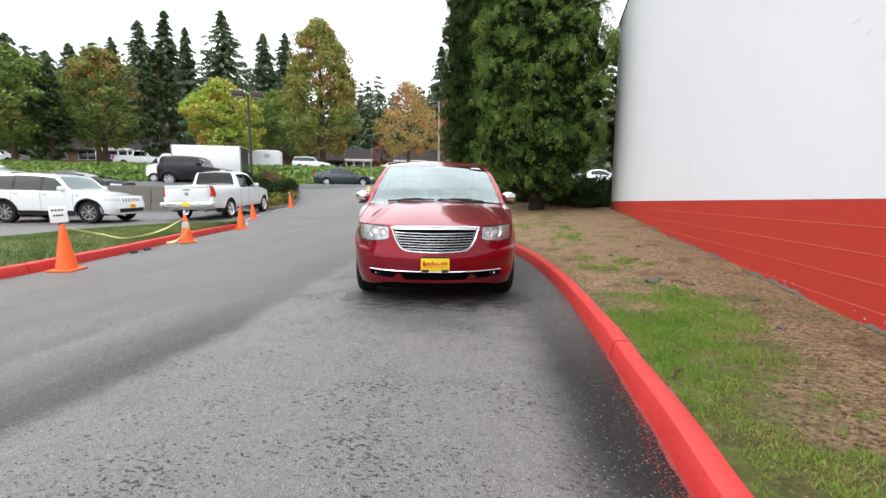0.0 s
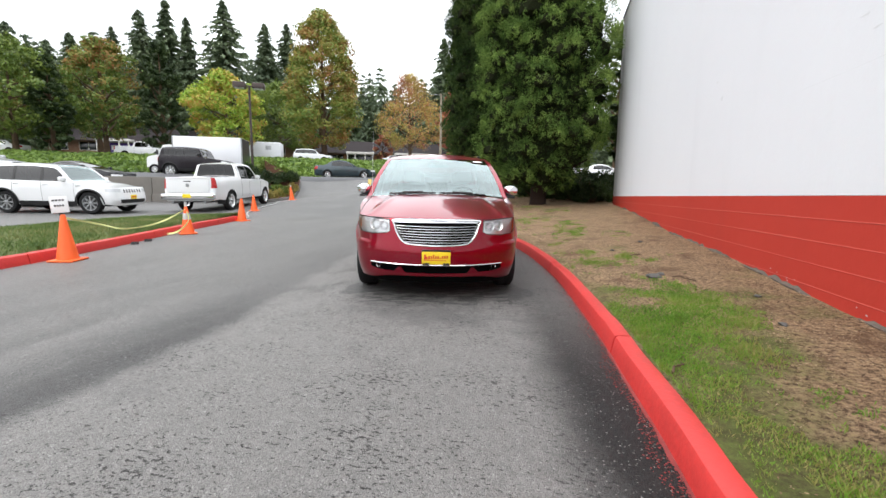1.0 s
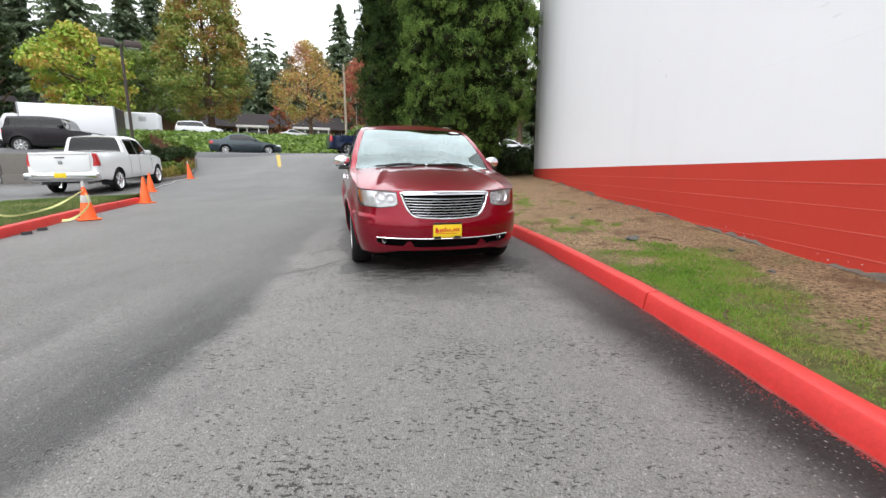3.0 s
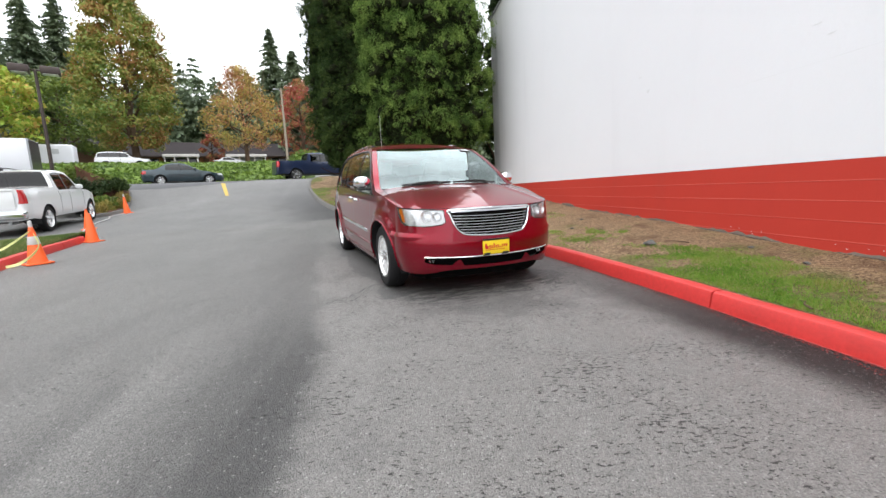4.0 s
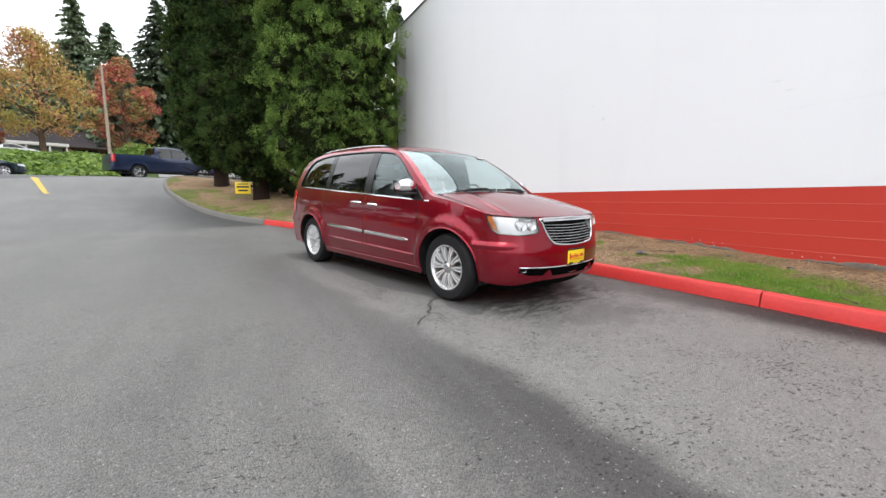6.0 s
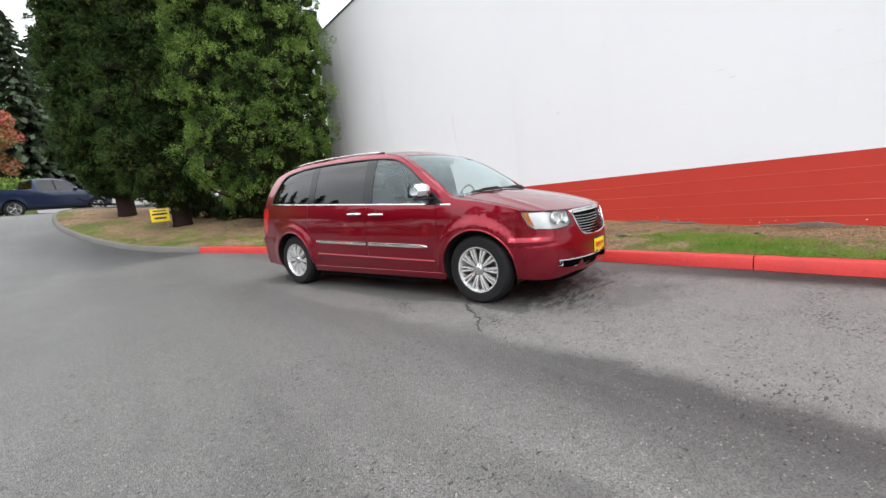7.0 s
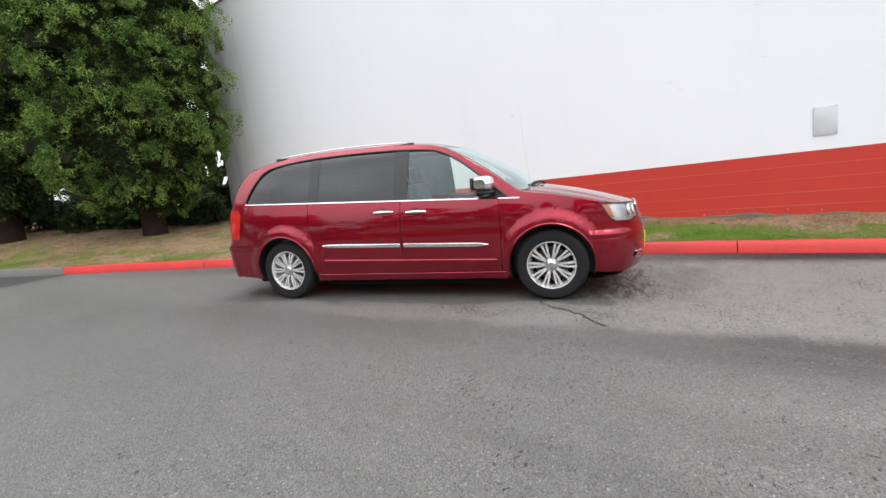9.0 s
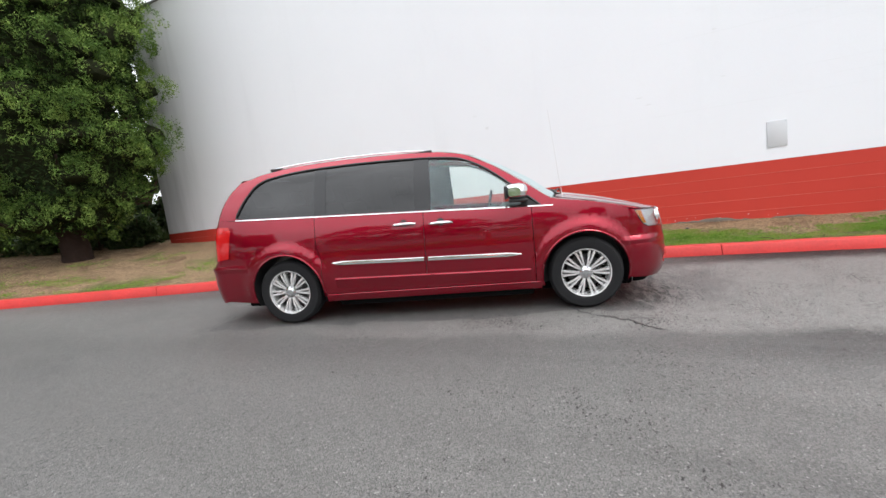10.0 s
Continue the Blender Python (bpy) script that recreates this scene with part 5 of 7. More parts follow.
    for sgn in (1, -1):
        bm = bmesh.new()
        tube(bm, [(x, sgn * (S.y(x, S.top(x)) - 0.05), S.top(x) + 0.028 - 0.012 * (abs(x + 2.35) / 0.9) ** 4) for x in np.linspace(-1.50, -3.2, 24)], 0.009, 8)
        rail = part("roof_rail", bm, CHROME, van, "bright roof rail")
        for x in (-1.50, -3.2):
            bm = bmesh.new()
            box(bm, x - 0.07, x + 0.07, sgn * (S.y(x, S.top(x)) - 0.05) - 0.022, sgn * (S.y(x, S.top(x)) - 0.05) + 0.022, S.top(x) - 0.012, S.top(x) + 0.022, 0.012)
            part("rail_foot", bm, BLACK, rail)
    # wheels and underside
    for ax in AX:
        for sgn in (1, -1):
            wheel(van, ax, sgn * 0.838, 0.350, 0.228, 0.215, sgn, 10, True)
    bm = bmesh.new()
    box(bm, -3.8, 0.50, -0.62, 0.62, 0.14, 0.34, 0.03)
    box(bm, -2.55, -0.50, -0.87, 0.87, 0.155, 0.30, 0.02)
    part("underbody", bm, VOID, van)
    # cabin
    bm = bmesh.new()
    box(bm, -3.6, -0.45, -0.80, 0.80, 0.35, 0.42)
    box(bm, -2.6, -0.48, -0.88, -0.84, 0.42, 1.0)
    box(bm, -2.6, -0.48, 0.84, 0.88, 0.42, 1.0)
    box(bm, -3.55, -2.6, -0.62, -0.60, 0.42, 1.0)
    box(bm, -3.55, -2.6, 0.60, 0.62, 0.42, 1.0)
    part("cabin_floor", bm, INTERIOR, van)
    bm = bmesh.new()
    box(bm, -0.80, -0.22, -0.84, 0.84, 0.72, 1.06, 0.08, seg=3)
    part("dashboard", bm, INTERIOR, van)
    bm = bmesh.new()
    bmt = [Vector((-0.93 + 0.045 * math.sin(a) * 0.9, 0.38 + 0.18 * math.cos(a), 1.05 + 0.17 * math.sin(a))) for a in np.linspace(0, 2 * math.pi, 29)]
    tube(bm, bmt, 0.014, 6, caps=False)
    tube(bm, [(-0.93, 0.22, 1.05), (-0.90, 0.38, 1.04), (-0.93, 0.54, 1.05)], 0.016, 6)
    tube(bm, [(-0.90, 0.38, 1.04), (-0.70, 0.38, 0.94)], 0.03, 8)
    part("steering_wheel", bm, BLACK, van)
    for x in (-1.45, -2.35, -3.15):
        for y in (-0.42, 0.42):
            seat = new("seat")
            seat.parent = van
            bm = bmesh.new()
            box(bm, x - 0.25, x + 0.28, y - 0.26, y + 0.26, 0.42, 0.74, 0.05, seg=3)
            part("cushion", bm, SEAT, seat)
            bm = bmesh.new()
            box(bm, -0.08, 0.08, y - 0.25, y + 0.25, 0.0, 0.62, 0.06, pose(x - 0.25, 0, 0.66, 0, -14, 0), 3)
            part("backrest", bm, SEAT, seat)
            bm = bmesh.new()
            box(bm, -0.05, 0.05, y - 0.14, y + 0.14, 0.64, 0.83, 0.04, pose(x - 0.25, 0, 0.66, 0, -12, 0), 3)
            part("headrest", bm, SEAT, seat)
    # inner mirror and paper slip at the top of the glass
    bm = bmesh.new()
    box(bm, -0.95, -0.92, -0.12, 0.12, 1.50, 1.56, 0.012)
    part("inner_mirror", bm, BLACK, van)
    bm = bmesh.new()
    grid(bm, [screen_row(x, 0.64, 0.86, 8, 0.004) for x in np.linspace(-0.985, -1.045, 3)])
    slip = part("window_tag", bm, BLACK, van, "dark tag at the top of the windscreen")
    bm = bmesh.new()
    grid(bm, [screen_row(x, 0.67, 0.83, 8, 0.008) for x in np.linspace(-0.997, -1.033, 3)])
    part("tag_paper", bm, PAPER, slip, "white paper strip")
    return van


van_head = math.degrees(math.atan2(-0.96454, 0.26394))
minivan(sit(-1.42, 5.10, van_head, 0.0))

# ---- plants ----


def card_mesh(name, C, A, B, material, parent=None, label="", fold=0.0):
    """Leaf cards: a rhomb at each centre C with half axes A and B."""
    n = len(C)
    V = np.empty((n, 4, 3))
    V[:, 0], V[:, 1], V[:, 2], V[:, 3] = C - A, C + B, C + A, C - B
    me = bpy.data.meshes.new(name)
    me.vertices.add(4 * n)
    me.vertices.foreach_set("co", V.reshape(-1))
    me.loops.add(4 * n)
    me.loops.foreach_set("vertex_index", np.arange(4 * n, dtype=np.int32))
    me.polygons.add(n)
    me.polygons.foreach_set("loop_start", np.arange(0, 4 * n, 4, dtype=np.int32))
    me.polygons.foreach_set("loop_total", np.full(n, 4, dtype=np.int32))
    me.update(calc_edges=True)
    return link(name, me, material, parent, label, smooth=False)


def unit(v):
    return v / np.maximum(1e-9, np.linalg.norm(v, axis=1))[:, None]


def spray(rng, centres, radii, per, size, up=0.3, squash=0.8, slim=0.36, out=0.9, shell=0.55, flat=0.0):
    """Cards in round tufts: centres and axes."""
    k = len(centres)
    c = np.repeat(centres, per, 0)
    r = np.repeat(radii, per)
    d = unit(rng.normal(size=(k * per, 3)))
    rad = r * (shell + (1 - shell) * rng.random(k * per))
    p = c + d * rad[:, None] * np.array([1, 1, squash])
    ax = unit(d * out + np.array([0, 0, up]) + 0.55 * rng.normal(size=d.shape))
    sd = unit(np.cross(ax, rng.normal(size=d.shape)))
    if flat:
        # leaves lie over the tuft like scales, so its top catches the sky
        nrm = unit(d + flat * rng.normal(size=d.shape) + np.array([0, 0, 0.25]))
        ax = unit(np.cross(nrm, rng.normal(size=d.shape)))
        sd = np.cross(nrm, ax)
    s = size * (0.6 + 0.8 * rng.random(k * per))
    return p, ax * s[:, None], sd * (s * slim)[:, None]


def columnar_conifer(x, y, z, h, r, seed, label, mat, lobes=330, plumes=24, per=26, skirt=0.9, size=0.05, trunk_r=0.3):
    rng = np.random.default_rng(seed)
    t = thing("conifer", label, "tree", pose(x, y, z), group="tall conifers by the verge")
    prof = curve([(0, 0.36), (0.05, 0.68), (0.12, 0.92), (0.25, 1.0), (0.55, 0.97), (0.75, 0.84), (0.9, 0.55), (1.0, 0.1)])
    bm = bmesh.new()
    tube(bm, [(0, 0, -0.4), (0.03, 0, 0.15), (0.02, 0.02, 0.8), (0, 0, h * 0.5), (0, 0, h * 0.97)], [trunk_r * 1.25, trunk_r * 1.05, trunk_r, trunk_r * 0.5, 0.03], 14)
    for k in range(9):
        a = k * 2.4 + seed
        z0 = 0.5 + 0.35 * k
        tube(bm, [(0, 0, z0), (0.5 * r * math.cos(a), 0.5 * r * math.sin(a), z0 + 0.1), (0.8 * r * math.cos(a), 0.8 * r * math.sin(a), z0 + 0.45)], [0.07, 0.045, 0.02], 6)
    part("trunk", bm, REDBARK, t)
    # lobes of foliage at the branch ends, each a cushion of small upright plumes
    f = np.clip((np.arange(lobes) + rng.random(lobes)) / lobes + 0.01 * rng.normal(size=lobes), 0, 1)
    a = np.arange(lobes) * 2.39996 + 0.7 * rng.random(lobes)
    R = (0.36 + 0.40 * rng.random(lobes)) * r / 2.2
    rr = (r - 0.55 * R) * np.array([prof(q) for q in f]) * (0.74 + 0.30 * rng.random(lobes))
    c = np.stack([rr * np.cos(a), rr * np.sin(a), skirt + 0.3 + f * (h - skirt - 0.3)], 1)
    # solid dark cores added to block light and darken gaps between lobes
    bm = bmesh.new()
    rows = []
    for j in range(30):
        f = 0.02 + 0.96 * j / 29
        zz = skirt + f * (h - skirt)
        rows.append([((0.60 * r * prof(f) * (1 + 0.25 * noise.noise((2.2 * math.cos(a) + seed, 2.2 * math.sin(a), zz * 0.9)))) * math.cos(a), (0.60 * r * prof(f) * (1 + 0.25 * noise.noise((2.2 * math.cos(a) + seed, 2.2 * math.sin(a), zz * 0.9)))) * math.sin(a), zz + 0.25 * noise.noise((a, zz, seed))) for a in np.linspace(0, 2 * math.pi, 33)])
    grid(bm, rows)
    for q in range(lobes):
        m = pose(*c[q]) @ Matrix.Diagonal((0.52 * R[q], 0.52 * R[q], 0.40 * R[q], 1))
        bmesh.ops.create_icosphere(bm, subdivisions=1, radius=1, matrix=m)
    tagged(part("inner_light_blocker", bm, L_CORE, t), "dark solid cores added to block light inside the crown", kind="stuff")
    # short sprays over the cores, inner shade put into their dark colour
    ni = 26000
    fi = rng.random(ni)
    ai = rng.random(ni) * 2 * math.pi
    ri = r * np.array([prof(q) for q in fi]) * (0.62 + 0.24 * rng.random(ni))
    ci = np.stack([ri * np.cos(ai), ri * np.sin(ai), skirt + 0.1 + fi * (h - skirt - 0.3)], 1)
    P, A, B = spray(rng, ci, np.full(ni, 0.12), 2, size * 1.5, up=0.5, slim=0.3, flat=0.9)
    card_mesh("inner_sprays", P, A, B, L_CONIFER_SHADE, t, "inner sprays coloured dark to stand for shade")
    k = lobes * plumes
    out = np.repeat(np.stack([np.cos(a), np.sin(a), np.full(lobes, 0.45)], 1), plumes, 0)
    d = unit(rng.normal(size=(k, 3)) + 0.75 * out)
    Rk = np.repeat(R, plumes)
    tip = np.repeat(c, plumes, 0) + d * (Rk * (0.76 + 0.32 * rng.random(k)))[:, None] * np.array([1, 1, 0.72])
    pr = 0.075 + 0.085 * rng.random(k)
    P, A, B = spray(rng, tip, pr, per, size, up=0.6, squash=1.25, slim=0.27, shell=0.45, flat=0.75)
    card_mesh("crown", P, A, B, mat, t, "dense feathery sprays in clumps")
    return t


VZ = lambda x, y: verge_z(x, y)
columnar_conifer(-0.65, 17.4, VZ(-0.65, 17.4), 12.5, 2.5, 1, "tall dense columnar conifer with clumped bright green sprays beside the wall", L_CONIFER, lobes=225, plumes=36, per=33, skirt=0.6, size=0.036, trunk_r=0.3)
columnar_conifer(-3.05, 20.9, VZ(-3.05, 20.9), 13.8, 2.15, 2, "tall dark columnar conifer with a reddish trunk on the verge", L_CONIFER_DARK, lobes=220, plumes=32, per=20, skirt=0.7, size=0.050, trunk_r=0.32)
columnar_conifer(-4.6, 26.0, VZ(-4.6, 26.0), 14.5, 2.1, 3, "tall dark columnar conifer leaning at its base on the corner", L_CONIFER_DARK, lobes=215, plumes=30, per=17, skirt=0.75, size=0.060, trunk_r=0.34)


def broadleaf(x, y, z, h, r, seed, mat, label, name="tree", clumps=110, per=75, size=0.17, bare=0.2, peak=0.45, squash=1.0, wisps=0, spire=1.0):
    rng = np.random.default_rng(seed)
    z, h = land(x, y) - 0.1, h + z - land(x, y) + 0.1
    t = thing(name, label, "tree", pose(x, y, z))
    prof = curve([(0, 0.45), (0.15, 0.85), (peak, 1.0), (0.75, 0.68 * spire), (0.92, 0.34 * spire), (1.0, 0.08)])
    bm = bmesh.new()
    z0 = bare * h
    tr = 0.018 * h + 0.06
    tube(bm, [(0, 0, -0.3), (0.02, 0.03, z0 * 0.6), (-0.05, 0.05, h * 0.5), (0.03, 0, h * 0.93)], [tr * 1.3, tr, tr * 0.6, 0.03], 10)
    for k in range(14):
        a, f = k * 2.4 + seed, 0.1 + 0.7 * k / 14
        zz = z0 + f * (h - z0) * 0.8
        q = 0.8 * r * prof(f)
        tube(bm, [(0, 0, zz - 0.1 * h * (1 - f)), (0.5 * q * math.cos(a), 0.5 * q * math.sin(a), zz + 0.02 * h), (q * math.cos(a + 0.2), q * math.sin(a + 0.2), zz + 0.09 * h)], [tr * 0.45, tr * 0.25, 0.02], 6)
    for k in range(wisps):
        a = rng.random() * 6.28
        q = rng.random() * 0.5 * r
        tube(bm, [(q * math.cos(a), q * math.sin(a), h * 0.7), (1.2 * q * math.cos(a), 1.2 * q * math.sin(a), h * (0.92 + 0.12 * rng.random()))], [0.03, 0.008], 5)
    part("trunk", bm, BARK, t)
    f = rng.random(clumps) ** 0.9
    a = rng.random(clumps) * 2 * math.pi
    lump = np.array([1 + 0.3 * noise.noise((1.3 * math.cos(q) + seed * 3, 1.3 * math.sin(q), w * 4)) for q, w in zip(a, f)])
    rr = r * np.array([prof(q) for q in f]) * lump * np.sqrt(0.25 + 0.75 * rng.random(clumps))
    c = np.stack([rr * np.cos(a), rr * np.sin(a), z0 + f * (h - z0)], 1)
    rad = r * (0.13 + 0.13 * rng.random(clumps))
    P, A, B = spray(rng, c, rad, per, size, up=-0.1, squash=0.7, slim=0.6, shell=0.45, flat=0.6)
    card_mesh("crown", P, A, B, mat, t)
    return t


broadleaf(-53.5, 31.3, 5.4, 10.5, 5.2, 11, L_GREEN, "broad green maple turning at its tips by the parking lot", clumps=150)
broadleaf(-52.6, 39.8, 6.0, 12.8, 4.8, 12, L_MIXED, "green maple with rust-red patches by the parking lot", clumps=150)
broadleaf(-37.1, 42.0, 6.2, 8.4, 4.5, 13, L_YELLOW, "small yellow-green maple turning orange on the bank", clumps=140, bare=0.22)
broadleaf(-49.4, 69.2, 9.0, 11.5, 7.0, 14, L_GREEN, "rounded green tree behind the low building", clumps=150, size=0.22)
broadleaf(-33.3, 57.0, 6.8, 19.8, 5.4, 15, L_SWEETGUM, "tall sweetgum tree with orange, rust and green leaves", clumps=420, per=84, bare=0.12, peak=0.3)
broadleaf(-23.7, 68.0, 7.8, 12.6, 6.2, 16, L_ORANGE, "spreading orange and yellow maple with a thin bare top", clumps=210, per=52, size=0.14, bare=0.2, peak=0.22, wisps=34, spire=0.62)
broadleaf(-16.6, 74.6, 7.6, 12.4, 4.2, 17, L_RED, "narrow maple with crimson and green leaves", clumps=130, bare=0.15, peak=0.35)
broadleaf(-30.0, 71.5, 8.1, 3.6, 1.8, 18, L_RED, "small dark red maple by the shop front", clumps=50, per=60, size=0.12)
broadleaf(6.0, 47.0, 4.2, 13.8, 4.0, 19, L_GREEN, "green broadleaf tree behind the conifers", clumps=150, size=0.16)
broadleaf(14.0, 60.0, 5.0, 14.0, 5.0, 20, L_GREEN, "green broadleaf tree beyond the block wall", clumps=120, size=0.2)
broadleaf(-66.0, 36.0, 6.0, 13.0, 5.5, 21, L_MIXED, "green and rust maple by the parking lot", clumps=130, size=0.2)
broadleaf(-62.0, 46.0, 6.4, 14.5, 4.0, 22, L_GREEN, "tall green tree behind the parking lot", clumps=130, size=0.2)
for k, (x, y, z, h, r) in enumerate(((-50.3, 32.7, 5.6, 9.0, 1.75), (-45.9, 41.7, 6.3, 12.3, 2.5))):
    c = broadleaf(x, y, z, h, r, 30 + k, L_SHRUB, "dark upright columnar tree by the parking lot", clumps=170, per=70, size=0.15, bare=0.06, peak=0.35)


broadleaf(3.25, 20.7, verge_z(2.2, 20.7), 9.0, 1.0, 40, L_SHRUB, "dark upright evergreen behind the end of the wall", clumps=150, per=60, size=0.11, bare=0.03, peak=0.3)


def fir_cards(rng, h, r, whorls, per):
    C, A, B = [], [], []
    for k in range(whorls):
        f = (k + rng.random() * 0.7) / whorls
        z = h * (0.06 + 0.93 * f)
        rr = 1.75 * r * ((1 - f) ** 0.7) * (0.6 + 0.6 * rng.random())
        nb = 5 + int(6 * (1 - f))
        for j in range(nb):
            a = rng.random() * 6.28
            ln = rr * (0.6 + 0.5 * rng.random()) + 0.15
            s = (np.arange(per) + 0.6 * rng.random(per)) / per
            droop = -0.35 * ln * s**1.6 + 0.12 * ln * s
            P = np.stack([ln * s * math.cos(a), ln * s * math.sin(a), z + droop], 1) + rng.normal(size=(per, 3)) * np.array([0.12, 0.12, 0.10]) * (0.4 + 0.08 * ln)
            ax = np.stack([np.full(per, math.cos(a)), np.full(per, math.sin(a)), -0.35 - 0.3 * s], 1) + 0.5 * rng.normal(size=(per, 3))
            ax = unit(ax)
            sd = unit(np.cross(ax, np.array([0, 0, 1.0]) + 0.5 * rng.normal(size=(per, 3))))
            sz = (0.50 + 0.011 * h) * (0.6 + 0.7 * rng.random(per)) * (0.45 + 0.55 * (1 - f))
            C.append(P), A.append(ax * sz[:, None]), B.append(sd * (sz * 0.42)[:, None])
    return np.concatenate(C), np.concatenate(A), np.concatenate(B)


def fir(x, y, z, h, r, seed, label, mat):
    rng = np.random.default_rng(seed)
    t = thing("fir_tree", label, "tree", pose(x, y, z), group="tall firs on the hill")
    bm = bmesh.new()
    tube(bm, [(0, 0, -0.5), (0.1, 0, h * 0.5), (0, 0, h)], [0.012 * h + 0.1, 0.008 * h + 0.04, 0.02], 8)
    part("trunk", bm, BARK, t)
    C, A, B = fir_cards(rng, h, r, int(40 + h * 1.5), 22)
    card_mesh("crown", C, A, B, mat, t)


FIRS = ((-95.7, 54.2, 30.8, 5.0), (-102.2, 62.9, 29.2, 4.2), (-96.2, 63.0, 30.1, 4.5), (-96.7, 67.6, 33.2, 4.2), (-98.1, 77.5, 38.0, 3.4), (-84.9, 73.1, 38.6, 5.4), (-81.7, 76.6, 41.8, 4.2),
        (-76.3, 76.4, 37.6, 2.6), (-69.2, 78.9, 41.3, 6.4), (-70.8, 94.4, 42.7, 5.0), (-68.9, 100.7, 44.8, 5.0), (-64.3, 135.5, 36.7, 4.0), (-62.9, 147.1, 32.3, 5.5), (-29.8, 112.8, 42.6, 5.0),
        (-61.6, 139.2, 31.3, 5.2), (-58.3, 140.5, 30.5, 4.2), (-22.6, 119.3, 33.4, 4.6), (-88.0, 82.0, 34.0, 4.6), (-91.0, 70.0, 30.0, 5.0), (-79.0, 88.0, 36.0, 5.0), (-112.0, 66.0, 36.0, 6.0), (-106.0, 48.0, 33.0, 6.0),
        (-22.0, 99.0, 33.0, 5.2), (-14.0, 96.0, 37.0, 5.5), (-11.0, 104.0, 38.0, 5.5), (-8.0, 98.0, 25.0, 5.0))
for k, (x, y, top, r) in enumerate(FIRS):
    z = land(x, y) - 0.5
    fir(x, y, z, top - z, r, 100 + k, "tall dark fir on the wooded hill behind the building", L_FIR_NEAR if x > -20 else L_FIR_HAZE)

# a belt of far woodland that closes the horizon
rng = np.random.default_rng(77)
C, A, B = [], [], []
for k in range(270):
    ang = radians(-60 + 330 * rng.random()) if k > 225 else radians(78 + 75 * rng.random())
    R = 135 + 60 * rng.random() if k > 225 else 118 + 40 * rng.random()
    x, y = R * math.cos(ang), R * math.sin(ang)
    if across(x, y) < 70 and y > -30 and x > -60:
        continue
    h = 12 + 10 * rng.random() + (5 if 112 < math.degrees(ang) < 160 else 0)
    c, a, b = fir_cards(rng, h, 4.6, 18, 5)
    C.append(c + np.array([x, y, land(x, y) - 1])), A.append(a * 1.7), B.append(b * 1.6)
tagged(card_mesh("far_woods", np.concatenate(C), np.concatenate(A), np.concatenate(B), L_FIR_HAZE), "dark evergreen woodland along the horizon", "woods", kind="stuff")

# trees behind the camera's side of the lot, seen mirrored in the van
for k, (x, y, h, r) in enumerate(((-34, 2, 9, 4.5), (-38, -8, 10, 5), (-30, -16, 9, 4.5), (-42, 10, 11, 5))):
    broadleaf(x, y, land(x, y), h, r, 60 + k, L_GREEN, "green broadleaf tree at the edge of the lot", clumps=90, per=50, size=0.24)

# ivy bank beyond the street
rng = np.random.default_rng(5)
n = 60000
d = 36.0 + 14 * rng.random(n)
x = -75 + 100 * rng.random(n)
y = (d + 0.42 * x) / 0.907
keep = x < -9.7 - 0.10 * (y - 40)
x, y, d = x[keep], y[keep], d[keep]
n = len(x)
lump = np.array([0.5 + 0.5 * noise.noise((a * 0.45, b * 0.45, 2)) for a, b in zip(x, y)])
z = np.array([land(a, b) for a, b in zip(x, y)]) + lump * 0.55 * rng.random(n) ** 0.6
P = np.stack([x, y, z], 1)
ax = unit(rng.normal(size=(n, 3)) * np.array([1, 1, 0.6]) + np.array([0.1, -0.4, 0.2]))
sd = unit(np.cross(ax, rng.normal(size=(n, 3)) + np.array([0, -0.5, 1.2])))
s = 0.10 + 0.12 * rng.random(n)
tagged(card_mesh("ivy", P, ax * s[:, None], sd * (s * 0.75)[:, None], L_IVY), "thick bright green ivy covering the street bank", "ivy", kind="stuff")


def shrub(name, x, y, z, r, h, seed, mat, label, per=60, clumps=40, size=0.07, spiky=False):
    rng = np.random.default_rng(seed)
    t = thing(name, label, "shrub", pose(x, y, z))
    bm = bmesh.new()
    for k in range(7):
        a = k * 0.9 + seed
        tube(bm, [(0, 0, -0.1), (0.4 * r * math.cos(a), 0.4 * r * math.sin(a), 0.4 * h), (0.7 * r * math.cos(a), 0.7 * r * math.sin(a), 0.75 * h)], [0.025, 0.018, 0.006], 5)
    part("stems", bm, BARK, t)
    d = unit(rng.normal(size=(clumps, 3)))
    d[:, 2] = np.abs(d[:, 2])
    c = d * np.array([r, r, h * 0.8]) * (0.55 + 0.4 * rng.random(clumps))[:, None] + np.array([0, 0, 0.1 * h])
    if spiky:
        P, A, B = spray(rng, c, np.full(clumps, 0.3 * r), per, size, up=1.2, squash=1.2, slim=0.08)
    else:
        P, A, B = spray(rng, c, r * (0.2 + 0.15 * rng.random(clumps)), per, size, up=0.2, slim=0.45)
    card_mesh("foliage", P, A, B, mat, t)
    return t


# dark evergreens where the wall ends, by the conifer
for k, (x, y, r, h) in enumerate(((1.55, 18.6, 0.75, 1.15), (0.75, 19.2, 0.8, 1.3), (1.9, 19.6, 0.9, 1.5), (0.1, 20.0, 0.85, 1.2), (3.0, 20.2, 0.9, 1.5), (1.0, 21.2, 1.0, 1.6), (-1.1, 20.9, 0.8, 0.9), (-1.9, 22.8, 0.9, 1.2), (-0.5, 23.2, 1.0, 1.4))):
    shrub("evergreen_shrub", x, y, VZ(x, y), r, h, 200 + k, L_SHRUB, "dark evergreen shrub growing against the end of the wall", clumps=70, per=55, size=0.075)

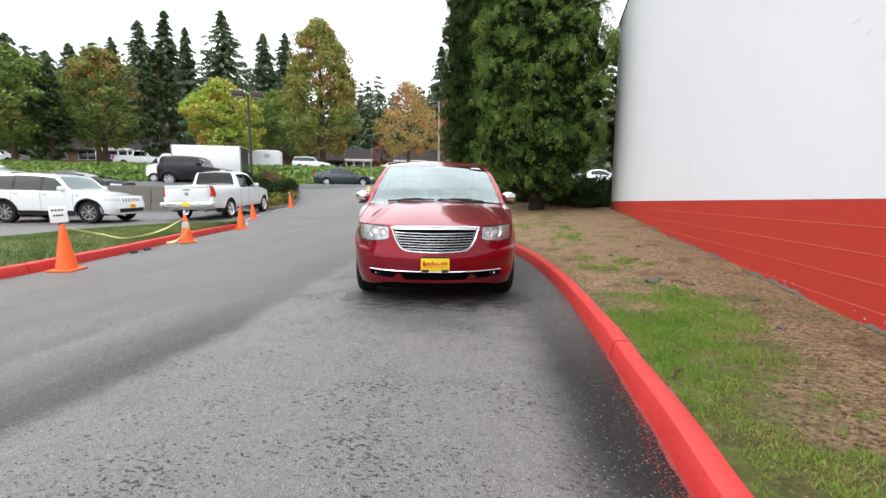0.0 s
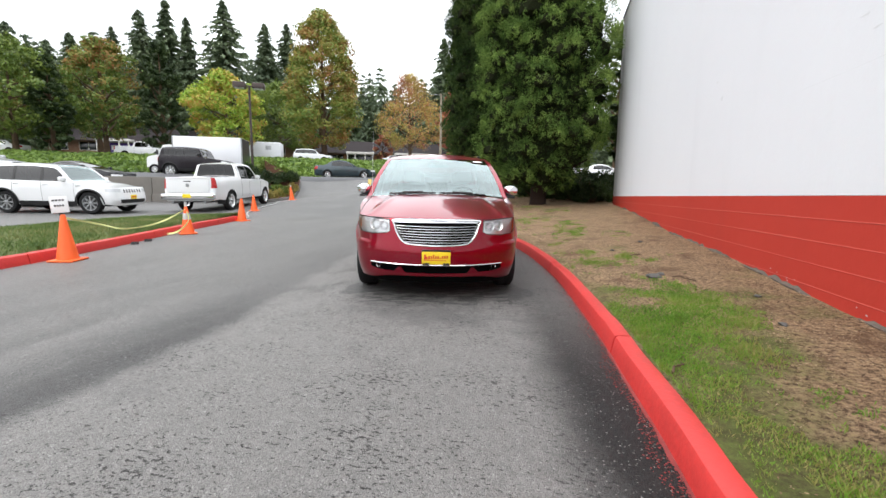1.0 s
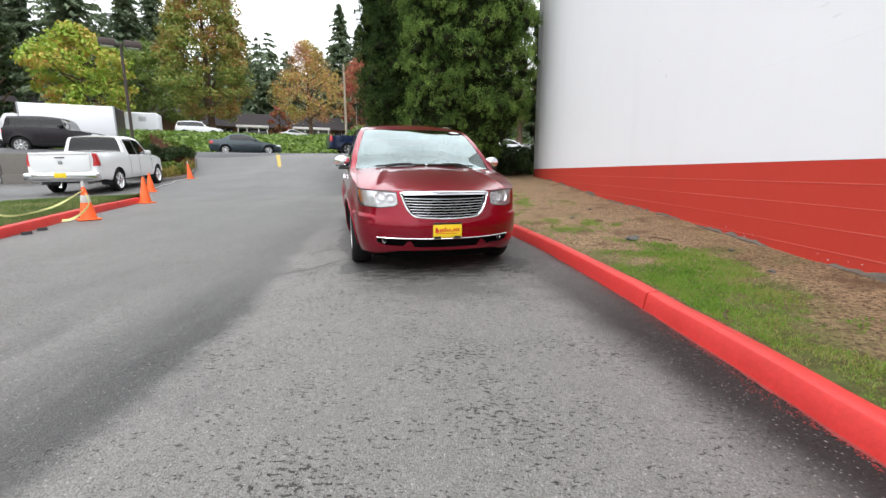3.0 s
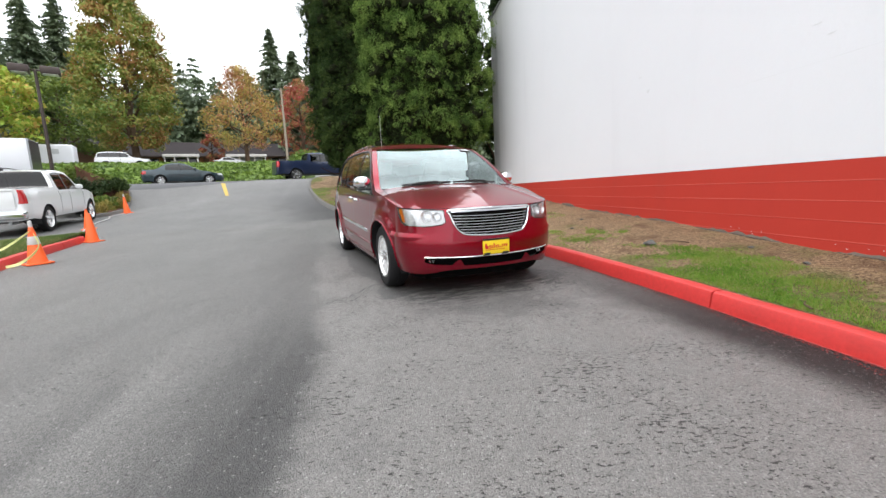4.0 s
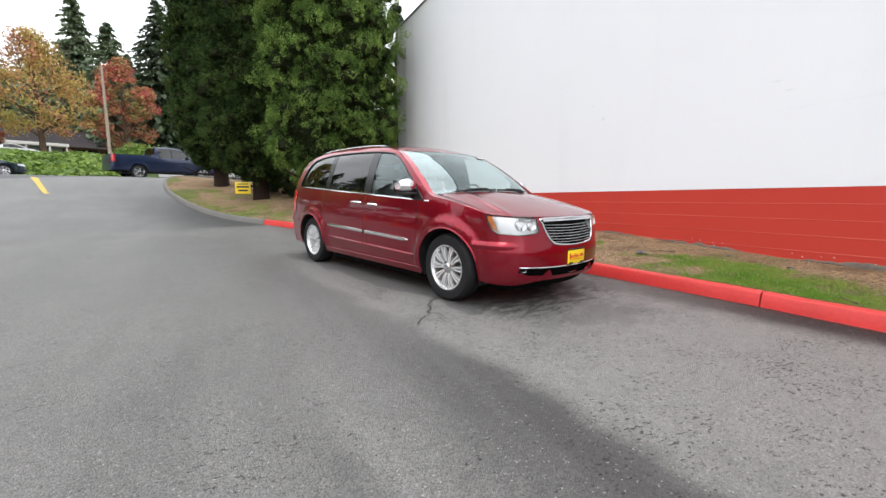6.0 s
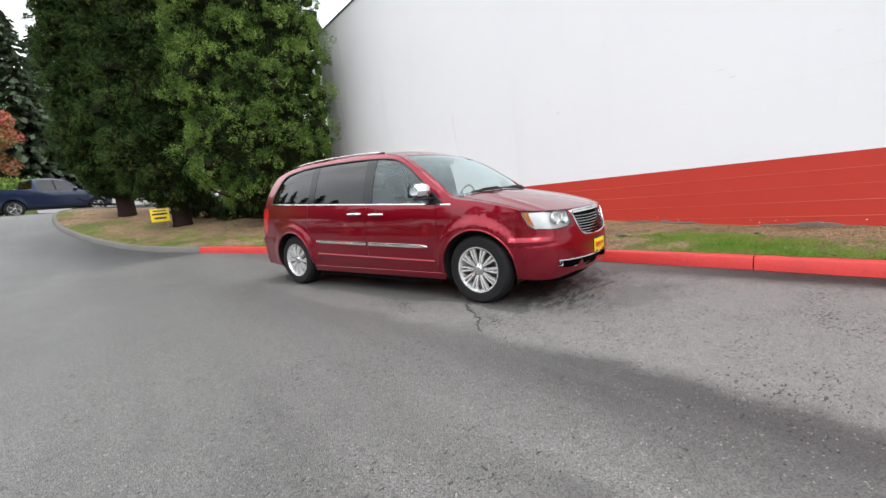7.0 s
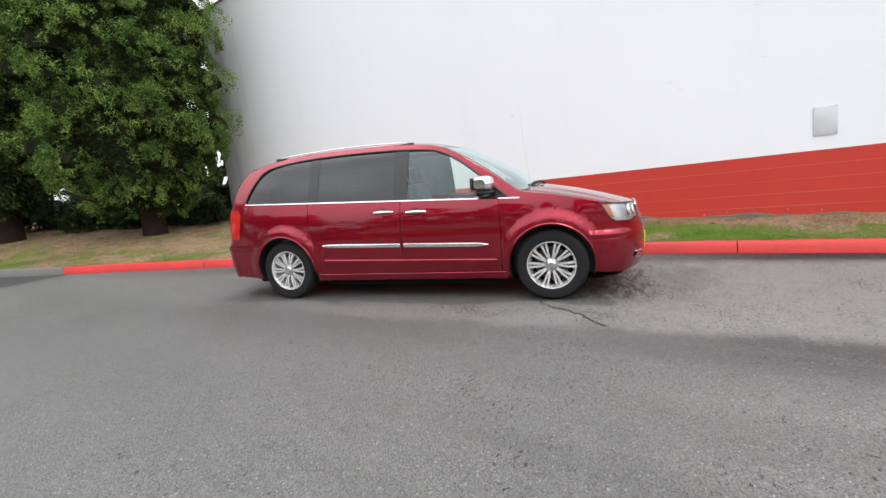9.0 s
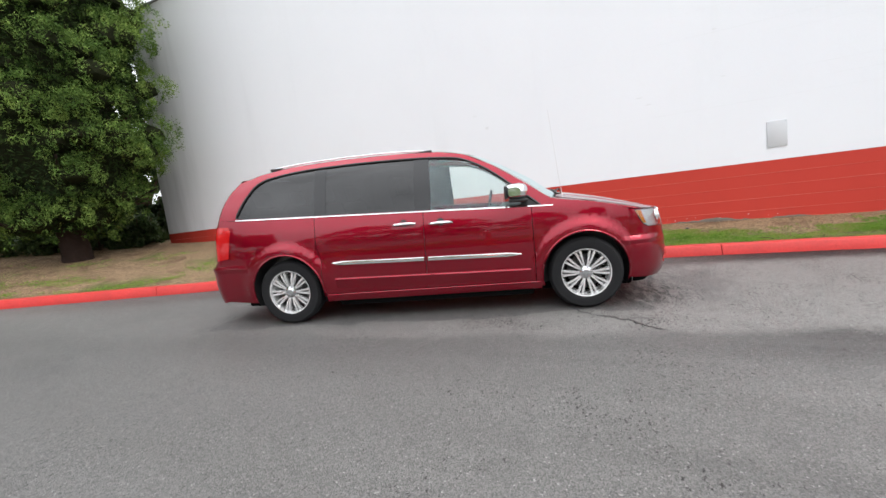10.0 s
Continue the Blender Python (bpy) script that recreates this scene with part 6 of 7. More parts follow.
# grass blades and dry litter on the verge
rng = np.random.default_rng(9)


def green_at(x, y):
    g = 0.8 * noise.noise((x * 1.1, y * 0.7, 3)) + 0.6 * noise.noise((x * 3.0, y * 2.2, 8)) + 0.35 * noise.noise((x * 9, y * 9, 5))
    xk = kerb_x(min(y, 28)) + 0.15
    t = (x - xk) / max(0.3, 2.28 - xk)
    return g + 0.24 * math.exp(-((max(0, t - 0.25) / 0.33) ** 2)) * (2.3 - 1.7 * smooth01(3.0, 7.5, y)) - 0.8 * max(0, t - 0.5) - (0.10 + 0.10 * smooth01(4.0, 8.0, y)) + 0.35 * smooth01(9, 13, y) * max(0, 1 - 2.2 * t)


pts = []
while len(pts) < 105000:
    y = -1.0 + 26 * rng.random() ** 1.9
    xk = kerb_x(y) + 0.16
    x = xk + (2.22 - xk) * rng.random()
    if green_at(x, y) > 0.08 + 0.6 * rng.random():
        pts.append((x, y, verge_z(x, y)))
P = np.array(pts)
n = len(P)
ax = unit(rng.normal(size=(n, 3)) * np.array([0.5, 0.5, 0.1]) + np.array([0, 0, 0.9]))
sd = unit(np.cross(ax, rng.normal(size=(n, 3))))
tuft = np.array([1.0 + 0.9 * smooth01(0.15, 0.45, noise.noise((a * 3.5, b * 3.5, 11))) for a, b, _ in P])
s = (0.006 + 0.012 * rng.random(n)) * tuft * (1 + 0.06 * np.maximum(0, P[:, 1] - 4))
tagged(card_mesh("grass", P + ax * s[:, None], ax * s[:, None], sd * (0.0016 + 0.0016 * rng.random(n))[:, None], L_BLADE), "short bright green grass in patches on the verge", "grass", kind="stuff")
pts = []
while len(pts) < 34000:
    y = 0.0 + 18 * rng.random() ** 1.5
    xk = kerb_x(y) + 0.16
    t = rng.random() ** 0.6
    x = xk + (2.24 - xk) * t
    if green_at(x, y) < 0.1 and rng.random() < 0.25 + 0.75 * t:
        pts.append((x, y, verge_z(x, y) + 0.004 + 0.012 * rng.random()))
P = np.array(pts)
n = len(P)
ax = unit(rng.normal(size=(n, 3)) * np.array([1, 1, 0.25]))
sd = unit(np.cross(ax, rng.normal(size=(n, 3)) * 0.4 + np.array([0, 0, 1.0])))
s = 0.004 + 0.008 * rng.random(n)
tagged(card_mesh("dry_litter", P, ax * s[:, None], sd * (s * 0.35)[:, None], L_LITTER), "dry brown needle and leaf litter along the wall", "litter", kind="stuff")

# ---- other vehicles ----


def car(name, label, category, m, paint, s, group=""):
    """A car from a few sizes: origin on the ground under the front axle, +x ahead."""
    t = thing(name, label, category, m, group)
    wb, fo, ro, w, H, belt, sill = s["wb"], s["fo"], s["ro"], s["w"], s["H"], s["belt"], s["sill"]
    r = s["r"]
    x0, x1 = s.get("x0", fo * 0.45), -wb - ro * 0.62
    top = [(x0, s["zh0"]), ((x0 + s["xc"]) / 2, (s["zh0"] + s["zh1"]) / 2 + 0.025), (s["xc"], s["zh1"]), (s["xa"], H - 0.07), ((s["xa"] + s["xr"]) / 2, H), (s["xr"], H - 0.06), (s["xd"], s["zd"])]
    if s["xd"] > x1 + 0.15:
        top.append((x1, s["zd"] - 0.01))
    else:
        x1 = s["xd"]
    ztail = s["zd"]
    S = Shape(dict(width=[(sill - 0.12, 0.88 * w), (sill, 0.94 * w), (0.5 * belt, 0.985 * w), (0.8 * belt, w), (belt, 0.97 * w), (belt + 0.12, 0.93 * w), (H - 0.12, s.get("tumble", 0.78) * w), (H + 0.02, (s.get("tumble", 0.78) - 0.1) * w)],
                   plan=[(x1, 0.95), (x1 + 0.5, 0.99), (-wb * 0.5, 1.0), (0, 0.99), (x0, 0.95)], nose=[(sill - 0.1, fo - 0.12), (sill + 0.1, fo - 0.02), (0.5 * s["zh0"], fo), (0.75 * s["zh0"], fo - 0.03), (s["zh0"], fo - 0.10), (s["zh0"] + 0.1, fo - 0.2)],
                   tail=[(sill - 0.1, -wb - ro + 0.1), (0.5, -wb - ro), (0.65, -wb - ro + 0.01), (belt, -wb - ro + 0.06), (max(H, belt + 0.1), -wb - ro + s.get("rake", 0.2))],
                   x0=x0, x1=x1, axles=(0.0, -wb), arch=r + 0.055, hub=r, top=top, nr=s.get("nr", 3.6), nf=s.get("nf", 2.8), flare=s.get("flare", 0.02)))
    R = r + 0.055
    al = math.degrees(math.asin(max(-0.9, (sill - r) / R)))
    bz = lambda x: belt + s.get("rise", 0.02) * (-x)
    xs_f, xs_r = s["xc"] - 0.18, s.get("xw", s["xr"] - 0.1)
    xg = [x for x in np.linspace(xs_f, xs_r, 30) if S.top(x) - 0.08 > bz(x) + 0.05]
    dlo = [(xg[0] + 0.05, bz(xg[0]) + 0.02)] + [(x, S.top(x) - 0.08) for x in xg] + [(xg[-1] - 0.03, bz(xg[-1]) + 0.02)]
    body = bmesh.new()
    for sgn in (1, -1):
        o = [(x0, sill + 0.03)] + arc(0, r, R, al, 180 - al, 18) + arc(-wb, r, R, al, 180 - al, 18) + [(x1, sill + 0.05)]
        o += [(x, S.top(x)) for x in np.linspace(x1, x0, 60)]
        merge(body, sheet(o, S.side(sgn), 0.12, 0.08, [dlo]))
    line = lambda x, n=17, v0=-1.0, v1=1.0, off=0.0: [(x, v * S.y(x, S.top(x)), S.top(x) + off + 0.04 * (1 - abs(v) ** 2.4)) for v in np.linspace(v0, v1, n)]
    nose_top = [S.front()(u, s["zh0"]) for u in np.linspace(-1, 1, 17)]
    hood = [nose_top] + [line(x) for x in np.linspace(x0 - 0.12, s["xc"], 10)]
    grid(body, hood)
    grid(body, [line(x) for x in np.linspace(s["xa"], s["xr"], 16)])
    for xa, xb in ((s["xc"], s["xa"]), (s["xr"], s["xd"])):
        for a, b in ((-1, -0.88), (0.88, 1)):
            grid(body, [line(x, 3, a, b) for x in np.linspace(xa, xb, 12)])
    if s["xd"] > x1:
        grid(body, [line(x) for x in np.linspace(s["xd"], x1, 8)])
    zt = S.top(x1)
    if s["xd"] > x1 + 0.1:
        pts = [S.back()(u, zt) for u in np.linspace(-1, 1, 17)]
        grid(body, [line(x1), pts])
    tl = [(u, sill + 0.02 + 0.03 * abs(u) ** 3) for u in np.linspace(-1, 1, 25)] + [(u, zt) for u in np.linspace(1, -1, 25)]
    merge(body, sheet(tl, S.back(), 0.12, 0.08))
    nl = [(u, sill - 0.02 + 0.05 * abs(u) ** 3) for u in np.linspace(-1, 1, 25)] + [(u, s["zh0"]) for u in np.linspace(1, -1, 25)]
    merge(body, sheet(nl, S.front(), 0.12, 0.08))
    part("body", body, paint, t)
    bm = bmesh.new()
    grid(bm, [line(x, 13, -0.885, 0.885, -0.004) for x in np.linspace(s["xc"], s["xa"], 12)])
    part("windscreen", bm, TINT if s.get("dark", True) else CLEAR, t)
    bm = bmesh.new()
    grid(bm, [line(x, 13, -0.885, 0.885, -0.004) for x in np.linspace(s["xr"], s["xd"], 14)])
    part("rear_window", bm, TINT, t)
    for sgn in (1, -1):
        part("side_window", sheet(dlo, S.side(sgn, -0.012), 0.15, 0.08), TINT, t)
        for px in s.get("pillars", ()):
            part("window_pillar", sheet([(px, bz(px)), (px - 0.09, bz(px)), (px - 0.09, S.top(px - 0.09) - 0.07), (px, S.top(px) - 0.07)], S.side(sgn, -0.006), 0.2, 0.1), BLACK, t)
        for dx in s.get("doors", ()):
            bm = bmesh.new()
            tube(bm, [S.side(sgn, 0.001)(dx, z) for z in np.linspace(sill + 0.08, bz(dx), 8)], 0.005, 4)
            part("door_seam", bm, BLACK, t)
            bm = bmesh.new()
            p = S.side(sgn, 0.02)(dx + 0.16, bz(dx) - 0.10)
            box(bm, p[0] - 0.09, p[0] + 0.09, p[1] - 0.012, p[1] + 0.012, p[2] - 0.014, p[2] + 0.014, 0.008)
            part("door_handle", bm, s.get("handle", paint), t)
        mr = bmesh.new()
        mx = s["xc"] - 0.30
        yy = S.y(mx, bz(mx) + 0.1)
        box(mr, mx - 0.06, mx + 0.08, min(sgn * (yy - 0.02), sgn * (yy + 0.2)), max(sgn * (yy - 0.02), sgn * (yy + 0.2)), bz(mx) + 0.03, bz(mx) + 0.19, 0.04)
        part("door_mirror", mr, s.get("mirror", paint), t)
        for ax in (0.0, -wb):
            wheel(t, ax, sgn * (w - 0.125), r, s.get("rim", r * 0.66), 0.22, sgn, s.get("spokes", 7), False, s.get("rim_mat"))
            bm = bmesh.new()
            grid(bm, [[(x, sgn * (S.y(x, max(z, sill)) - 0.003), z), (x, sgn * (w - 0.4), z)] for x, z in arc(ax, r, R, 195, -15, 20)])
            part("arch_lining", bm, BLACK, t)
        if s.get("cladding"):
            cl = [(-wb + R + 0.02, sill - 0.02), (-R - 0.02, sill - 0.02), (-R - 0.02, sill + 0.13), (-wb + R + 0.02, sill + 0.13)]
            part("lower_cladding", sheet(cl, S.side(sgn, 0.008), 0.3, 0.08), BLACK, t)
            for ax in (0.0, -wb):
                bm = bmesh.new()
                grid(bm, [[S.side(sgn, 0.012)(ax + q * math.cos(radians(g)), max(sill, r + q * math.sin(radians(g)))) for q in (R - 0.005, R + 0.05)] for g in np.linspace(185, -5, 26)])
                part("arch_cladding", bm, BLACK, t)
        lz0, lz1 = s["lamp"]
        U = lambda y, z: S.u_of(y, z)
        part("head_lamp", sheet([(sgn * u, z) for u, z in ((U(0.6 * w, lz0), lz0), (0.93, lz0 + 0.02), (0.93, lz1), (U(0.56 * w, lz1), lz1))], S.front(0.008), 0.06, 0.05), HEADLENS, t, "clear head lamp")
        tz0, tz1 = s["tlamp"]
        part("tail_lamp", sheet([(sgn * u, z) for u, z in ((S.u_of(s.get("tin", 0.66) * w, tz0, True), tz0), (0.96, tz0), (0.96, tz1), (S.u_of(s.get("tin", 0.66) * w, tz1, True), tz1))], S.back(0.008), 0.06, 0.05), REDLENS, t, "red tail lamp")
    gz0, gz1 = s["grille"]
    part("grille", sheet([(-S.u_of(0.5 * w, gz0), gz0), (S.u_of(0.5 * w, gz0), gz0), (S.u_of(0.55 * w, gz1), gz1), (-S.u_of(0.55 * w, gz1), gz1)], S.front(0.006), 0.08, 0.05), s.get("grille_mat", BLACK), t)
    for k in range(s.get("slots", 0)):
        yc = (k - (s["slots"] - 1) / 2) * 0.98 * w / s["slots"]
        part("grille_slot", sheet([(S.u_of(yc + d, z), z) for d, z in ((-0.03, gz0 + 0.02), (0.03, gz0 + 0.02), (0.03, gz1 - 0.02), (-0.03, gz1 - 0.02))], S.front(0.010), 0.05, 0.05), BLACK, t)
    part("lower_grille", sheet([(-S.u_of(0.62 * w, sill + 0.06), sill + 0.06), (S.u_of(0.62 * w, sill + 0.06), sill + 0.06), (S.u_of(0.66 * w, sill + 0.2), sill + 0.2), (-S.u_of(0.66 * w, sill + 0.2), sill + 0.2)], S.front(0.006), 0.08, 0.05), BLACK, t)
    bm = bmesh.new()
    box(bm, x1 + 0.1, x0, -0.6 * w, 0.6 * w, sill - 0.06, sill + 0.1)
    box(bm, -wb + 0.45, -0.45, -0.9 * w, 0.9 * w, sill - 0.03, sill + 0.06)
    box(bm, x1 + 0.2, x0 - 0.1, -0.62 * w, 0.62 * w, sill + 0.1, belt - 0.15)
    part("underbody", bm, BLACK, t)
    for xx, zz, back in ((fo + 0.004, sill + 0.28, False), (-wb - ro - 0.006, s.get("rplate", 0.75), True)):
        if s.get("plates", True):
            bm = bmesh.new()
            box(bm, xx - 0.008, xx + 0.008, -0.15, 0.15, zz - 0.075, zz + 0.075, 0.003)
            p = part("plate", bm, YELLOW, t, "yellow dealer plate")
            bm = bmesh.new()
            d = -0.010 if back else 0.010
            box(bm, xx + d - 0.002, xx + d + 0.002, -0.11, 0.11, zz - 0.02, zz + 0.025)
            part("plate_print", bm, REDINK, p, "red printed bar")
    return t, S


SEDAN = dict(wb=2.78, fo=0.95, ro=1.08, w=0.91, H=1.44, belt=0.90, sill=0.24, r=0.32, zh0=0.72, zh1=0.93, xc=-0.50, xa=-1.35, xr=-2.35, xd=-3.10, zd=1.02, lamp=(0.58, 0.70), tlamp=(0.72, 0.92), grille=(0.55, 0.68),
             pillars=(-1.62,), doors=(-0.62, -1.68), plates=False, rise=0.022)
SUV = dict(wb=2.915, fo=0.90, ro=1.0, w=0.96, H=1.75, belt=1.10, sill=0.32, r=0.375, zh0=0.95, zh1=1.13, xc=-0.55, xa=-1.25, xr=-3.45, xd=-3.78, zd=1.12, lamp=(0.78, 0.90), tlamp=(0.95, 1.15), grille=(0.74, 0.90),
           pillars=(-1.58, -2.55), doors=(-0.50, -1.62, -2.62), rise=0.018, xw=-3.55, grille_mat=WHITE_PAINT, slots=7, spokes=8, handle=CHROME, nf=4.2)
JEEP = dict(SUV, r=0.395, cladding=True, dark=False, rim_mat=METAL)
BOXY = dict(SUV, wb=2.45, fo=0.72, ro=0.78, w=0.92, H=1.80, belt=1.22, sill=0.42, r=0.40, zh0=1.05, zh1=1.17, xc=-0.50, xa=-0.85, xr=-2.85, xd=-3.05, zd=1.22, lamp=(0.85, 1.0), grille=(0.82, 1.0), tumble=0.88, slots=0, grille_mat=BLACK, handle=BLACK, plates=False, xw=-2.78, mirror=BLACK, cladding=True)
PICKUP = dict(wb=3.57, fo=0.98, ro=1.34, w=1.04, H=1.97, belt=1.25, sill=0.45, r=0.415, zh0=1.12, zh1=1.29, xc=-0.62, xa=-1.30, xr=-2.62, xd=-2.72, zd=1.40, lamp=(0.88, 1.03), tlamp=(0.96, 1.37), grille=(0.80, 1.04),
              pillars=(-1.72,), doors=(-0.55, -1.76, -2.55), rise=0.012, xw=-2.45, grille_mat=CHROME, spokes=5, rplate=0.66, handle=WHITE_PAINT, rake=0.04, tin=0.81, dark=True, nr=9.0, plates=False)

car("suv", "white sport utility vehicle parked in the lane beyond the grass", "car", sit(-16.16, 12.19, 16), WHITE_PAINT, JEEP, "parked cars")
pk, PS = car("pickup_truck", "white crew-cab pickup with a chrome rear bumper, parked by the planter", "pickup truck", sit(-15.12, 18.16, 106), WHITE_PAINT, PICKUP, "parked cars")
bm = bmesh.new()
box(bm, -5.06, -4.78, -1.01, 1.01, 0.52, 0.76, 0.06, seg=3)
part("rear_bumper", bm, CHROME, pk, "chrome rear bumper")
bm = bmesh.new()
box(bm, -5.075, -5.055, -0.16, 0.16, 0.60, 0.75, 0.004)
part("dealer_plate", bm, YELLOW, pk, "yellow dealer plate")
bm = bmesh.new()
box(bm, -4.925, -4.90, -0.80, 0.80, 0.82, 1.38, 0.012)
box(bm, -4.945, -4.91, -0.81, 0.81, 1.33, 1.395, 0.012)
gate = part("tailgate", bm, WHITE_PAINT, pk)
bm = bmesh.new()
box(bm, -4.938, -4.92, -0.14, 0.14, 1.215, 1.25, 0.008)
part("gate_handle", bm, BLACK, gate)
bm = bmesh.new()
box(bm, -4.942, -4.922, -0.06, 0.06, 1.02, 1.14, 0.02)
part("badge", bm, METAL, gate, "small metal badge")
for y in (-0.62, 0.62):
    bm = bmesh.new()
    tube(bm, [(-4.55, y, 0.42), (-4.95, y, 0.42)], 0.05, 12)
    part("exhaust", bm, METAL, pk)

# low retaining wall with cars on the pad above it
pad = bmesh.new()
RET = 24.2


def on_street(s, d, z):
    """s metres along the street's direction, d towards it."""
    return (0.907 * s - 0.42 * d, 0.42 * s + 0.907 * d, z)


rows = []
for d in np.linspace(RET + 0.1, STREET_EDGE, 8):
    rows.append([on_street(s, d, 1.3 + 1.05 * smooth01(RET - 2, STREET_EDGE, d)) for s in np.linspace(-60, -7.6, 30)])
rows.insert(0, [(p[0], p[1], 0.0) for p in rows[0]])
grid(pad, rows)
grid(pad, [[r[-1], (r[-1][0] + 0.5, r[-1][1] + 0.2, 0.2)] for r in rows])
tagged(part("upper_lot", pad, STREET), "raised asphalt parking strip above the retaining wall", "parking lot", kind="structure")
ret = tagged(new("retaining_wall"), "low stained concrete retaining wall behind the parked cars", "wall", kind="structure")
for k in range(14):
    s0 = -60 + k * 3.78
    bm = bmesh.new()
    vs = box(bm, s0 + 0.01, s0 + 3.77, RET - 0.22, RET + 0.12, -0.2, 1.93, 0.03)
    box(bm, s0 + 0.01, s0 + 3.77, RET - 0.34, RET - 0.2, -0.2, 1.05, 0.03)
    for v in bm.verts:
        v.co = Vector(on_street(v.co.x, v.co.y, v.co.z))
    part("wall_panel", bm, STAINED, ret)


def up_lot(x, y, h, dz=0.0):
    d = across(x, y)
    return pose(x, y, 1.3 + 1.05 * smooth01(RET - 2, STREET_EDGE, d) + dz, 0, 0, h)


car("boxy_suv", "dark plum boxy off-road vehicle on the upper strip", "car", up_lot(-20.2, 22.1, 21, -0.28), PLUM_PAINT, BOXY, "parked cars")
car("coupe", "charcoal low coupe parked above the retaining wall", "car", up_lot(-22.6, 17.3, 17, -0.38), DARK_PAINT, dict(SEDAN, H=1.36, belt=0.95, zh0=0.80, zh1=0.98, xr=-2.2), "parked cars")
car("sedan", "silver sedan parked beyond the charcoal coupe", "car", up_lot(-28.2, 15.9, 20), SILVER_PAINT, SEDAN, "parked cars")
street_m = lambda x, y, h, dz=0.006: pose(x, y, land(x, y) + dz, 0, 0, h)
car("sedan", "dark teal sedan standing on the street by the driveway", "car", street_m(-14.9, 31.6, 24.8), TEAL_PAINT, SEDAN)
car("suv", "white wagon with a roof rack parked in the far lot", "car", street_m(-29.0, 49.9, 20), WHITE_PAINT, dict(SUV, plates=False, slots=0), "cars in the far lot")
car("sedan", "white sedan parked in the far lot by the shops", "car", street_m(-23.9, 66.2, 15), WHITE_PAINT, SEDAN, "cars in the far lot")
car("pickup_truck", "white pickup parked under the trees in the far lot", "pickup truck", street_m(-45.6, 41.0, 20), WHITE_PAINT, dict(PICKUP, plates=False), "cars in the far lot")
car("sedan", "white sedan far off under the trees", "car", street_m(-57.5, 31.0, 205), WHITE_PAINT, SEDAN, "cars in the far lot")
car("sedan", "silver sedan far off under the trees", "car", street_m(-60.5, 30.0, 205), SILVER_PAINT, SEDAN, "cars in the far lot")
car("sedan", "white sedan parked behind the hedge past the wall", "car", pose(5.6, 41.5, land(5.6, 41.5) + 0.3, 0, 0, 10), WHITE_PAINT, SEDAN)
car("pickup_truck", "dark blue pickup on the street past the driveway corner", "pickup truck", street_m(-6.1, 33.97, 24.8), NAVY_PAINT, dict(PICKUP, handle=NAVY_PAINT))
car("sedan", "faded red sedan parked behind the white sport utility vehicle", "car", sit(-21.0, 13.6, 16), RED_PAINT, SEDAN, "parked cars")


def box_truck(m):
    t = thing("box_truck", "white box truck with a tall plain cargo body on the street", "truck", m)
    bm = bmesh.new()
    box(bm, -6.1, -0.75, -1.15, 1.15, 0.92, 3.15, 0.04)
    body = part("cargo_box", bm, BOX_WHITE, t)
    for x0, x1 in ((-6.12, -6.02), (-0.83, -0.73)):
        for y in (-1.155, 1.135):
            bm = bmesh.new()
            box(bm, x0, x1, y, y + 0.02, 0.92, 3.16)
            part("corner_post", bm, METAL, body)
    bm = bmesh.new()
    box(bm, -6.13, -6.10, -1.1, 1.1, 0.95, 3.1)
    part("roller_door", bm, DARK_PAINT, t)
    bm = bmesh.new()
    box(bm, -6.0, 0.6, -0.45, 0.45, 0.55, 0.85, 0.02)
    box(bm, -6.3, -6.0, -1.1, 1.1, 0.5, 0.62, 0.02)
    box(bm, -3.6, -2.4, -1.1, -0.7, 0.45, 0.85, 0.03)
    part("chassis", bm, BLACK, t)
    bm = bmesh.new()
    prof = [(-0.65, 0.55), (-0.65, 2.35), (-0.45, 2.48), (0.05, 2.42), (0.55, 1.60), (1.15, 1.48), (1.30, 1.30), (1.32, 0.60)]
    rows = [[(x, y * (0.9 if z > 1.7 else 1.0), z) for x, z in prof] for y in (-0.98, -0.9, 0, 0.9, 0.98)]
    vs = grid(bm, rows)
    bm.faces.new(vs[0]), bm.faces.new(vs[-1])
    bmesh.ops.bevel(bm, geom=[e for e in bm.edges if len(e.link_faces) == 2 and e.calc_face_angle(0) > 0.8], offset=0.05, segments=2, affect="EDGES")
    cab = part("cab", bm, WHITE_PAINT, t)
    for sgn in (1, -1):
        bm = bmesh.new()
        y = sgn * 0.985
        vs = [bm.verts.new(p) for p in ((-0.5, y * 0.93, 1.65), (0.38, y * 0.93, 1.65), (0.02, y * 0.905, 2.25), (-0.5, y * 0.905, 2.25))]
        bm.faces.new(vs)
        r = bmesh.ops.extrude_face_region(bm, geom=bm.faces[:])
        for v in r["geom"]:
            if isinstance(v, bmesh.types.BMVert):
                v.co.y += sgn * 0.01
        part("side_window", bm, DARKGLASS, cab)
        bm = bmesh.new()
        box(bm, 0.35, 0.45, min(sgn * 1.05, sgn * 1.25), max(sgn * 1.05, sgn * 1.25), 1.6, 2.0, 0.02)
        part("door_mirror", bm, BLACK, cab)
    bm = bmesh.new()
    grid(bm, [[(0.08, y, 2.38), (0.545, y * 1.05, 1.66)] for y in np.linspace(-0.78, 0.78, 7)])
    for v in bm.verts:
        v.co.x += 0.02
    part("windscreen", bm, DARKGLASS, cab)
    for x in (0.72, -4.3):
        for sgn in (1, -1):
            wheel(t, x, sgn * 0.95, 0.42, 0.24, 0.26, sgn, 8, False, WHITE_PAINT)
    return t


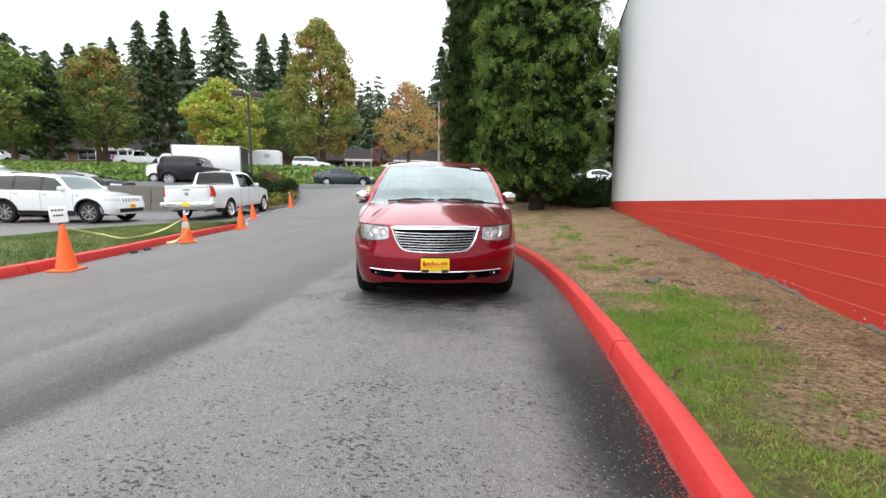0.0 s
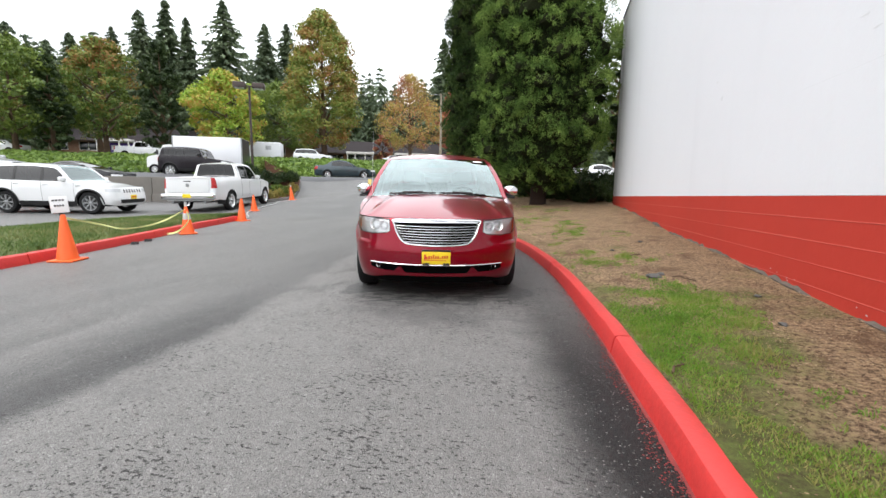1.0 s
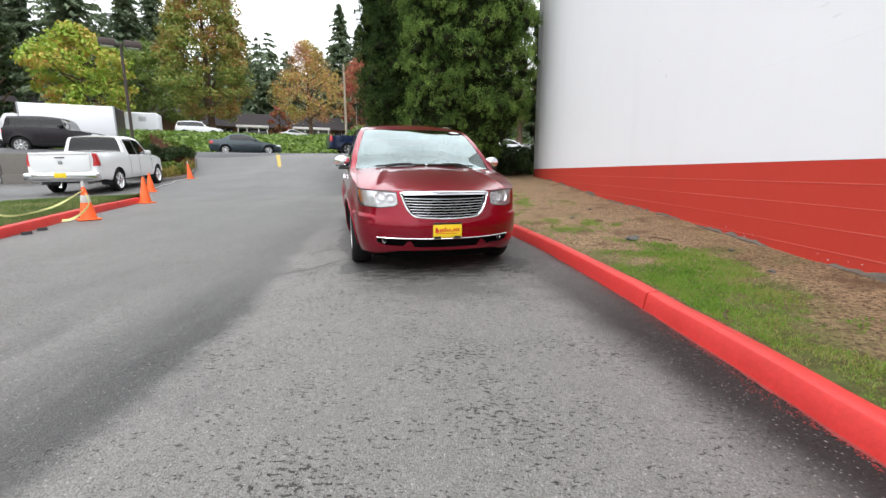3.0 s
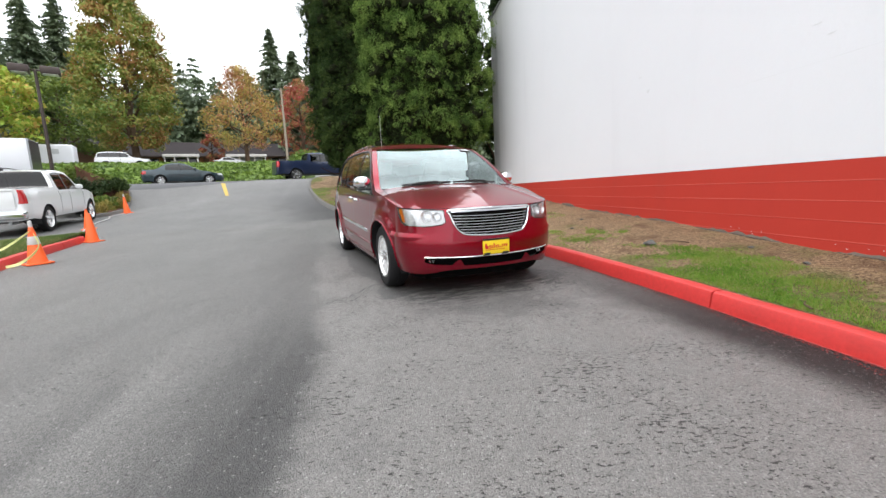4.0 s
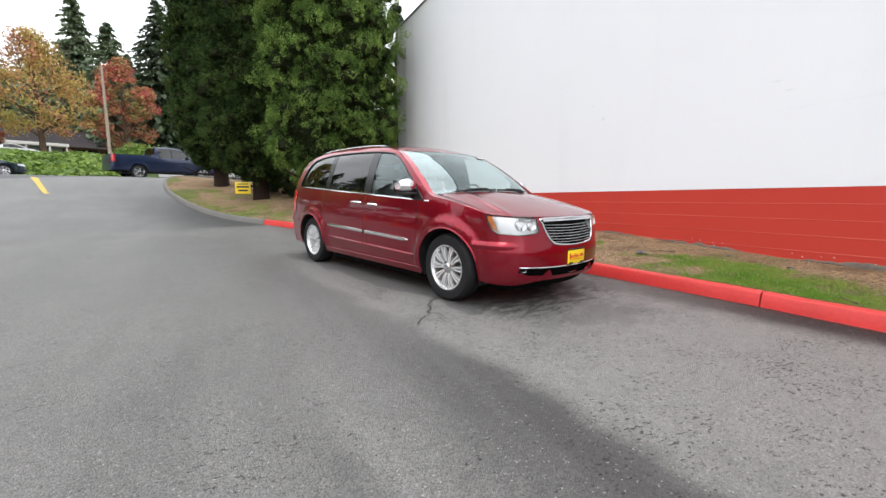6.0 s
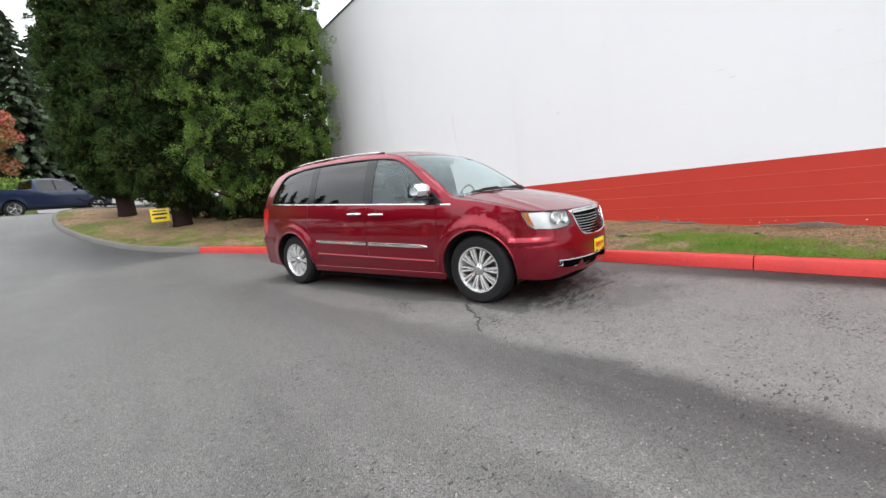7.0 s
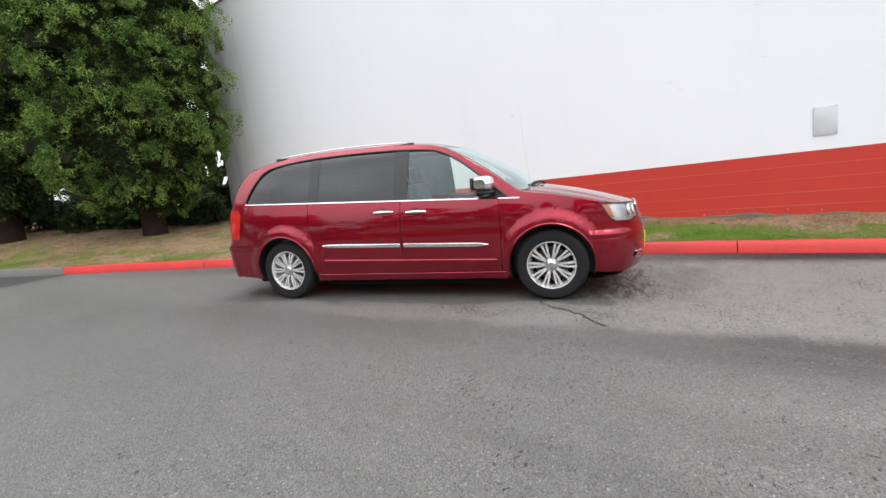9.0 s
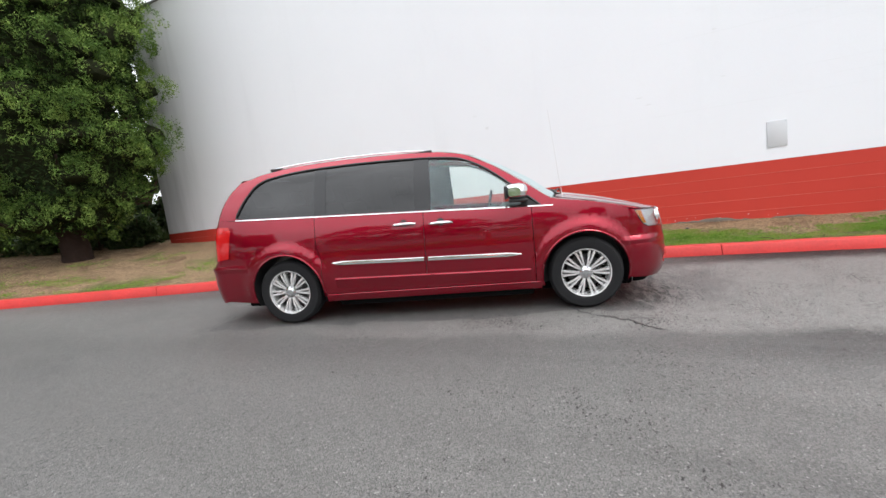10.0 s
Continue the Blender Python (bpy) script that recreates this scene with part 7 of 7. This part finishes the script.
box_truck(street_m(-26.3, 24.2, 204.8) @ Matrix.Scale(0.83, 4))

# ---- far buildings and lot fittings ----


def shop_row(z, s0, s1, windows, entrances, label):
    """A low shop building along the street's direction from s0 to s1."""
    t = thing("shop_building", label, "building", pose(*on_street(0, 92, z), 0, 0, 24.8))
    bm = bmesh.new()
    box(bm, s0, s1, 0, 10, -2.2, 2.45)
    part("wall", bm, BROWN_WALL, t)
    bm = bmesh.new()
    rows = [[(x, y, h) for x in np.linspace(s0 - 1, s1 + 1, 14)] for y, h in ((-1.4, 2.25), (-1.4, 2.42), (5, 5.5), (11.4, 2.42), (11.4, 2.25))]
    vs = grid(bm, rows)
    bm.faces.new([r[0] for r in vs]), bm.faces.new([r[-1] for r in vs])
    part("roof", bm, SHINGLE, t, "dark shingle roof")
    bm = bmesh.new()
    box(bm, s0 - 1, s1 + 1, -1.5, -1.42, 2.2, 2.42, 0.01)
    part("fascia", bm, LAMP_BROWN, t)
    for x in windows:
        wdw = new("window")
        wdw.parent = t
        bm = bmesh.new()
        box(bm, x - 1.5, x + 1.5, -0.05, 0.02, 0.6, 2.0, 0.01)
        part("pane", bm, DARKGLASS, wdw)
        bm = bmesh.new()
        for a in (-1.55, -0.03, 1.49):
            box(bm, x + a, x + a + 0.07, -0.09, -0.02, 0.55, 2.05)
        box(bm, x - 1.55, x + 1.56, -0.1, -0.02, 0.50, 0.58)
        part("window_frame", bm, CREAM, wdw)
    for x, half, panel in entrances:
        e = new("entrance")
        e.parent = t
        bm = bmesh.new()
        box(bm, x - half - 0.3, x + half + 0.3, -3.2, 0.0, 2.05, 2.5, 0.02)
        part("canopy", bm, CREAM, e, "pale entrance canopy")
        for a in (-half, -0.4 * half, 0.4 * half, half):
            bm = bmesh.new()
            box(bm, x + a - 0.1, x + a + 0.1, -3.1, -2.9, -2.2, 2.05)
            part("post", bm, CREAM, e)
        bm = bmesh.new()
        box(bm, x - half, x + half, -0.08, -0.02, -1.0, 2.0)
        part("shop_front", bm, panel, e)
        bm = bmesh.new()
        box(bm, x - 0.7 * half, x - 0.25 * half, -0.12, -0.08, 0.7, 1.6)
        part("notice", bm, PAPER, e)
        for a in (-half - 0.9, half + 0.4):
            bm = bmesh.new()
            box(bm, x + a, x + a + 0.55, -0.5, 0.0, -1.0, 2.2, 0.01)
            part("brick_pier", bm, BRICK, e, "orange-brown brick pier")
    return t


shop_row(8.3, -75, -12, (-67, -57, -52, -40, -25, -18), ((-46.3, 2.6, PURPLE), (-31.6, 2.6, DARKGLASS)), "long low brown shop building with a dark shingle roof")
shop_row(7.2, -9.5, 30, (-6.2, 5.0, 15.5), ((-1.4, 2.5, DARKGLASS), (9.2, 3.2, PANEL_GREY), (22.2, 2.8, DARKGLASS)), "low brown shop building with pale canopied entrances")

bm = bmesh.new()
grid(bm, [[(x - 0.12 * (y - 40), y, land(x - 0.12 * (y - 40), y) + 0.04) for x in np.linspace(-9.0, 12.0, 16)] for y in np.linspace(37.5, 86, 34)])
tagged(part("side_road", bm, SIDE_ROAD), "pale asphalt side road climbing past the end of the ivy bank", "road", kind="structure")

trailer = thing("cargo_trailer", "white enclosed trailer with rounded ends parked in the far lot", "trailer", pose(-37.1, 47.2, land(-37.1, 47.2), 0, 0, 24.8))
bm = bmesh.new()
box(bm, -3.0, 3.0, -1.1, 1.1, 0.45, 2.45, 0.18, seg=3)
part("box_body", bm, BOX_WHITE, trailer)
bm = bmesh.new()
box(bm, 3.0, 4.1, -0.06, 0.06, 0.45, 0.55)
tube(bm, [(4.0, 0, 0.5), (4.0, 0, -0.02)], 0.04, 8)
part("tow_bar", bm, BLACK, trailer)
for sgn in (1, -1):
    for x in (-0.4, 0.4):
        wheel(trailer, x, sgn * 1.0, 0.34, 0.2, 0.2, sgn, 6, False, WHITE_PAINT)
bm = bmesh.new()
box(bm, 1.2, 1.9, -1.12, -1.10, 1.5, 2.0, 0.01)
part("side_vent", bm, PANEL_GREY, trailer)


def lot_lamp(x, y, z, top, heading, label):
    t = thing("street_lamp", label, "street lamp", pose(x, y, z, 0, 0, heading))
    h = top - z
    bm = bmesh.new()
    box(bm, -0.2, 0.2, -0.2, 0.2, -0.3, 0.35, 0.03)
    part("base", bm, CONCRETE, t)
    bm = bmesh.new()
    tube(bm, [(0, 0, 0.3), (0, 0, h - 0.05)], [0.085, 0.065], 10)
    part("pole", bm, LAMP_BROWN, t)
    for sgn in (1, -1):
        hd = new("lamp_head")
        hd.parent = t
        bm = bmesh.new()
        box(bm, 0.2 * sgn if sgn > 0 else -0.95, 0.95 if sgn > 0 else -0.2, -0.28, 0.28, h - 0.22, h + 0.14, 0.05)
        tube(bm, [(0, 0, h - 0.05), (0.25 * sgn, 0, h - 0.05)], 0.04, 8)
        part("housing", bm, LAMP_BROWN, hd, "dark bronze box housing")
        bm = bmesh.new()
        box(bm, min(0.28 * sgn, 0.86 * sgn), max(0.28 * sgn, 0.86 * sgn), -0.22, 0.22, h - 0.235, h - 0.218)
        part("diffuser", bm, HEADLENS, hd)
    return t


lot_lamp(-19.3, 24.0, 2.0, 8.05, 30, "dark bronze lot lamp with two box heads")
lot_lamp(-54.0, 30.0, land(-54, 30), 16.0, 30, "dark bronze lot lamp with two box heads, far lot")
pole = thing("utility_pole", "slim weathered pole with a small lamp arm past the street", "pole", pose(-14.6, 54.0, land(-14.6, 54) - 0.2))
bm = bmesh.new()
tube(bm, [(0, 0, 0), (0.02, 0, 5), (0, 0, 9.3)], [0.16, 0.13, 0.10], 10)
part("shaft", bm, plain("pale_pole_wood", (0.30, 0.25, 0.19), 0.9, var=0.3, scale=2, fine=20), pole)
bm = bmesh.new()
tube(bm, [(0, 0, 9.0), (-0.3, -0.1, 9.2), (-0.55, -0.2, 9.2)], 0.03, 6)
box(bm, -0.85, -0.5, -0.32, -0.12, 9.12, 9.25, 0.04)
part("lamp_arm", bm, METAL, pole)

# ---- grass island, planter, cones, signs ----
ISLAND_BACK = smooth_line([(-11.5, -14, 0), (-11.8, -4, 0), (-12.2, 3, 0), (-12.9, 7.4, 0), (-13.1, 9.5, 0), (-12.6, 11.6, 0), (-11.2, 12.6, 0), (-9.9, 11.75, 0)], 8)
island_lift = lambda t: 0.14 + 0.10 * math.sin(math.pi * t)
bm = bmesh.new()
n = 57
fr = [KERB_L[min(int(k * (len(KERB_L) - 1) / (n - 1)), len(KERB_L) - 1)] for k in range(n)]
bk = [ISLAND_BACK[min(int(k * (len(ISLAND_BACK) - 1) / (n - 1)), len(ISLAND_BACK) - 1)] for k in range(n)]
rows = []
for a, b in zip(fr, bk):
    rows.append([(a.x + (b.x - a.x) * t - 0.12 * (1 - t), a.y + (b.y - a.y) * t, land(a.x + (b.x - a.x) * t, a.y + (b.y - a.y) * t) + (0.15 - 0.11 * t) + 0.1 * math.sin(math.pi * t)) for t in np.linspace(0, 1, 14)])
grid(bm, rows)
tagged(part("grass_island", bm, GRASS), "mown grass island between the driveway and the parked cars", "lawn", kind="structure")
rng = np.random.default_rng(21)
m_ = 24000
i = rng.integers(20, n - 1, m_)
t_ = rng.random(m_)
P = np.empty((m_, 3))
for q in range(m_):
    k, t = i[q], t_[q] * 12.99
    a, b, f = rows[k][int(t)], rows[k][int(t) + 1], t - int(t)
    c, g = rows[k + 1][int(t)], rng.random()
    P[q] = [a[j] + (b[j] - a[j]) * f + (c[j] - a[j]) * g for j in range(3)]
ax = unit(rng.normal(size=(m_, 3)) * np.array([0.5, 0.5, 0.1]) + np.array([0, 0, 0.8]))
sd = unit(np.cross(ax, rng.normal(size=(m_, 3))))
s = 0.02 + 0.03 * rng.random(m_)
tagged(card_mesh("grass", P + ax * s[:, None] * 0.8, ax * s[:, None], sd * 0.006, L_PALE), "short green grass on the island", "grass", kind="stuff")

PLANTER = smooth_line([(-15.6, 19.9, 0), (-14.75, 19.3, 0), (-14.5, 20.2, 0), (-14.95, 22.0, 0), (-15.7, 23.9, 0), (-16.6, 24.9, 0), (-18.5, 24.6, 0)], 6)
kerb_4 = tagged(new("kerb_4"), "weathered grey concrete kerb round the planter", "kerb", kind="structure")
kerb_run(PLANTER, -1, KERB_GREY, kerb_4)
bm = bmesh.new()
cx, cy = -17.2, 22.4
rows = []
for f in np.linspace(0.02, 0.96, 7):
    rows.append([(cx + (p.x - cx) * f, cy + (p.y - cy) * f, land(p.x, p.y) + 0.12 + 0.9 * (1 - f)) for p in PLANTER])
grid(bm, rows)
tagged(part("planting_bed", bm, MULCH), "bark mulch bed rising behind the planter kerb", "planting bed", kind="structure")
for k, (x, y, r, h) in enumerate(((-16.2, 20.6, 0.7, 0.7), (-15.5, 21.4, 0.55, 0.6), (-16.6, 22.0, 0.8, 0.9), (-17.5, 21.2, 0.8, 1.0), (-16.2, 23.2, 0.7, 0.8), (-17.6, 23.4, 0.9, 1.1), (-18.3, 22.2, 0.9, 1.2), (-16.9, 24.1, 0.6, 0.6))):
    f = min(1, math.hypot(x - cx, y - cy) / 2.6)
    shrub("juniper_shrub", x, y, land(x, y) + 0.12 + 0.75 * (1 - f), r, h, 300 + k, L_GREEN if k % 2 else L_SHRUB, "low spreading juniper on the planting bed", clumps=45, per=50, size=0.07)
for k, (x, y) in enumerate(((-14.95, 20.0), (-15.05, 20.8), (-15.25, 21.9), (-15.6, 22.9))):
    shrub("ornamental_grass", x, y, land(x, y) + 0.16, 0.32, 0.45, 330 + k, L_STRAW, "tuft of dry straw-coloured ornamental grass by the kerb", clumps=26, per=30, size=0.17, spiky=True)
shrub("clipped_shrub", -11.5, 50.5, land(-11.5, 50.5), 2.4, 1.5, 340, L_IVY, "rounded bright green shrub on top of the bank", clumps=70, per=60, size=0.14)


def cone(x, y, h, label, collar=False, post=False, lean=0.0, turn=0.0):
    t = thing("traffic_cone", label, "traffic cone", sit(x, y, turn) @ pose(0, 0, 0, lean, lean * 0.5, 0), group="traffic cones along the kerb")
    bm = bmesh.new()
    box(bm, -0.18, 0.18, -0.18, 0.18, 0.0, 0.03, 0.012)
    part("base", bm, ORANGE, t)
    bm = bmesh.new()
    lathe(bm, ((0.145, 0.028), (0.135, 0.06), (0.03, h - 0.01), (0.026, h), (0.014, h), (0.014, h - 0.05)), 24)
    part("body", bm, ORANGE, t)
    if collar:
        bm = bmesh.new()
        r0, r1 = 0.137 - 0.105 * 0.52, 0.137 - 0.105 * 0.74
        lathe(bm, ((r0 + 0.002, h * 0.52), (r0 + 0.005, h * 0.53), (r1 + 0.005, h * 0.73), (r1 + 0.002, h * 0.74)), 24)
        part("collar", bm, COLLAR, t, "worn grey reflective collar")
    if post:
        bm = bmesh.new()
        lathe(bm, ((0.034, h - 0.12), (0.03, h + 0.02), (0.028, h + 0.09), (0.0, h + 0.1)), 14)
        part("cap", bm, COLLAR, t, "pale grey cap")
    return t


CONES = ((-7.2, 4.72, 0.71, "clean orange traffic cone with a paper sign, by the red kerb", False, False), (-8.35, 8.05, 0.66, "orange traffic cone with a grey collar and tape round it", True, True),
         (-9.62, 11.35, 0.71, "clean orange traffic cone at the end of the red kerb", False, False), (-12.0, 14.9, 0.66, "orange traffic cone beside the pickup", False, False), (-14.1, 20.6, 0.75, "orange traffic cone with a pale cap by the planter", False, True))
for k, (x, y, h, lab, col, post) in enumerate(CONES):
    cone(x, y, h, lab, col, post, lean=(0.5, -1.5, 1.0, 0, 1.2)[k], turn=20 + 31 * k)

sign = thing("paper_sign", "white paper notice with dark lettering, stuck on a cone", "sign", pose(-7.24, 4.70, land(-7.2, 4.7) + 0.86, 4, -6, -33))
bm = bmesh.new()
box(bm, -0.006, 0.0, -0.02, 0.02, -0.22, 0.05)
part("stake", bm, BLACK, sign)
bm = bmesh.new()
box(bm, 0.0, 0.005, -0.105, 0.105, -0.125, 0.125, 0.002)
part("sheet", bm, PAPER, sign)
bm = bmesh.new()
for r_, (z, wd) in enumerate(((0.05, 0.15), (-0.03, 0.12))):
    for q in range(4):
        y0 = -wd / 2 + q * wd / 4
        box(bm, -0.004, -0.001, y0, y0 + wd / 5.5, z, z + 0.028)
        box(bm, 0.0055, 0.0075, y0, y0 + wd / 5.5, z, z + 0.028)
part("lettering", bm, BLACKINK, sign, "dark printed bars")


def ribbon(name, pts, width, material, label, category, parent=None):
    P = smooth_line(pts, 10)
    bm = bmesh.new()
    rows = []
    for k, p in enumerate(P):
        tw = 0.6 * math.sin(k * 0.35)
        d = (P[min(k + 1, len(P) - 1)] - P[max(k - 1, 0)]).normalized()
        sd = d.cross(Vector((0, 0, 1))).normalized()
        u = (Vector((0, 0, 1)) * math.cos(tw) + sd * math.sin(tw)) * width / 2
        n = d.cross(u).normalized() * 0.002
        rows.append([p - u + n, p + u + n, p + u - n, p - u - n, p - u + n])
    grid(bm, rows)
    return tagged(part(name, bm, material), label, category)


def cz(k, f):
    x, y, h = CONES[k][:3]
    return (x, y, land(x, y) + h * f)


a, b = Vector(cz(0, 0.93)), Vector(cz(1, 0.9))
ribbon("barrier_tape", [a, a.lerp(b, 0.25) + Vector((-0.15, 0, -0.17)), a.lerp(b, 0.5) + Vector((-0.3, 0, -0.33)), a.lerp(b, 0.78) + Vector((-0.2, 0, -0.26)), b], 0.032, TAPE, "yellow barrier tape sagging between two cones", "tape")
ribbon("barrier_tape", [b, b + Vector((0.12, -0.1, -0.3)), (b.x - 0.1, b.y - 0.25, land(b.x, b.y) + 0.05), (b.x - 0.35, b.y - 0.5, land(b.x, b.y) + 0.03)], 0.05, TAPE, "loose end of yellow tape lying by a cone", "tape")
bm = bmesh.new()
pts = [(-9.9, 11.6), (-10.4, 12.6), (-11.3, 13.6), (-12.0, 14.7), (-12.9, 16.6), (-13.4, 18.2), (-14.0, 19.2), (-14.1, 20.4)]
tube(bm, smooth_line([(x, y, land(x, y) + 0.02) for x, y in pts], 8), 0.018, 6)
tagged(part("rope", bm, COLLAR), "pale rope lying on the asphalt between the cones", "rope")
for x, y in ((-7.98, 6.35), (-8.12, 6.75)):
    w = thing("rubber_wedge", "small black rubber wedge against the red kerb", "wedge", sit(x + 0.1, y, 62))
    bm = bmesh.new()
    vs = box(bm, -0.065, 0.065, -0.03, 0.03, -0.005, 0.05, 0.008)
    for v in bm.verts:
        if v.co.z > 0.04:
            v.co.y *= 0.4
    part("wedge_body", bm, BLACK, w)

ys = thing("yard_sign", "small yellow yard sign with black and red lettering on the verge", "sign", pose(-3.74, 20.6, VZ(-3.74, 20.6) + 0.10, 0, 0, -14))
for x in (-0.2, 0.2):
    bm = bmesh.new()
    tube(bm, [(x, 0, -0.3), (x, 0, 0.6)], 0.006, 6)
    part("wire_leg", bm, METAL, ys)
bm = bmesh.new()
box(bm, -0.30, 0.30, -0.006, 0.006, 0.20, 0.68, 0.003)
part("board", bm, YELLOW, ys)
bm = bmesh.new()
for z, wd in ((0.58, 0.42), (0.45, 0.48), (0.30, 0.38)):
    box(bm, -wd / 2, wd / 2, -0.009, -0.006, z, z + (0.07 if z < 0.5 else 0.04))
part("lettering", bm, BLACKINK, ys, "dark printed bars")

# loose bits on the verge and the cracked asphalt
for k, (x, y, r) in enumerate(((1.15, 5.22, 0.065), (1.25, 5.35, 0.04), (1.7, 3.6, 0.03), (1.85, 4.4, 0.025), (0.95, 7.2, 0.03), (1.5, 8.0, 0.035))):
    bm = bmesh.new()
    bmesh.ops.create_icosphere(bm, subdivisions=2, radius=r)
    for v in bm.verts:
        q = 1 + 0.35 * noise.noise(v.co * (2.5 / r * 0.4) + Vector((k, 0, 0)))
        v.co = Vector((v.co.x * 1.35 * q, v.co.y * q, v.co.z * 0.55 * q))
    ob = part("stone", bm, ROCK)
    ob.matrix_world = pose(x, y, verge_z(x, y) + 0.25 * r, 0, 0, 40 * k)
    tagged(ob, "small grey stone lying on the worn verge", "stone", group="stones on the verge")
for k, (x, y, ln, a) in enumerate(((1.42, 5.05, 0.26, 130), (0.78, 2.75, 0.22, 60), (1.2, 6.6, 0.2, 20))):
    bm = bmesh.new()
    tube(bm, [(-ln / 2, 0, 0), (-ln * 0.1, 0.02, 0.01), (ln * 0.25, -0.01, 0.012), (ln / 2, 0.03, 0.004)], [0.008, 0.007, 0.006, 0.003], 6)
    ob = part("twig", bm, BARK)
    ob.matrix_world = pose(x, y, verge_z(x, y) + 0.012, 0, 0, a)
    tagged(ob, "dry brown twig lying on the verge", "twig", group="twigs on the verge")


def crack(pts, width, seed, name="crack"):
    P = smooth_line([(x, y, 0) for x, y in pts], 10)
    bm = bmesh.new()
    rows = []
    for k, p in enumerate(P):
        j = 0.03 * noise.noise((p.x * 7, p.y * 7, seed)) + 0.028 * noise.noise((p.x * 21, p.y * 21, seed)) + 0.012 * noise.noise((p.x * 60, p.y * 60, seed))
        d = (P[min(k + 1, len(P) - 1)] - P[max(k - 1, 0)]).normalized()
        sd = Vector((d.y, -d.x, 0))
        w = width * (0.35 + 0.9 * abs(noise.noise((p.x * 9, p.y * 9, seed + 4)))) * min(1, (len(P) - 1 - k) / 6 + 0.15)
        q = p + sd * j
        rows.append([(q.x + sd.x * u, q.y + sd.y * u, land(q.x, q.y) + h) for u, h in ((-w, 0.0045), (-w * 0.3, 0.0055), (w * 0.3, 0.0055), (w, 0.0045))])
    grid(bm, rows)
    return tagged(part(name, bm, BLACK), "dark crack in the asphalt in front of the van's wheel", "crack", kind="structure")


crack([(-2.36, 5.0), (-2.52, 4.82), (-2.66, 4.52), (-2.82, 4.36), (-2.93, 4.18)], 0.015, 1)
crack([(-2.66, 4.52), (-2.60, 4.36), (-2.64, 4.22)], 0.006, 8)
# cross seam of the ramp
crack([(-10.6, 12.6), (-8.0, 13.55), (-6.0, 14.3), (-4.4, 14.9), (-3.3, 15.3)], 0.012, 3, "seam")

bm = bmesh.new()
rows = []
for f in np.linspace(0, 1, 14):
    x, y = -10.9 - 1.22 * f, 23.9 + 2.75 * f
    w = 0.13 + 0.01 * noise.noise((f * 9, 0, 0))
    rows.append([(x - w, y - 0.05, land(x - w, y) + 0.006), (x + w, y + 0.05, land(x + w, y) + 0.006)])
grid(bm, rows)
tagged(part("road_marking", bm, LINE), "worn yellow centre line at the end of the driveway", "road marking", kind="structure")
bm = bmesh.new()
for s0 in np.arange(-40, 30, 6.0):
    grid(bm, [[on_street(s0 + q, STREET_EDGE + 0.25 + e, 2.361) for e in (0, 0.12)] for q in (0, 1.4, 2.8)])
tagged(part("edge_line", bm, WHITELINE), "broken white edge line along the street", "road marking", kind="structure")
